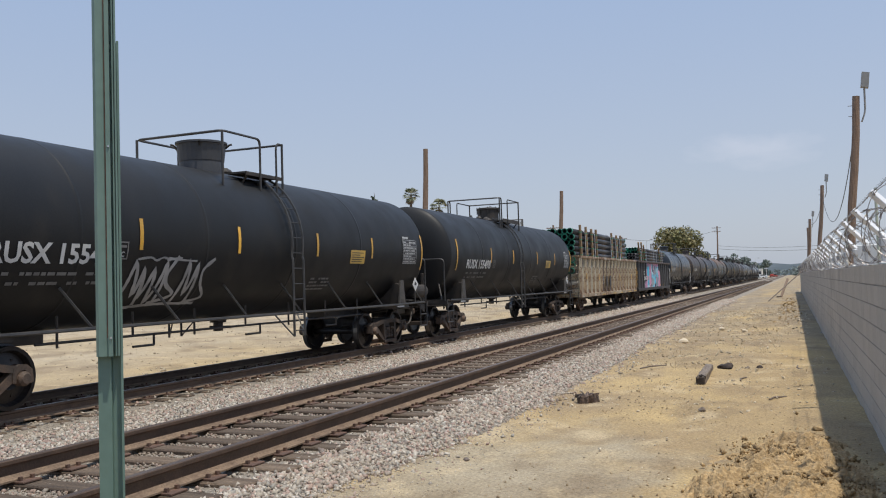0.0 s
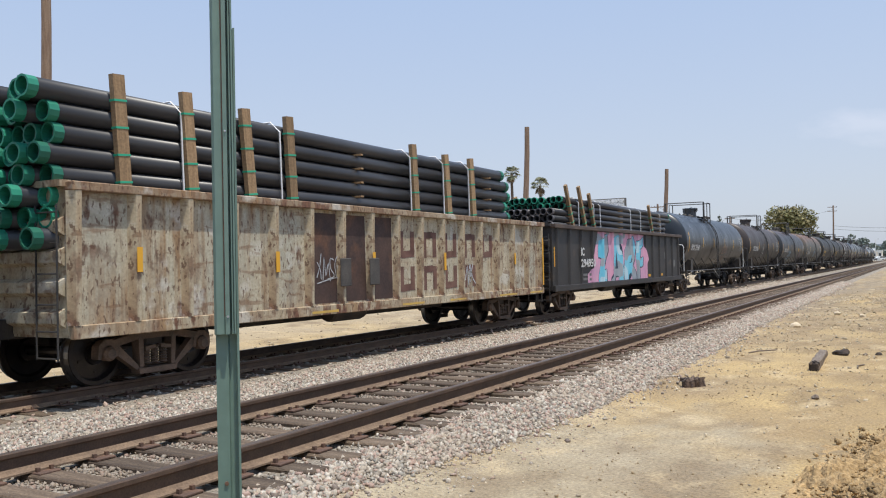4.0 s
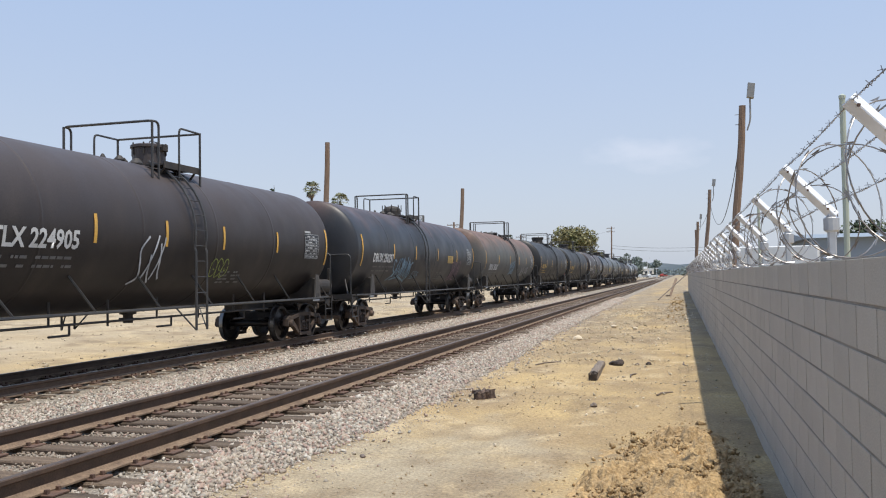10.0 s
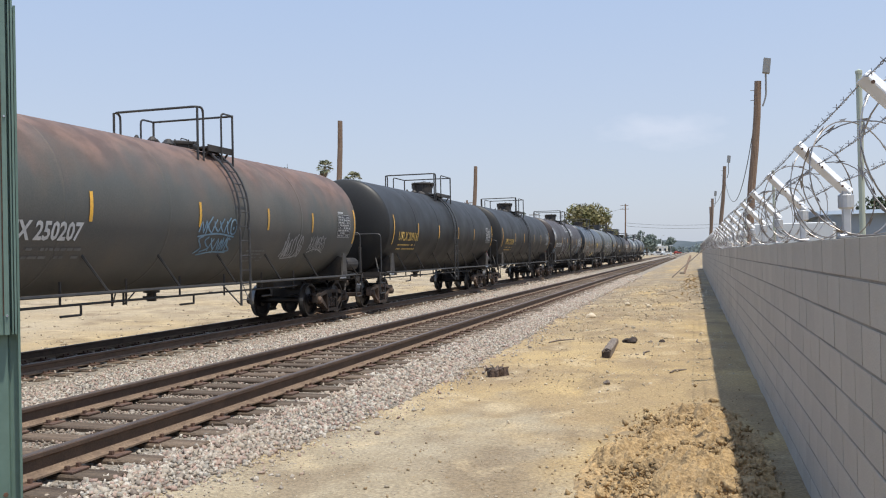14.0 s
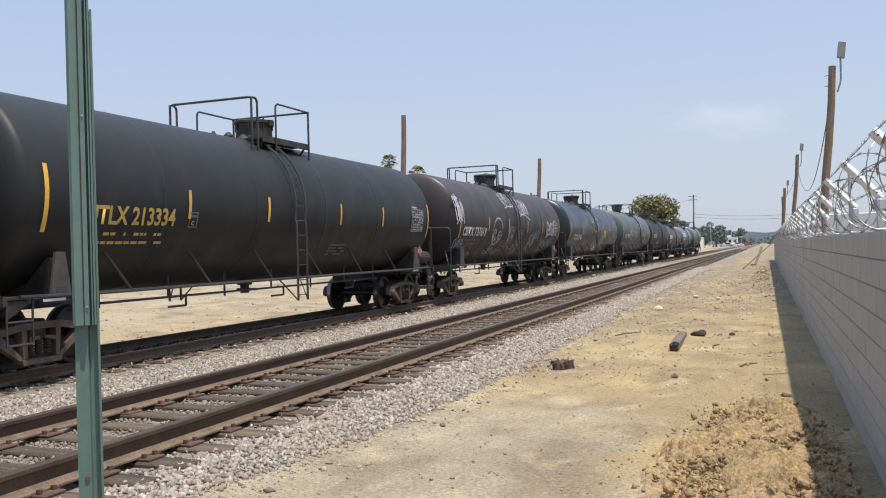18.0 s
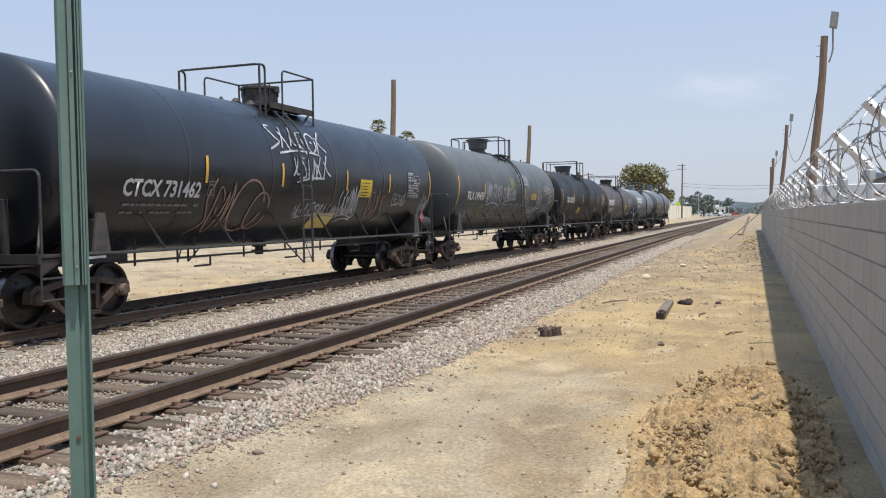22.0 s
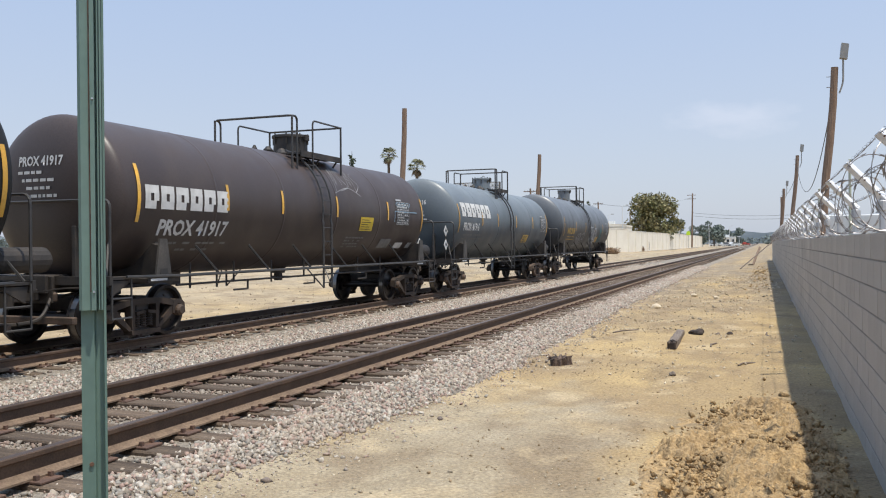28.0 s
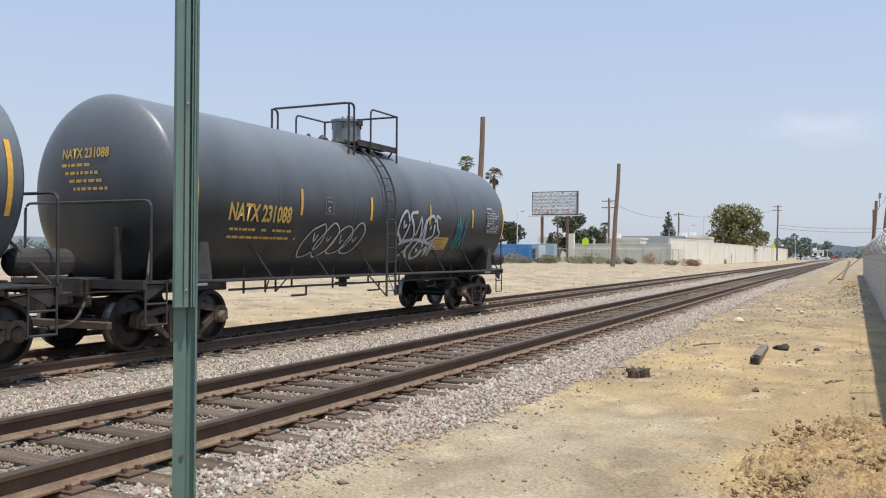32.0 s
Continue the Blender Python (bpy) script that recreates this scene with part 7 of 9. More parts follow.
def rib_patches(ys, z0, z1, name, parent, material, width=0.12):
    """Paint that carries on over the faces of the ribs."""
    verts, faces = [], []
    for y in ys:
        b = len(verts)
        x = GX + 0.012 + 0.135
        verts += [(x, y - width / 2, z0), (x, y + width / 2, z0), (x, y + width / 2, z1), (x, y - width / 2, z1)]
        faces.append((b, b + 1, b + 2, b + 3))
    return part(name, quick_mesh(name, verts, faces), material, parent)


def pipe_load(u, dia, rows, layers, y0, y1, base, ring, label, stakes, lean, straps, ring2=None, stagger=0.25, seed=3, wide=0.2, extra=0.22):
    """A stack of long pipes with end protectors, held by timber stakes and straps."""
    rng = random.Random(seed)
    load = thing("pipe_load", (FC, u, ZF), label, "pipe stack", "pipe loads")
    r = dia / 2
    bm = bmesh.new()
    lathe(bm, [(0, y0 + 0.5), (r * 0.86, y0 + 0.5), (r * 0.86, y0), (r, y0), (r, y1), (r * 0.86, y1), (r * 0.86, y1 - 0.5), (0, y1 - 0.5)], 12, "y")
    pipe = mesh_of(bm, "pipe", True)
    pipe.materials.append(M_PIPE)
    bm = lathe(bmesh.new(), [(r * 0.84, 0), (r * 1.05, 0), (r * 1.05, 0.15), (r * 0.84, 0.15), (r * 0.84, 0)], 12, "y")
    bmesh.ops.delete(bm, geom=[q for q in bm.faces if len(q.verts) > 4], context="FACES_ONLY")
    ringm = mesh_of(bm, "thread_protector")
    ringm.materials.append(ring)
    ringm2 = ringm
    if ring2:
        ringm2 = ringm.copy()
        ringm2.materials[0] = ring2
    pitch = min(dia * 1.02, 2.6 / rows)
    for k in range(layers):
        for j in range(rows):
            x = (j - (rows - 1) / 2) * pitch
            m = pose(x, rng.uniform(-stagger, stagger) + (0.85 if ring2 and k >= layers - 2 else 0.0), base + r + k * dia)
            p = shared("pipe", pipe, load, m)
            for ye in (y0 - 0.03, y1 - 0.12):
                shared("thread_protector", ringm2 if ring2 and k < layers - 2 else ringm, p, pose(0, ye, 0))
    top = base + layers * dia
    for k in range(1, layers):
        for y in (y0 + 1.2, (y0 + y1) / 2, y1 - 1.2):
            z = base + k * dia
            part("dunnage_board", boxed((-1.35, y - 0.045, z - 0.03), (1.38, y + 0.045, z + 0.004)), M_STAKE, load)
    for y in stakes:
        for s in (-1, 1):
            bm = boxed((-0.045, -wide / 2, 0), (0.045, wide / 2, top - base + extra + rng.uniform(-0.1, 0.12)))
            st = part("stake", bm, M_STAKE, load)
            st.matrix_basis = pose(s * 1.36, y, base - 0.1, rng.uniform(-1, 1) + lean, 0, 0)
            for k in range(4):
                z = (top - base) * (0.46 + 0.17 * k)
                shared_strap = part("band", boxed((-0.052, -wide / 2 - 0.01, z), (0.052, wide / 2 + 0.01, z + 0.03)), M_GREENSTRAP, st)
    for y in straps:
        line = [(1.33, y + 0.1, base + 0.02), (1.34, y + 0.02, top - 0.15), (1.15, y, top + 0.03), (-1.15, y, top + 0.03), (-1.34, y + 0.02, top - 0.15), (-1.33, y + 0.1, base)]
        part("strap", bar(line, 0.017, 4), M_STRAP, load)
    return load


RIBS_A = [-7.89 + 0.98 * k for k in range(17)]
RIBS_B = [-GH + 0.35 + k * (2 * GH - 0.7) / 14 for k in range(15)]


def inside(poly, y, z):
    """Which of the points lie within the outline."""
    hit = np.zeros(y.shape, bool)
    for (y0, z0), (y1, z1) in zip(poly, poly[1:] + poly[:1]):
        if z0 != z1:
            hit ^= ((z0 > z) != (z1 > z)) & (y < (y1 - y0) * (z - z0) / (z1 - z0) + y0)
    return hit


def mural(car, deep):
    """A sprayed mural that follows the sheet and its ribs: pink ground, slabs of cyan and grey with dark edges."""
    ground = [(-4.81, 0.7), (-4.8, 1.23), (-4.36, 1.38), (-4.32, 1.67), (-4.04, 1.91), (-3.84, 2.37), (-3.66, 2.8), (1.95, 2.8), (2.04, 2.3), (2.13, 2.04), (2.52, 1.94), (2.7, 1.65), (2.39, 1.39), (2.16, 1.07), (2.31, 0.7)]
    slabs = [
        [(-3.64, 2.38), (-2.65, 2.57), (-2.64, 2.01), (-3.13, 1.29), (-2.81, 1.33), (-2.72, 0.98), (-2.97, 0.69), (-3.74, 0.7), (-3.66, 1.17), (-3.32, 1.8), (-3.65, 1.8)],
        [(-2.28, 0.78), (-2.17, 1.71), (-1.84, 2.54), (-1.35, 2.56), (-1.08, 1.8), (-0.68, 1.25), (-0.86, 0.75), (-1.3, 0.73), (-1.47, 1.11), (-1.82, 1.12), (-2.0, 0.76)],
        [(-0.68, 0.78), (-0.64, 2.03), (-0.22, 2.46), (0.53, 2.54), (0.85, 2.16), (0.72, 1.67), (0.38, 1.44), (0.82, 1.19), (0.91, 0.8), (0.35, 0.78), (-0.06, 1.22), (-0.18, 0.77)],
        [(0.96, 0.77), (0.91, 2.4), (1.92, 2.56), (1.9, 2.23), (1.47, 2.17), (1.46, 1.79), (1.83, 1.79), (1.82, 1.47), (1.39, 1.42), (1.41, 0.77)]]
    holes = [[(-1.81, 1.39), (-1.62, 2.02), (-1.44, 1.38)], [(-0.15, 1.59), (0.12, 1.94), (0.39, 1.68)]]
    step = 0.012
    ny, nz = int(7.5 / step), int(1.74 / step)
    yy, zz = np.meshgrid(-4.8 + (np.arange(ny) + 0.5) * step, 0.93 + (np.arange(nz) + 0.5) * step)
    y = yy + 0.035 * np.sin(2.9 * yy + 3.1 * zz) + 0.02 * np.sin(7.3 * zz + 1.7 * yy)
    z = zz + 0.035 * np.sin(3.7 * yy + 1.1 * zz) + 0.015 * np.sin(9.1 * yy)
    field = np.sin(2.3 * yy + 1.9 * zz + 0.6) + 0.8 * np.sin(3.9 * zz - 2.7 * yy + 2.0) + 0.5 * np.sin(6.1 * yy + 4.3 * zz)
    cut = inside(holes[0], y, z) | inside(holes[1], y, z)
    body, edge = np.zeros(y.shape, bool), np.zeros(y.shape, bool)
    for s in slabs:
        body |= inside(s, y, z) & ~cut
        for a, b in ((-0.07, 0), (0.03, 0), (0, 0.05), (0, -0.03), (-0.06, 0.04)):
            edge |= inside(s, y + a, z + b)
    pick = np.where(edge, 3, 0)
    pick[(z > 2.25) & (y < 0.5) & (field > 0.2)] = 2
    pick[body] = np.where(field > 1.25, 4, np.where(field > -0.25, 1, 2))[body]
    pick[~inside(ground, y, z)] = -1
    gy = -4.8 + np.arange(ny + 1) * step
    near = np.min(np.abs(gy[:, None] - np.array(RIBS_B)[None]), axis=1)
    gx = GX + 0.017 + deep * np.clip((0.11 - near) / 0.05, 0, 1)
    verts = [(x, y, 0.93 + j * step) for j in range(nz + 1) for x, y in zip(gx.tolist(), gy.tolist())]
    rows, cols = np.nonzero(pick >= 0)
    b = rows * (ny + 1) + cols
    faces = np.stack([b, b + 1, b + ny + 2, b + ny + 1], 1).tolist()
    me = quick_mesh("mural", verts, faces)
    for q in (M_PINK, M_CYAN, M_GREYFILL, M_NAVY, M_PALECYAN):
        me.materials.append(q)
    me.polygons.foreach_set("material_index", pick[rows, cols])
    part("mural", me, None, car, "sprayed mural in pink, cyan and grey")


def build_gondolas():
    a = gondola(GONDOLAS[2][0], M_RUSTCREAM, M_RUSTRIB, M_RUSTCHORD, "heavily rusted cream gondola car with ribbed sides", RIBS_A, 0.13, GONDOLAS[2][0] - joint(1), joint(2) - GONDOLAS[2][0])
    b = gondola(GONDOLAS[3][0], M_GONBLACK, M_GONBLACK, M_GONRIM, "black gondola car with a large pink and blue mural", RIBS_B, 0.07, GONDOLAS[3][0] - joint(2), joint(3) - GONDOLAS[3][0])
    la = pipe_load(GONDOLAS[2][0], 0.28, 9, 8, -8.2, 6.0, 1.92, M_GREENRING, "stack of long black pipes with green end caps in a gondola", (-6.9, -5.6, -4.25, -3.2, 1.1, 2.65, 3.92), 5.0, (-5.9, -3.6, 0.8, 2.3, 3.6), stagger=0.22)
    lb = pipe_load(GONDOLAS[3][0], 0.21, 12, 8, -7.3, 6.2, 2.07, M_GREENRING, "stack of thin black pipes tied with white straps in a gondola", (-5.45, -4.25, -3.35, 4.1), 26.0, (-5.26, -3.73, -3.06, 0.63, 2.01, 3.49, 5.01), M_PINKRING, 0.15, 4, 0.14, 0.60)
    for ob, k in ((a, 2), (b, 3), (la, 2), (lb, 3)):
        TRAIN.append((ob, GONDOLAS[k][0]))
    # dark primer panels and worn company lettering of the cream car, as plain blocks
    for y0, y1 in ((RIBS_A[5] + 0.11, RIBS_A[6] - 0.11), (RIBS_A[6] + 0.11, RIBS_A[7] - 0.11), (RIBS_A[7] + 0.11, RIBS_A[8] - 0.11)):
        patches([[(y0, 0.95), (y1, 0.95), (y1 - 0.02, 2.62), (y0 + 0.03, 2.62)]], "primer_panel", a, M_PRIMER, 0.0, "dark maroon primer panel")
    for k, low in ((8, 1), (9, 1), (10, 1), (11, 1), (12, 0)):
        y = RIBS_A[k] + 0.17
        rows = ((1.78, 2.36),) + (((1.06, 1.60),) if low else ())
        for z0, z1 in rows:
            w, t = 0.62, 0.17
            patches([[(y, z0), (y + t, z0), (y + t, z1), (y, z1)]], "letter_block", a, M_BROWNLETTER, 0.004)
            patches([[(y + w - t, z0 + 0.02), (y + w, z0 + 0.02), (y + w, z1), (y + w - t, z1)]], "letter_block", a, M_BROWNLETTER, 0.004)
            zz = z1 - 0.15 if k % 2 else z0
            patches([[(y + t, zz), (y + w - t, zz + 0.02), (y + w - t, zz + 0.17), (y + t, zz + 0.15)]], "letter_block", a, M_BROWNLETTER, 0.004)
    for k, (z0, z1) in ((1, (1.6, 1.95)), (4, (1.55, 1.9)), (7, (1.6, 1.9)), (10, (1.5, 1.9)), (14, (1.6, 1.9))):
        rib_patches([RIBS_A[k]], z0, z1, "reflector_strip", a, M_AMBER, 0.10)
    rib_patches([RIBS_A[16]], 0.98, 2.35, "reflector_strip", a, M_AMBER, 0.085)
    for y0, y1 in ((0.1, 1.0), (2.2, 3.0), (4.9, 6.0), (6.9, 7.8), (-3.0, -2.2)):
        part("sill_stripe", boxed((GX + 0.100, y0, 0.775), (GX + 0.103, y1, 0.82)), M_OCHRE, a)
    for y in (RIBS_A[6] - 0.02, RIBS_A[7] - 0.02):
        part("placard_board", boxed((GX + 0.15, y - 0.17, 1.25), (GX + 0.175, y + 0.17, 1.78), 0.01), M_PAD, a, "grey placard board")
    ribbon(tag_lines(41, 0.75, 0.4, 4), 0.022, "graffiti", a, M_SPRAY, (-2.78, 1.4), "thin white tag", put=lambda z, y, o: on_side(z, y, 0.008), seed=2)
    ribbon(tag_lines(43, 0.5, 0.5, 2), 0.03, "graffiti", a, M_SPRAY, (3.1, 1.15), "thin white tag", put=lambda z, y, o: on_side(z, y, 0.008), seed=2)
    mural(b, 0.07)
    lettering(b, "IC", -5.62, 1.84, 0.36, M_WHITE, on="flat", flat_x=GX + 0.09)
    lettering(b, "294950", -5.62, 1.47, 0.36, M_WHITE, on="flat", flat_x=GX + 0.09, width=1.45)
    for y0, y1, z0, z1 in ((-5.4, -4.85, 1.16, 1.24), (-5.4, -4.85, 1.02, 1.10), (-4.65, -4.3, 1.16, 1.24), (-4.65, -4.3, 1.0, 1.08), (5.2, 5.3, 1.7, 2.0), (5.45, 5.55, 1.7, 2.0), (6.7, 7.05, 1.35, 1.65)):
        patches([[(y0, z0), (y1, z0), (y1, z1), (y0, z1)]], "stencil", b, M_FADED, 0.008)
    for y0, y1, z0, z1 in ((2.6, 2.95, 0.98, 1.08), (4.6, 4.85, 0.98, 1.08), (7.72, 7.80, 1.1, 1.75), (-7.82, -7.74, 1.5, 2.1)):
        patches([[(y0, z0), (y1, z0), (y1, z1), (y0, z1)]], "reflector_strip", b, M_AMBER, 0.004)


build_gondolas()


# ---------------------------------------------------------------- poles
M_LAMP = mat("grey_lamp_housing", (0.30, 0.30, 0.29), 0.5, var=(0.24, 0.24, 0.23), scale=6)
M_CABLE = mat("black_cable", (0.03, 0.03, 0.03), 0.6)
M_PALEPIPE = mat("pale_green_pipe", (0.46, 0.50, 0.40), 0.5, var=(0.40, 0.44, 0.36), scale=4)


def wood_pole(base, top, r0, r1, label, lamp=0.0, arms=0, category="utility pole"):
    root = thing("utility_pole", base, label, category, "timber poles")
    d = Vector(top) - Vector(base)
    pts = [d * (k / 6) + Vector((0.03 * math.sin(k * 1.7), 0, 0)) for k in range(7)]
    part("pole", bar(pts, [r0 + (r1 - r0) * k / 6 for k in range(7)], 10), M_WOODPOLE, root)
    if lamp:
        part("lamp_bracket", bar(rounded([d + Vector((r1, 0, -1.0)), d + Vector((r1 + 0.14, 0, -0.6)), d + Vector((r1 + 0.14, 0, 0.35))], 0.2), 0.035), M_LAMP, root)
        bm = prism(bmesh.new(), [(-0.14, 0.0), (0.12, -0.06), (0.18, 0.50), (-0.08, 0.56)], -0.16, 0.16)
        lm = part("lamp_head", bm, M_LAMP, root, "grey floodlight head")
        lm.location = d + Vector((r1 + 0.16, 0, 0.33))
        for k in range(2):
            part("step_bolt", bar([d + Vector((-r1 - 0.18, 0, -0.35 - 0.4 * k)), d + Vector((-r1 + 0.05, 0, -0.35 - 0.4 * k))], 0.015, 5), M_LAMP, root)
    for k in range(arms):
        z = d.z - 0.5 - 1.1 * k
        part("crossarm", boxed((-1.2, -0.06, z - 0.07), (1.2, 0.06, z + 0.07)), M_WOODPOLE, root)
        for x in (-1.1, -0.5, 0.5, 1.1):
            part("insulator", lathe(bmesh.new(), [(0.03, z + 0.07), (0.06, z + 0.12), (0.05, z + 0.2), (0, z + 0.22)], 8, "z", (x, 0, 0)), M_LAMP, root)
    return root


wood_pole((6.5, 36, -0.4), (7.15, 36, 8.0), 0.17, 0.135, "tall weathered timber pole with a floodlight behind the wall", 1)
wood_pole((6.45, 75, -0.4), (7.18, 75, 8.37), 0.19, 0.14, "leaning timber pole with a floodlight behind the wall", 1)
wood_pole((6.3, 104, -0.4), (6.75, 104, 7.4), 0.19, 0.15, "timber pole with a floodlight behind the wall", 1)
wood_pole((6.45, 110, -0.4), (6.6, 110, 6.75), 0.15, 0.12, "thin dark timber pole behind the wall")
wood_pole((-22.4, 62, 0), (-21.88, 62, 12.15), 0.26, 0.19, "tall bare timber pole beyond the tracks")
wood_pole((-25.7, 22.2, 0), (-25.5, 22.2, 13.5), 0.23, 0.18, "tall dark timber pole beyond the tracks")
wood_pole((-20.0, 95, 0), (-19.3, 95, 11.6), 0.27, 0.20, "bare leaning timber pole beyond the tracks")
wood_pole((-15.2, 260, 0), (-14.93, 260, 15.9), 0.26, 0.18, "tall utility pole with crossarms beyond the tracks", arms=2)
wood_pole((-32.3, 140, 0), (-32.3, 140, 10.8), 0.2, 0.15, "utility pole with crossarms beyond a fence", arms=2)
wood_pole((-33.6, 210, 0), (-33.6, 210, 11.7), 0.22, 0.16, "utility pole with crossarms above roofs", arms=1)
wood_pole((-30.2, 240, 0), (-30.2, 240, 10.0), 0.2, 0.15, "plain utility pole above roofs")
wood_pole((-44.5, 150, 0), (-44.5, 150, 8.0), 0.18, 0.14, "utility pole behind a billboard", arms=1)


def cable(name, a, b, sag, label, r=0.018, n=24):
    a, b = Vector(a), Vector(b)
    pts = [a.lerp(b, k / n) - Vector((0, 0, sag * 4 * (k / n) * (1 - k / n))) for k in range(n + 1)]
    ob = new(name, mesh_of(bar(pts, r, 4), name))
    ob.data.materials.append(M_CABLE)
    tagged(ob, label, "cable", "overhead cables")


cable("overhead_cable", (6.95, 36, 6.3), (7.1, 75, 7.6), 2.6, "slack black cable hung between timber poles")
cable("overhead_cable", (7.2, 75, 7.4), (6.7, 104, 6.9), 0.8, "black cable hung between timber poles")
for z in (10.2, 9.3):
    cable("overhead_cable", (-15.0, 260, z), (25, 230, z - 1.0), 1.2, "thin cable that crosses above the tracks", 0.035)
cable("overhead_cable", (-33.6, 210, 11.2), (-15.0, 260, 14.8), 1.5, "thin cable between utility poles", 0.03)
cable("overhead_cable", (-32.3, 140, 10.3), (-33.6, 210, 11.2), 1.5, "thin cable between utility poles", 0.025)
for x, y, h in ((6.2, 9.7, 3.12), (6.3, 20.6, 3.1), (6.3, 31.5, 3.1)):
    st = thing("pipe_post", (x, y, -0.4), "pale green steel pipe post behind the wall", "pipe post", "pipe posts behind the wall")
    part("pipe", bar([(0, 0, 0), (0, 0, h + 0.4)], 0.03, 10), M_PALEPIPE, st)
    part("cap", lathe(bmesh.new(), [(0.034, h + 0.38), (0.034, h + 0.41), (0.0, h + 0.43)], 10, "z"), M_PALEPIPE, st)


# ---------------------------------------------------------------- trees and shrubs
M_BARK = mat("grey_brown_bark", (0.16, 0.12, 0.09), 0.95, var=(0.10, 0.075, 0.055), scale=3, stretch=(3, 3, 0.5), bump=0.6, gscale=12)
M_LEAF = mat("tree_leaves", (0.145, 0.155, 0.060), 0.7, var=(0.24, 0.195, 0.085), scale=0.5, island=0.45)
M_LEAF_DARK = mat("dark_tree_leaves", (0.050, 0.070, 0.034), 0.7, var=(0.070, 0.085, 0.04), scale=0.6, island=0.4)
# far leaves: distance haze is mixed into this paler, bluer green
M_LEAF_FAR = mat("hazed_tree_leaves", (0.13, 0.165, 0.14), 0.8, var=(0.17, 0.20, 0.165), scale=0.3, island=0.3)
M_PALM = mat("palm_fronds", (0.12, 0.135, 0.07), 0.7, var=(0.19, 0.175, 0.10), scale=1.0, island=0.35)
M_PALMDEAD = mat("dry_palm_skirt", (0.26, 0.20, 0.13), 0.9, var=(0.20, 0.15, 0.10), scale=1.5, island=0.3)
M_SCRUB = mat("dry_green_scrub", (0.22, 0.22, 0.13), 0.9, var=(0.28, 0.25, 0.15), scale=0.8, island=0.4)
M_TUMBLE = mat("dry_brown_tumbleweed", (0.36, 0.235, 0.13), 0.9, var=(0.30, 0.20, 0.12), scale=0.8, island=0.4)


def leaf_cloud(blobs, count, size, seed, flat=0.5):
    """Small folded leaf sprays scattered through uneven clumps, thinning to their edges."""
    rng = np.random.default_rng(seed)
    b = np.array(blobs)
    pick = rng.choice(len(b), count, p=b[:, 3] ** 2 / (b[:, 3] ** 2).sum())
    v = rng.normal(size=(count, 3))
    v /= np.linalg.norm(v, axis=1, keepdims=True)
    r = b[pick, 3] * (0.55 + 0.5 * rng.random(count) ** 0.6)
    c = b[pick, :3] + v * r[:, None] * np.array([1, 1, 0.85])
    s = size * rng.uniform(0.5, 1.4, count)
    t = rng.normal(size=(count, 3))
    t /= np.linalg.norm(t, axis=1, keepdims=True)
    u = np.cross(t, v + 0.3 * rng.normal(size=(count, 3)))
    u /= np.linalg.norm(u, axis=1, keepdims=True) + 1e-9
    p = np.stack([c - t * s[:, None], c + u * s[:, None] * flat, c + t * s[:, None], c - u * s[:, None] * flat + 0.3 * v * s[:, None]], 1)
    f = np.arange(4 * count).reshape(-1, 4)
    me = bpy.data.meshes.new("crown")
    me.vertices.add(4 * count)
    me.vertices.foreach_set("co", p.reshape(-1))
    me.loops.add(4 * count)
    me.loops.foreach_set("vertex_index", f.reshape(-1))
    me.polygons.add(count)
    me.polygons.foreach_set("loop_start", np.arange(0, 4 * count, 4))
    me.polygons.foreach_set("loop_total", np.full(count, 4))
    me.update(calc_edges=True)
    return me


def tree(at, height, spread, low, material, label, seed, count=2600, size=0.28, clumps=16, name="tree"):
    rng = random.Random(seed)
    root = thing(name, at, label, "tree", "trees beyond the tracks")
    th = low + (height - low) * 0.35
    part("trunk", bar([(0, 0, 0), (0.15 * rng.uniform(-1, 1), 0, th * 0.5), (0.2 * rng.uniform(-1, 1), 0.1, th)], [height * 0.035, height * 0.027, height * 0.018], 8), M_BARK, root)
    blobs = []
    for k in range(clumps):
        a, q = rng.uniform(0, 6.28), rng.random() ** 0.5
        z = low + (height - low) * (0.16 + 0.72 * rng.random())
        wide = math.sin(math.pi * min(0.95, max(0.12, 0.12 + 0.75 * (z - low) / (height - low)))) ** 0.7
        rad = spread * rng.uniform(0.24, 0.42)
        blobs.append((q * math.cos(a) * (spread - rad * 0.6) * wide, q * math.sin(a) * (spread - rad * 0.6) * wide, min(z, height - rad * 0.8), rad))
    for b in blobs[:6]:
        part("limb", bar([(0, 0, th * 0.75), (b[0] * 0.5, b[1] * 0.5, (th + b[2]) / 2), (b[0] * 0.9, b[1] * 0.9, b[2])], [height * 0.014, height * 0.010, height * 0.004], 5), M_BARK, root)
    part("crown", leaf_cloud(blobs, count, size, seed), material, root)
    return root


tree((-20.5, 215, 0), 13.8, 7.0, 1.3, M_LEAF, "broad leafy tree with a browning green crown", 3, 8500, 0.36, 44)
tree((-45.5, 160, 0), 9.3, 4.3, 1.8, M_LEAF_DARK, "dark spreading tree beside a billboard", 5, 3600, 0.28, 18)
tree((-39.5, 158, 0), 6.8, 2.6, 1.2, M_LEAF_DARK, "dark bushy tree behind a fence", 6, 2000, 0.26, 10)
tree((-54.0, 150, 0), 7.5, 3.6, 1.0, M_LEAF_DARK, "green tree behind a container", 15, 2200, 0.28, 12)
tree((-19.0, 236, 0), 8.6, 4.0, 1.0, M_LEAF_DARK, "low dark tree behind a wall", 16, 2600, 0.32, 14)
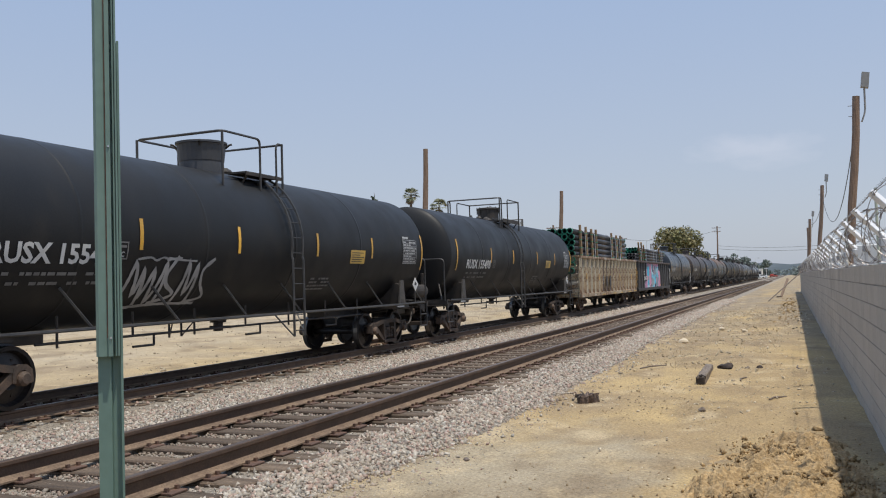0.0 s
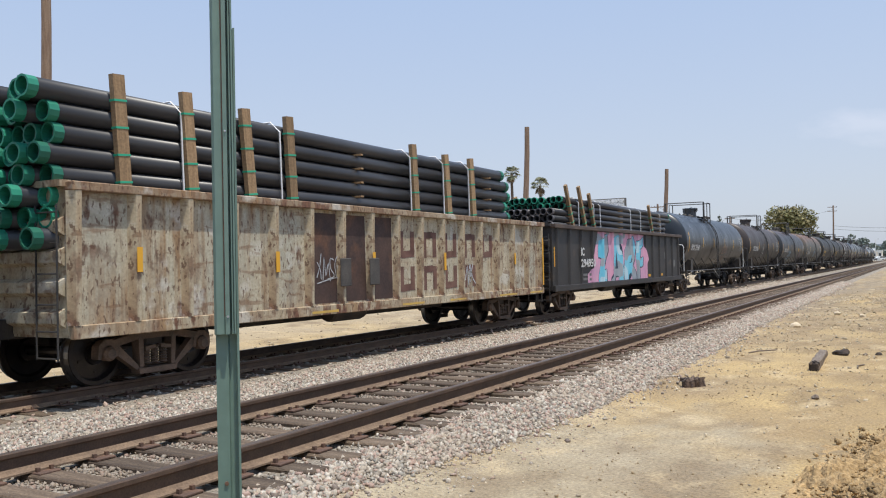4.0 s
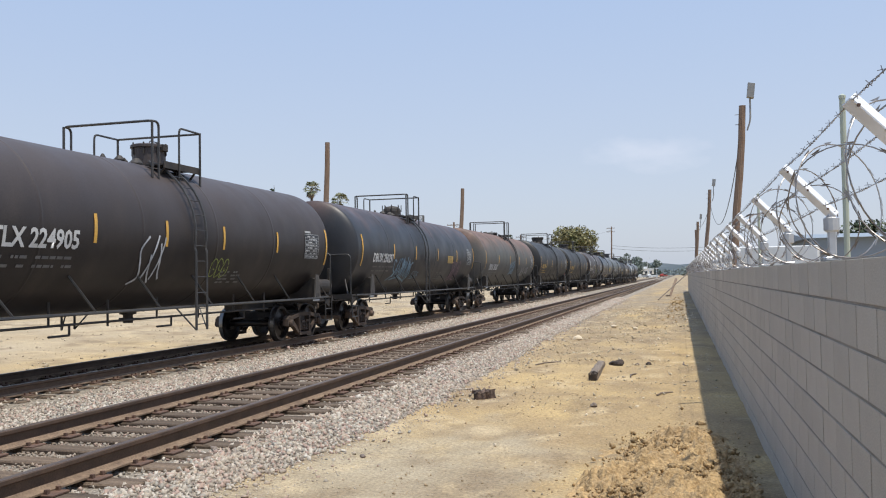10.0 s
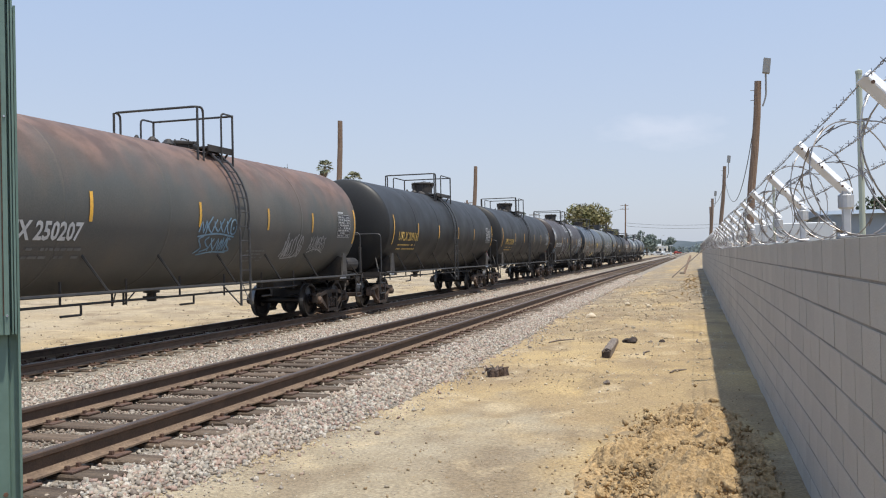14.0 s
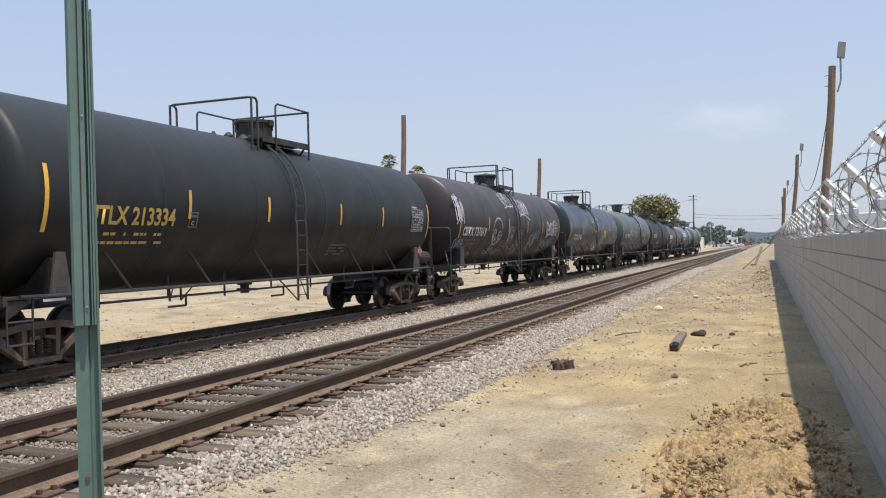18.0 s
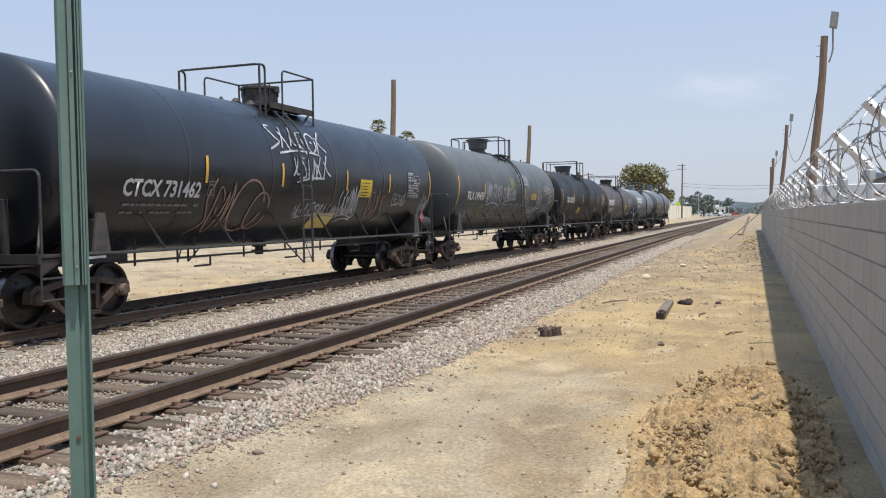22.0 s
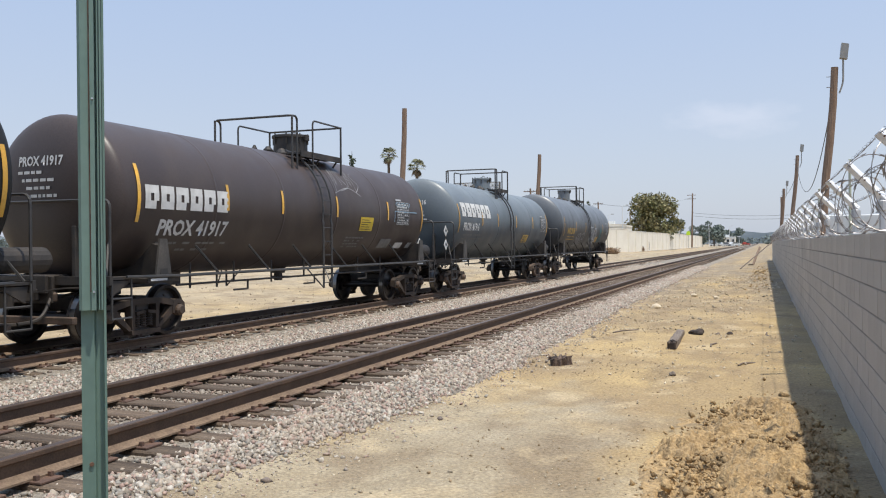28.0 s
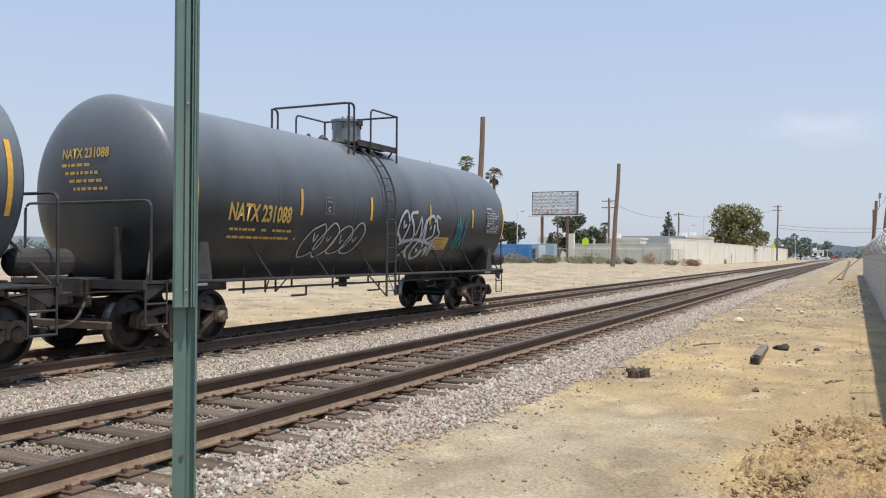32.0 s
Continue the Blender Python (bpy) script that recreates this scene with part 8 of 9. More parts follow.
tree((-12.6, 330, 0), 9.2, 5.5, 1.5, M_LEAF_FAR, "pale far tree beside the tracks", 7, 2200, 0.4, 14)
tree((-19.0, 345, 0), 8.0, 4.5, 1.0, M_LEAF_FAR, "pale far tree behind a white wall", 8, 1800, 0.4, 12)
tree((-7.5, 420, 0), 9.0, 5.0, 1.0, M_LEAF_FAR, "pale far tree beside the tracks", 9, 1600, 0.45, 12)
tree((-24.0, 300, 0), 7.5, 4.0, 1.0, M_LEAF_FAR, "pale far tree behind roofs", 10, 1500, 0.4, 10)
tree((22.0, 88, -0.4), 6.4, 4.2, 1.0, M_LEAF_DARK, "dark green tree behind a metal shed", 11, 2200, 0.28, 12)
tree((13.5, 150, -0.4), 6.0, 3.5, 1.0, M_LEAF_DARK, "green tree far behind the wall", 12, 1500, 0.32, 10)
tree((-62, 105, 0), 7.5, 4.5, 0.8, M_LEAF_DARK, "dark tree beyond the dirt lot", 13, 2400, 0.3, 14)
tree((-70, 80, 0), 7.0, 4.8, 0.8, M_LEAF_DARK, "dark tree beyond the dirt lot", 14, 2400, 0.3, 14)
tree((-84, 92, 0), 8.0, 5.0, 0.8, M_LEAF_DARK, "dark tree beyond the dirt lot", 17, 2400, 0.3, 14)
tree((-100, 70, 0), 7.5, 5.5, 0.8, M_LEAF_DARK, "dark tree beyond the dirt lot", 18, 2400, 0.3, 14)


def conifer(at, height, spread, label, seed):
    root = thing("conifer", at, label, "tree", "trees beyond the tracks")
    rng = random.Random(seed)
    part("trunk", bar([(0, 0, 0), (0, 0, height)], [height * 0.022, 0.02], 7), M_BARK, root)
    blobs = []
    for k in range(26):
        z = height * (0.14 + 0.84 * k / 26)
        w = spread * (1 - z / height) * 1.05 + 0.12
        a = k * 2.4
        blobs.append((math.cos(a) * w * 0.6, math.sin(a) * w * 0.6, z, w * 0.5 + 0.12))
    part("crown", leaf_cloud(blobs, 4200, 0.26, seed, 0.35), M_LEAF_DARK, root)


conifer((-34.1, 200, 0), 11.7, 3.0, "tall dark conifer above white walls", 2)
conifer((-43.2, 95, 0), 13.1, 2.0, "slim dark conifer beyond the tracks", 4)
conifer((-51.6, 95, 0), 13.3, 1.8, "slim dark conifer beyond the tracks", 5)
conifer((-52.5, 170, 0), 6.0, 1.8, "small green conifer behind a container", 6)


def palm(at, height, size, label, seed):
    root = thing("palm_tree", at, label, "palm tree", "palm trees beyond the tracks")
    rng = random.Random(seed)
    part("trunk", bar([(0, 0, 0), (0.1, 0, height * 0.5), (0, 0, height)], [0.28, 0.22, 0.18], 9), M_BARK, root)
    for name, n, lo, hi, m in (("frond", 26, -35, 75, M_PALM), ("dry_frond", 12, -85, -50, M_PALMDEAD)):
        for k in range(n):
            a, e = rng.uniform(0, 6.283), radians(rng.uniform(lo, hi))
            ln = size * rng.uniform(0.85, 1.1) * (1 if m is M_PALM else 0.8)
            d = Vector((math.cos(a) * math.cos(e), math.sin(a) * math.cos(e), math.sin(e)))
            side = Vector((-math.sin(a), math.cos(a), 0))
            verts, faces = [], []
            stem = ln * 0.5
            tip = d * stem
            for i in range(9):
                q = radians(-75 + 150 * i / 8)
                ray = (d * math.cos(q) + side * math.sin(q)).normalized() * (ln - stem)
                w = side * math.cos(q) - d * math.sin(q)
                b = len(verts)
                verts += [tip, tip + ray * 0.55 + w * 0.07, tip + ray - Vector((0, 0, 0.22 * ln)), tip + ray * 0.55 - w * 0.07]
                faces.append((b, b + 1, b + 2, b + 3))
            b = len(verts)
            verts += [side * 0.03, tip + side * 0.02, tip - side * 0.02, -side * 0.03]
            faces.append((b, b + 1, b + 2, b + 3))
            fr = part(name, quick_mesh(name, verts, faces), m, root)
            fr.location = (0, 0, height)


palm((-45.0, 110, 0), 14.1, 1.5, "tall fan palm with a ragged crown", 1)
palm((-40.7, 110, 0), 12.2, 1.6, "fan palm with a ragged crown", 2)
palm((-37.0, 155, 0), 6.4, 1.3, "short fan palm behind a fence", 3)


def bush(at, sx, sz, material, label, seed):
    rng = random.Random(seed)
    root = thing("bush", at, label, "bush", "bushes on the dirt lot")
    blobs = [(rng.uniform(-1, 1) * sx * 0.7, rng.uniform(-1, 1) * sx * 0.5, sz * rng.uniform(0.25, 0.6), sz * rng.uniform(0.3, 0.5)) for _ in range(7)]
    part("foliage", leaf_cloud(blobs, 900, 0.12, seed, 0.25), material, root)


for k, (x, y, sx, sz, m) in enumerate(((-30.2, 118, 2.6, 1.7, M_SCRUB), (-34.0, 117, 2.0, 1.6, M_SCRUB), (-27.0, 120, 2.0, 1.3, M_SCRUB), (-25.0, 122, 1.4, 1.1, M_SCRUB), (-37.5, 108, 1.6, 1.6, M_SCRUB), (-40.5, 106, 1.6, 1.5, M_SCRUB), (-21.4, 122, 1.3, 1.8, M_TUMBLE), (-19.0, 124, 0.9, 1.0, M_SCRUB), (-17.2, 128, 1.2, 1.5, M_TUMBLE), (-16.3, 128, 1.0, 1.5, M_TUMBLE), (-18.3, 168, 1.2, 1.2, M_TUMBLE), (-44.5, 100, 1.8, 1.4, M_SCRUB))):
    bush((x, y, ground_z(x, y) - 0.05), sx, sz, m, "dry brown tumbleweed on the dirt lot" if m is M_TUMBLE else "dry grey-green scrub on the dirt lot", k + 30)


# ---------------------------------------------------------------- walls, fence and buildings beyond the tracks
for k, (x, y, sx, sz) in enumerate(((-41, 118, 2.3, 1.5), (-37.5, 117, 1.8, 1.2), (-34.5, 117, 2.4, 1.5), (-31.5, 118, 2.2, 1.4), (-29, 119, 1.5, 1.2), (-26.5, 120, 1.4, 1.0), (-24.2, 122, 1.2, 0.9), (-44, 112, 2.0, 1.2), (-47.5, 108, 1.8, 1.1))):
    bush((x, y, ground_z(x, y) - 0.05), sx, sz, M_SCRUB, "dry grey-green scrub on the dirt lot", k + 70)
M_WHITEWALL = mat("cream_stucco_wall", (0.84, 0.79, 0.67), 0.9, var=(0.77, 0.71, 0.59), scale=0.4, grain=0.05, gscale=8)
M_GREYWALL = mat("grey_stucco_wall", (0.62, 0.61, 0.52), 0.9, var=(0.55, 0.54, 0.46), scale=0.4, grain=0.06, gscale=8)
M_ROOF = mat("grey_shingle_roof", (0.15, 0.155, 0.155), 0.9, var=(0.11, 0.115, 0.12), scale=1.5)
M_BLUEBOX = mat("blue_container_paint", (0.05, 0.22, 0.50), 0.5, var=(0.07, 0.26, 0.54), scale=0.8)
M_PALEBLUE = mat("pale_blue_panel", (0.36, 0.47, 0.52), 0.5, var=(0.30, 0.40, 0.45), scale=0.8)
M_SHEDBLUE = mat("blue_grey_metal_siding", (0.26, 0.30, 0.34), 0.55, var=(0.22, 0.26, 0.30), scale=0.6)
M_WHITEMETAL = mat("white_painted_metal", (0.76, 0.77, 0.75), 0.5, var=(0.66, 0.67, 0.65), scale=0.7)
M_DARKSTUFF = mat("dark_machinery", (0.07, 0.07, 0.068), 0.7, var=(0.12, 0.11, 0.10), scale=1.0)
M_GLASS = mat("dark_window_glass", (0.03, 0.035, 0.04), 0.15)
M_CHAIN = mat("chain_link_wire", (0.34, 0.35, 0.34), 0.5, 0.6)
M_PALLET = mat("dark_pallet_wood", (0.09, 0.055, 0.045), 0.9, var=(0.13, 0.08, 0.06), scale=4)
M_SIGNGREEN = mat("fluorescent_sign", (0.62, 0.85, 0.05), 0.5)
M_BILL = mat("torn_pale_posters", (0.84, 0.85, 0.85), 0.8, var=(0.62, 0.65, 0.66), scale=2.2, stretch=(1, 1, 2.2), grain=0.2, gscale=6, spots=(0.16, 0.17, 0.16), spot_at=0.585, spot_scale=3.6, spot_stretch=(0.6, 1, 2.0), soft=0.03)
M_BILLRED = mat("torn_reddish_poster", (0.52, 0.40, 0.38), 0.8, var=(0.45, 0.16, 0.12), scale=0.8, spots=(0.66, 0.68, 0.68), spot_at=0.5, spot_scale=1.4)


def stucco_wall(a, b, h, material, label, posts=3):
    a, b = Vector((*a, 0)), Vector((*b, 0))
    d = b - a
    ang = math.degrees(math.atan2(d.y, d.x))
    root = thing("boundary_wall", pose(a.x, a.y, -0.2, 0, 0, ang), label, "wall", "boundary walls beyond the tracks", "structure")
    part("wall_panel", boxed((0, -0.1, 0), (d.length, 0.1, h)), material, root)
    part("coping", boxed((-0.05, -0.14, h), (d.length + 0.05, 0.14, h + 0.12), 0.01), material, root)
    for k in range(posts + 1):
        x = d.length * k / posts
        part("pier", boxed((x - 0.2, -0.18, 0), (x + 0.2, 0.16, h + 0.06), 0.01), material, root)


stucco_wall((-37.0, 133.5), (-21.2, 134.5), 3.2, M_GREYWALL, "grey stucco wall behind a chain-link fence", 4)
stucco_wall((-21.2, 134.6), (-17.9, 152), 4.0, M_WHITEWALL, "cream stucco wall along the tracks", 3)
stucco_wall((-17.9, 152), (-16.6, 212), 3.7, M_WHITEWALL, "long cream stucco wall along the tracks", 8)
stucco_wall((-16.6, 212), (-16.9, 330), 3.9, M_WHITEWALL, "far cream stucco wall along the tracks", 10)
pier = thing("wall_pier", (-36.6, 133.2, -0.2), "tall pale pier at the end of a wall", "wall pier", kind="structure")
part("shaft", boxed((-0.45, -0.3, 0), (0.45, 0.3, 4.9), 0.03), M_WHITEWALL, pier)


def chain_fence():
    """Posts, a top rail and a diamond net of real wires."""
    root = thing("chain_link_fence", (0, 0, 0), "grey chain-link fence in front of a yard", "fence")
    ends = [(-46, 96), (-43, 112), (-36, 124), (-21.5, 129), (-19.6, 138)]
    verts, faces = [], []
    for (x0, y0), (x1, y1) in zip(ends, ends[1:]):
        ln = math.hypot(x1 - x0, y1 - y0)
        n = max(1, round(ln / 2.6))
        for k in range(n):
            x, y = x0 + (x1 - x0) * k / n, y0 + (y1 - y0) * k / n
            part("fence_post", bar([(x, y, -0.3), (x, y, 2.25)], 0.035, 6), M_CHAIN, root)
        part("top_rail", bar([(x0, y0, 2.2), (x1, y1, 2.2)], 0.022, 5), M_CHAIN, root)
        m = int(ln / 0.22)
        for s in (-1, 1):
            for k in range(-9, m + 9):
                pts = []
                u0, u1 = k * 0.22, k * 0.22 + s * 2.0
                t0, t1 = max(0.0, min(1.0, u0 / ln)), max(0.0, min(1.0, u1 / ln))
                if abs(t1 - t0) < 1e-4:
                    continue
                z0 = 0.1 + 2.05 * ((t0 * ln - u0) / (u1 - u0))
                z1 = 0.1 + 2.05 * ((t1 * ln - u0) / (u1 - u0))
                a, b = Vector((x0 + (x1 - x0) * t0, y0 + (y1 - y0) * t0, z0)), Vector((x0 + (x1 - x0) * t1, y0 + (y1 - y0) * t1, z1))
                w = Vector((0, 0, 0.011))
                q = len(verts)
                verts += [a - w, b - w, b + w, a + w]
                faces.append((q, q + 1, q + 2, q + 3))
    me = quick_mesh("wire_net", verts, faces)
    me.materials.append(M_CHAIN)
    tagged(part("wire_net", me, None, root), kind="stuff")


chain_fence()


def house(at, w, d, h, wall_m, roof_m, label, rise=1.6, flat=False, name="building", windows=3):
    root = thing(name, at, label, "building", "buildings around the tracks")
    part("wall", boxed((-w / 2, -d / 2, -0.3), (w / 2, d / 2, h)), wall_m, root)
    if flat:
        part("roof", boxed((-w / 2 - 0.1, -d / 2 - 0.1, h), (w / 2 + 0.1, d / 2 + 0.1, h + 0.35), 0.03), roof_m, root)
        bm = boxed((-w * 0.2, -1, h + 0.35), (-w * 0.2 + 1.5, 0.6, h + 1.2), 0.04)
        part("roof_unit", bm, M_WHITEMETAL, root)
    else:
        part("roof", prism(bmesh.new(), [(-d / 2 - 0.5, h), (d / 2 + 0.5, h), (0, h + rise)], -w / 2 - 0.5, w / 2 + 0.5, "x"), roof_m, root)
    for k in range(windows):
        x = -w / 2 + w * (k + 0.5) / windows
        win = part("window", boxed((x - 0.6, -d / 2 - 0.05, h * 0.42), (x + 0.6, -d / 2 + 0.05, h * 0.80)), M_WHITEMETAL, root)
        part("pane", boxed((x - 0.52, -d / 2 - 0.062, h * 0.45), (x + 0.52, -d / 2 - 0.05, h * 0.77)), M_GLASS, win)
    return root


house((-33, 178, 0), 12, 9, 3.4, M_GREYWALL, M_ROOF, "low house with a grey shingle roof", 1.9)
house((-26.5, 182, 0), 9, 8, 4.8, M_WHITEWALL, M_WHITEWALL, "flat white building behind a wall", flat=True)
house((-38, 172, 0), 9, 7, 4.4, M_WHITEWALL, M_WHITEWALL, "flat pale building behind a fence", flat=True)
house((-52, 185, 0), 14, 9, 5.0, M_WHITEWALL, M_WHITEWALL, "long flat cream building behind a yard", flat=True)
house((-33, 232, 0), 8, 10, 6.2, M_WHITEWALL, M_WHITEWALL, "flat white building along the tracks", flat=True)
house((-24, 260, 0), 10, 12, 5.6, M_WHITEWALL, M_ROOF, "white building with a low roof along the tracks", 1.2)
house((-10, 395, 0), 6, 8, 3.6, M_WHITEWALL, M_WHITEMETAL, "far white building beside a crossing", flat=True)
house((26, 66, -0.4), 26, 12, 3.9, M_SHEDBLUE, M_SHEDBLUE, "long blue-grey metal shed behind the wall", 0.5, windows=0, name="metal_shed")
house((13, 132, -0.4), 7, 9, 4.0, M_WHITEMETAL, M_WHITEMETAL, "white metal building behind the wall", 0.6, windows=1, name="metal_shed")


def box_truck(at, turn, label):
    root = thing("box_truck", pose(*at, 0, 0, turn), label, "truck")
    part("cargo_box", boxed((-1.2, -3.4, 0.9), (1.2, 2.2, 3.4), 0.05), M_WHITEMETAL, root)
    bm = boxed((-1.1, 2.3, 0.5), (1.1, 4.2, 2.4), 0.15)
    cab = part("cab", bm, M_WHITEMETAL, root)
    part("windscreen", boxed((-0.95, 4.2, 1.4), (0.95, 4.23, 2.2)), M_GLASS, cab)
    for x in (-1.05, 1.05):
        for y in (-2.2, 3.2):
            part("wheel", lathe(bmesh.new(), [(0, x - 0.13), (0.45, x - 0.13), (0.48, x), (0.45, x + 0.13), (0, x + 0.13)], 16, "x", (0, y, 0.48)), M_DARKSTUFF, root)
    part("chassis", boxed((-0.5, -3.3, 0.5), (0.5, 3.8, 0.9)), M_DARKSTUFF, root)


box_truck((9.9, 60, -0.4), 78, "white box truck parked behind the wall")
box_truck((12.6, 74, -0.4), 95, "white box truck parked behind the wall")

box_ = thing("shipping_container", pose(-41.6, 119, 0, 0, 0, 8), "bright blue shipping container in a yard", "container")
part("body", boxed((-3.0, -1.2, 0.1), (3.0, 1.2, 2.8), 0.03), M_BLUEBOX, box_)
rib_ = mesh_of(boxed((-0.06, -0.04, 0.2), (0.06, 0.0, 2.7)), "corrugation")
rib_.materials.append(M_BLUEBOX)
for k in range(18):
    shared("corrugation", rib_, box_, pose(-2.9 + k * 0.34, -1.2, 0))
box_ = thing("yard_trailer", pose(-38.0, 121, 0, 0, 0, 8), "pale blue box trailer in a yard", "trailer")
part("body", boxed((-0.2, -1.2, 0.5), (2.6, 1.2, 2.9), 0.04), M_PALEBLUE, box_)
part("door", boxed((0.3, -1.23, 0.8), (1.3, -1.2, 2.7)), M_WHITEMETAL, box_)
for x in (0.4, 1.9):
    part("wheel", lathe(bmesh.new(), [(0, -1.25), (0.4, -1.25), (0.4, -0.95), (0, -0.95)], 14, "y", (x, 0, 0.4)), M_DARKSTUFF, box_)
for k, (x, y, w, h) in enumerate(((-38.2, 128, 1.5, 2.6), (-40.0, 130, 1.8, 2.9), (-42.5, 131, 2.0, 2.4), (-46, 130, 2.2, 3.0))):
    mc = thing("yard_machine", pose(x, y, -0.1, 0, 0, 20 * k), "dark machinery stored in a yard", "machinery", "machines in the yard")
    part("body", boxed((-w, -0.9, 0.3), (w * 0.4, 0.9, h * 0.6), 0.1), M_DARKSTUFF, mc)
    part("cabin", boxed((w * 0.1, -0.7, h * 0.6), (w * 0.9, 0.7, h), 0.08), M_DARKSTUFF, mc)
    for q in (-0.6, 0.5):
        part("wheel", lathe(bmesh.new(), [(0, -1.0), (0.5, -1.0), (0.55, -0.85), (0.5, -0.7), (0, -0.7)], 14, "y", (w * q, 0, 0.5)), M_DARKSTUFF, mc)


def billboard():
    root = thing("billboard", (-45.1, 150, 0), "large billboard with torn faded posters on steel posts", "billboard")
    part("frame", boxed((-4.4, 0.0, 8.6), (4.4, 0.55, 12.95), 0.04), M_DARKSTUFF, root)
    part("poster", boxed((-4.25, -0.02, 9.55), (4.15, 0.0, 12.8)), M_BILL, root, "faded torn grey poster")
    part("poster", boxed((-4.25, -0.02, 8.8), (4.15, 0.0, 9.55)), M_BILLRED, root, "torn strip of a reddish poster")
    for k in range(6):
        part("batten", boxed((-4.3, -0.05, 9.0 + k * 0.62), (4.2, -0.02, 9.06 + k * 0.62)), M_CHAIN, root)
    part("catwalk", boxed((-4.9, -0.9, 8.35), (5.0, 0.0, 8.48)), M_WHITEMETAL, root)
    for x in (-2.5, 2.4):
        part("post", bar([(x, 0.3, -0.2), (x, 0.3, 8.6)], 0.28, 10), M_WOODPOLE, root)


billboard()
pal = thing("pallet_stack", pose(-17.4, 178, 0, 0, 0, 90), "dark wooden pallets propped by a wall", "pallets")
for k in range(6):
    part("slat", boxed((-1.6 + k * 0.55, -0.15, 0), (-1.3 + k * 0.55, 0.0, 1.7)), M_PALLET, pal)
for z in (0.1, 0.8, 1.5):
    part("rail", boxed((-1.7, 0.0, z), (1.8, 0.12, z + 0.16)), M_PALLET, pal)
for (x, y, z) in ((-33.8, 131.5, 3.4), (-15.4, 250, 4.1)):
    sg = thing("warning_sign", (x, y, 0), "fluorescent yellow-green warning sign on a post", "road sign", "road signs")
    part("post", bar([(0, 0, -0.2), (0, 0, z)], 0.04, 6), M_CHAIN, sg)
    part("plate", prism(bmesh.new(), [(-0.55, z - 0.55), (0.55, z - 0.55), (0.55, z + 0.3), (0, z + 0.75), (-0.55, z + 0.3)], -0.09, -0.05), M_SIGNGREEN, sg)


def street_lamp(at, h, label):
    root = thing("street_lamp", at, label, "street lamp", "street lamps in the distance")
    part("post", bar([(0, 0, -0.2), (0, 0, h)], [0.11, 0.07], 8), M_WHITEMETAL, root)
    part("arm", bar(rounded([(0, 0, h - 0.1), (0, 0, h + 0.3), (0.9, 0, h + 0.4)], 0.3), 0.04), M_WHITEMETAL, root)
    part("head", boxed((0.7, -0.15, h + 0.32), (1.3, 0.15, h + 0.46), 0.03), M_LAMP, root)


for x, y, h in ((-50.5, 145, 8.7), (-22.5, 176, 8.8), (-27.8, 190, 7.5), (-33.0, 195, 7.0), (-13.8, 320, 7.0), (-9.0, 380, 8.0)):
    street_lamp((x, y, 0), h, "pale street lamp in the distance")


def far_car(at, turn, material, label):
    root = thing("parked_car", pose(*at, 0, 0, turn), label, "car", "parked cars in the distance")
    bm = prism(bmesh.new(), [(-2.2, 0.35), (2.2, 0.35), (2.25, 0.8), (1.2, 0.95), (0.6, 1.45), (-1.1, 1.45), (-1.8, 0.95), (-2.25, 0.9)], -0.85, 0.85)
    body = part("body", bm, material, root)
    part("window", prism(bmesh.new(), [(1.1, 0.97), (0.6, 1.40), (-1.05, 1.40), (-1.65, 0.97)], -0.86, -0.855), M_GLASS, body)
    for x in (-1.4, 1.4):
        for y in (-0.8, 0.8):
            part("wheel", lathe(bmesh.new(), [(0, y - 0.1), (0.33, y - 0.1), (0.33, y + 0.1), (0, y + 0.1)], 14, "y", (x, 0, 0.33)), M_DARKSTUFF, root)


M_CARSILVER = mat("silver_car_paint", (0.5, 0.51, 0.52), 0.3, 0.4)
M_CARRED = mat("red_car_paint", (0.35, 0.05, 0.04), 0.35)
for k, (x, y, m, c) in enumerate(((-13.0, 345, M_WHITEMETAL, "white"), (-9.5, 352, M_CARSILVER, "silver"), (-6.5, 360, M_WHITEMETAL, "white"), (-3.0, 420, M_CARRED, "dark red"), (-11, 372, M_CARSILVER, "silver"))):
    far_car((x, y, 0), 20 * k, m, c + " car parked beside the far crossing")
# white signal boxes and crossing gear by the far road
for k, (x, y, h) in enumerate(((-12.0, 338, 3.0), (-10.2, 341, 4.5), (-7.0, 350, 3.6), (-4.4, 352, 4.0))):
    cg = thing("crossing_signal", (x, y, 0), "white crossing signal post beside the far road", "crossing signal", "crossing signals")
    part("post", bar([(0, 0, -0.2), (0, 0, h)], 0.09, 6), M_WHITEMETAL, cg)
    part("crossbuck", boxed((-0.7, -0.06, h - 0.5), (0.7, 0.0, h - 0.2)), M_WHITEMETAL, cg)
    part("base_box", boxed((-0.4, -0.4, 0), (0.4, 0.4, 1.1), 0.03), M_WHITEMETAL, cg)


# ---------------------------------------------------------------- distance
# blue-grey aerial haze painted into the hill colour
M_HILL = mat("hazed_hills", (0.30, 0.36, 0.41), 1.0, var=(0.25, 0.31, 0.35), scale=0.012)
# the far tree line carries haze in its base colour as well
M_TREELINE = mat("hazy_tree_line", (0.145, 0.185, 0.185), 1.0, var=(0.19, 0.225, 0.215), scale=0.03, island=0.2)


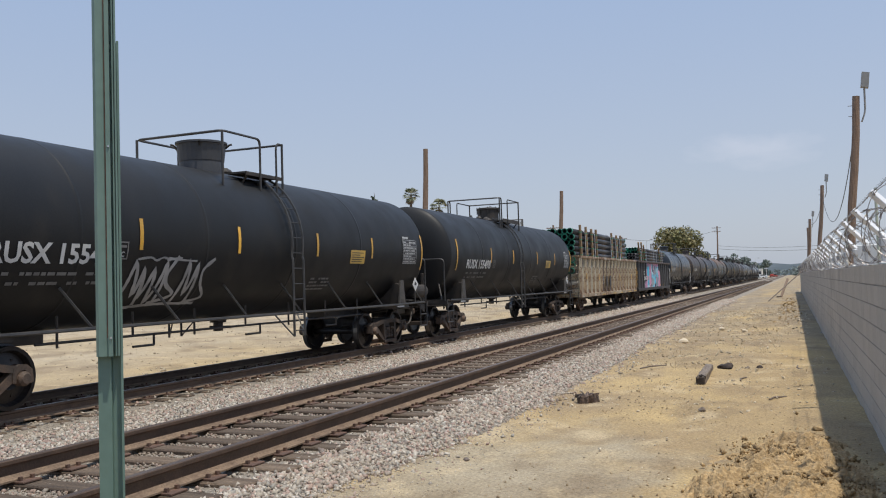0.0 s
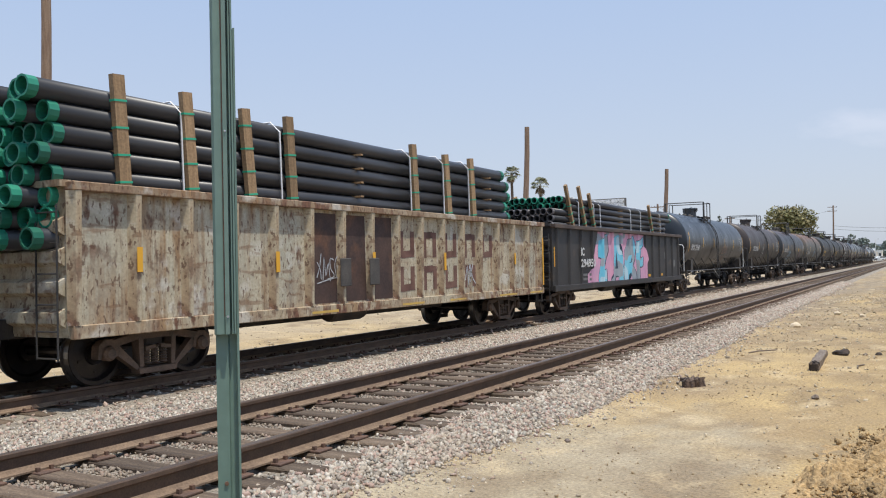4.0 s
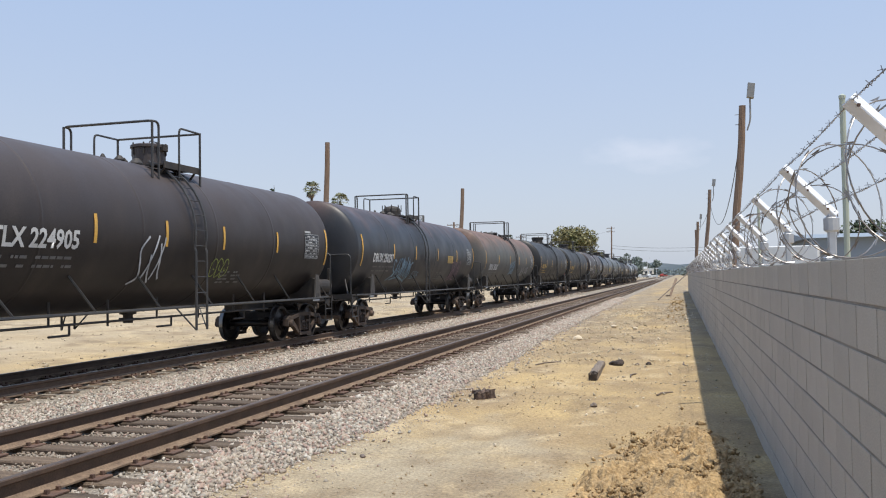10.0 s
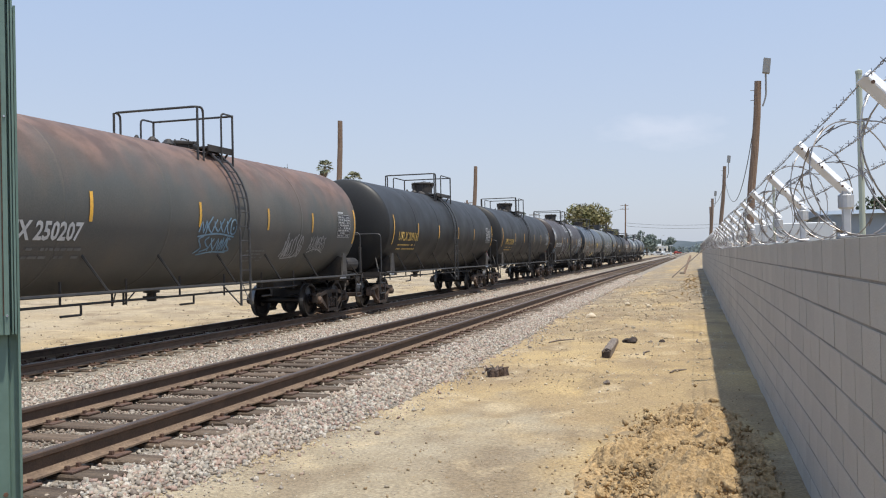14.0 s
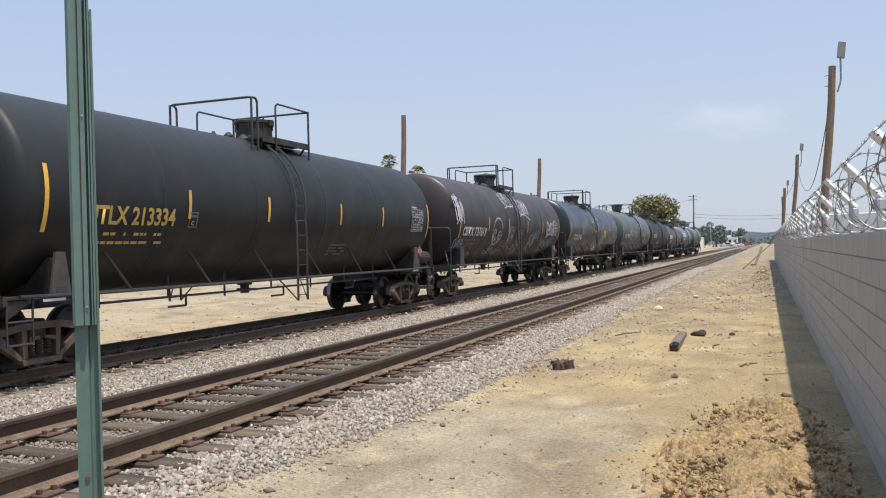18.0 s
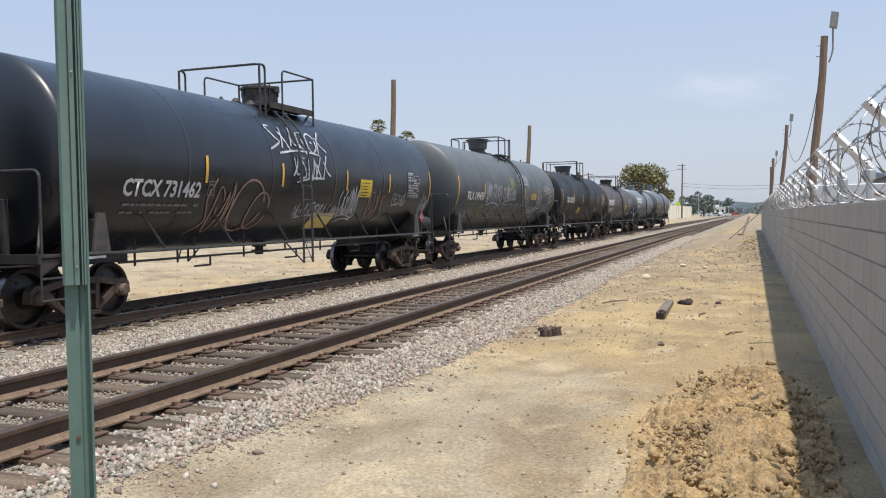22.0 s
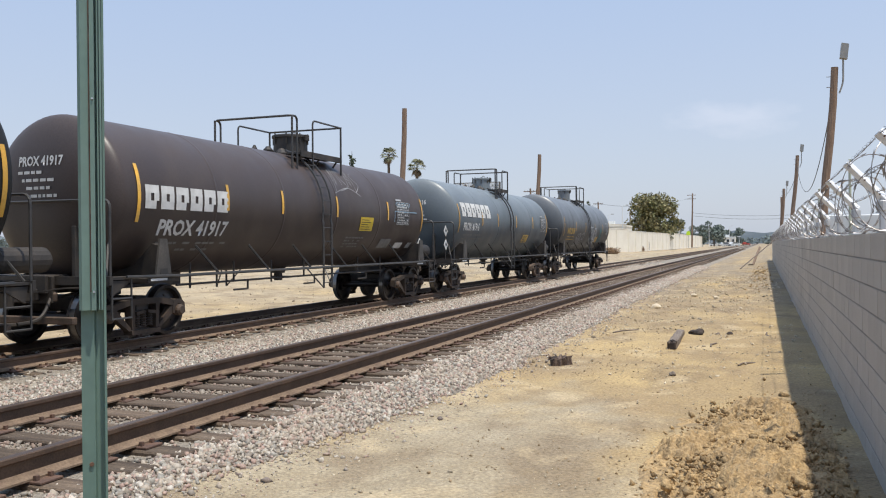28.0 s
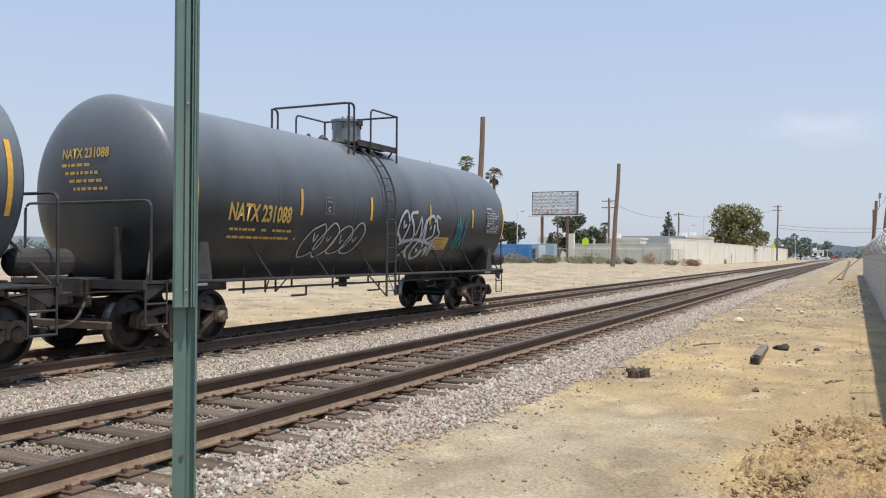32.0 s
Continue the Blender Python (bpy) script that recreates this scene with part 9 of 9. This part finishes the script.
def ridge(name, dist, top, material, label, seed, a0=-75, a1=60, n=160):
    verts, faces = [], []
    for k in range(n + 1):
        a = radians(a0 + (a1 - a0) * k / n)
        x, y = dist * math.sin(a), dist * math.cos(a)
        z = top * (0.62 + 0.38 * noise.noise((k * 0.09, seed, 0)) + 0.12 * noise.noise((k * 0.5, seed, 3)))
        verts += [(x, y, -5), (x, y, z), (x * 1.3, y * 1.3, -5)]
    for k in range(n):
        b = 3 * k
        faces += [(b, b + 3, b + 4, b + 1), (b + 1, b + 4, b + 5, b + 2)]
    me = quick_mesh(name, verts, faces)
    me.materials.append(material)
    tagged(new(name, me), label, "hills", kind="structure")


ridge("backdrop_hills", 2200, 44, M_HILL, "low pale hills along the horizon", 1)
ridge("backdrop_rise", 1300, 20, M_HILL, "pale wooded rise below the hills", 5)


def tree_line():
    rng = random.Random(77)
    blobs = []
    for k in range(640):
        a = radians(rng.uniform(-72, 45))
        d = rng.uniform(480, 760)
        if -3 < math.degrees(a) < 1.2:
            d += 250
        r = rng.uniform(2.5, 5.0)
        blobs.append((d * math.sin(a), d * math.cos(a), rng.uniform(1.5, 4.5), r))
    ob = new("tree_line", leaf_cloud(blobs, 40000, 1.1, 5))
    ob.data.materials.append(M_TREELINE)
    tagged(ob, "hazy line of trees far along the horizon", "tree line", kind="stuff")


tree_line()



# ---------------------------------------------------------------- what moves
def travelled(t):
    """How far the train has rolled by t seconds, in metres."""
    q = t / 10
    return 84.585 * q - 0.5664 * q * q + 0.5488 * q ** 3 - 0.1432 * q ** 4


def motions():
    marks = [k * 1.0 for k in range(33)]
    for ob, u in TRAIN:
        walk(ob, [(t, pose(FC, u - travelled(t), ZF)) for t in marks])
    turns = [k / 15 for k in range(481)]
    made = {}
    for ob, dy in WHEELSETS:
        if dy not in made:
            walk(ob, [(t, pose(0, dy, 0.457, math.degrees(travelled(t) / 0.457) % 360)) for t in turns])
            made[dy] = ob
        else:
            keys = ob.animation_data_create()
            ob.rotation_mode = "QUATERNION"
            keys.action = made[dy].animation_data.action
            keys.action_slot = made[dy].animation_data.action_slot


motions()
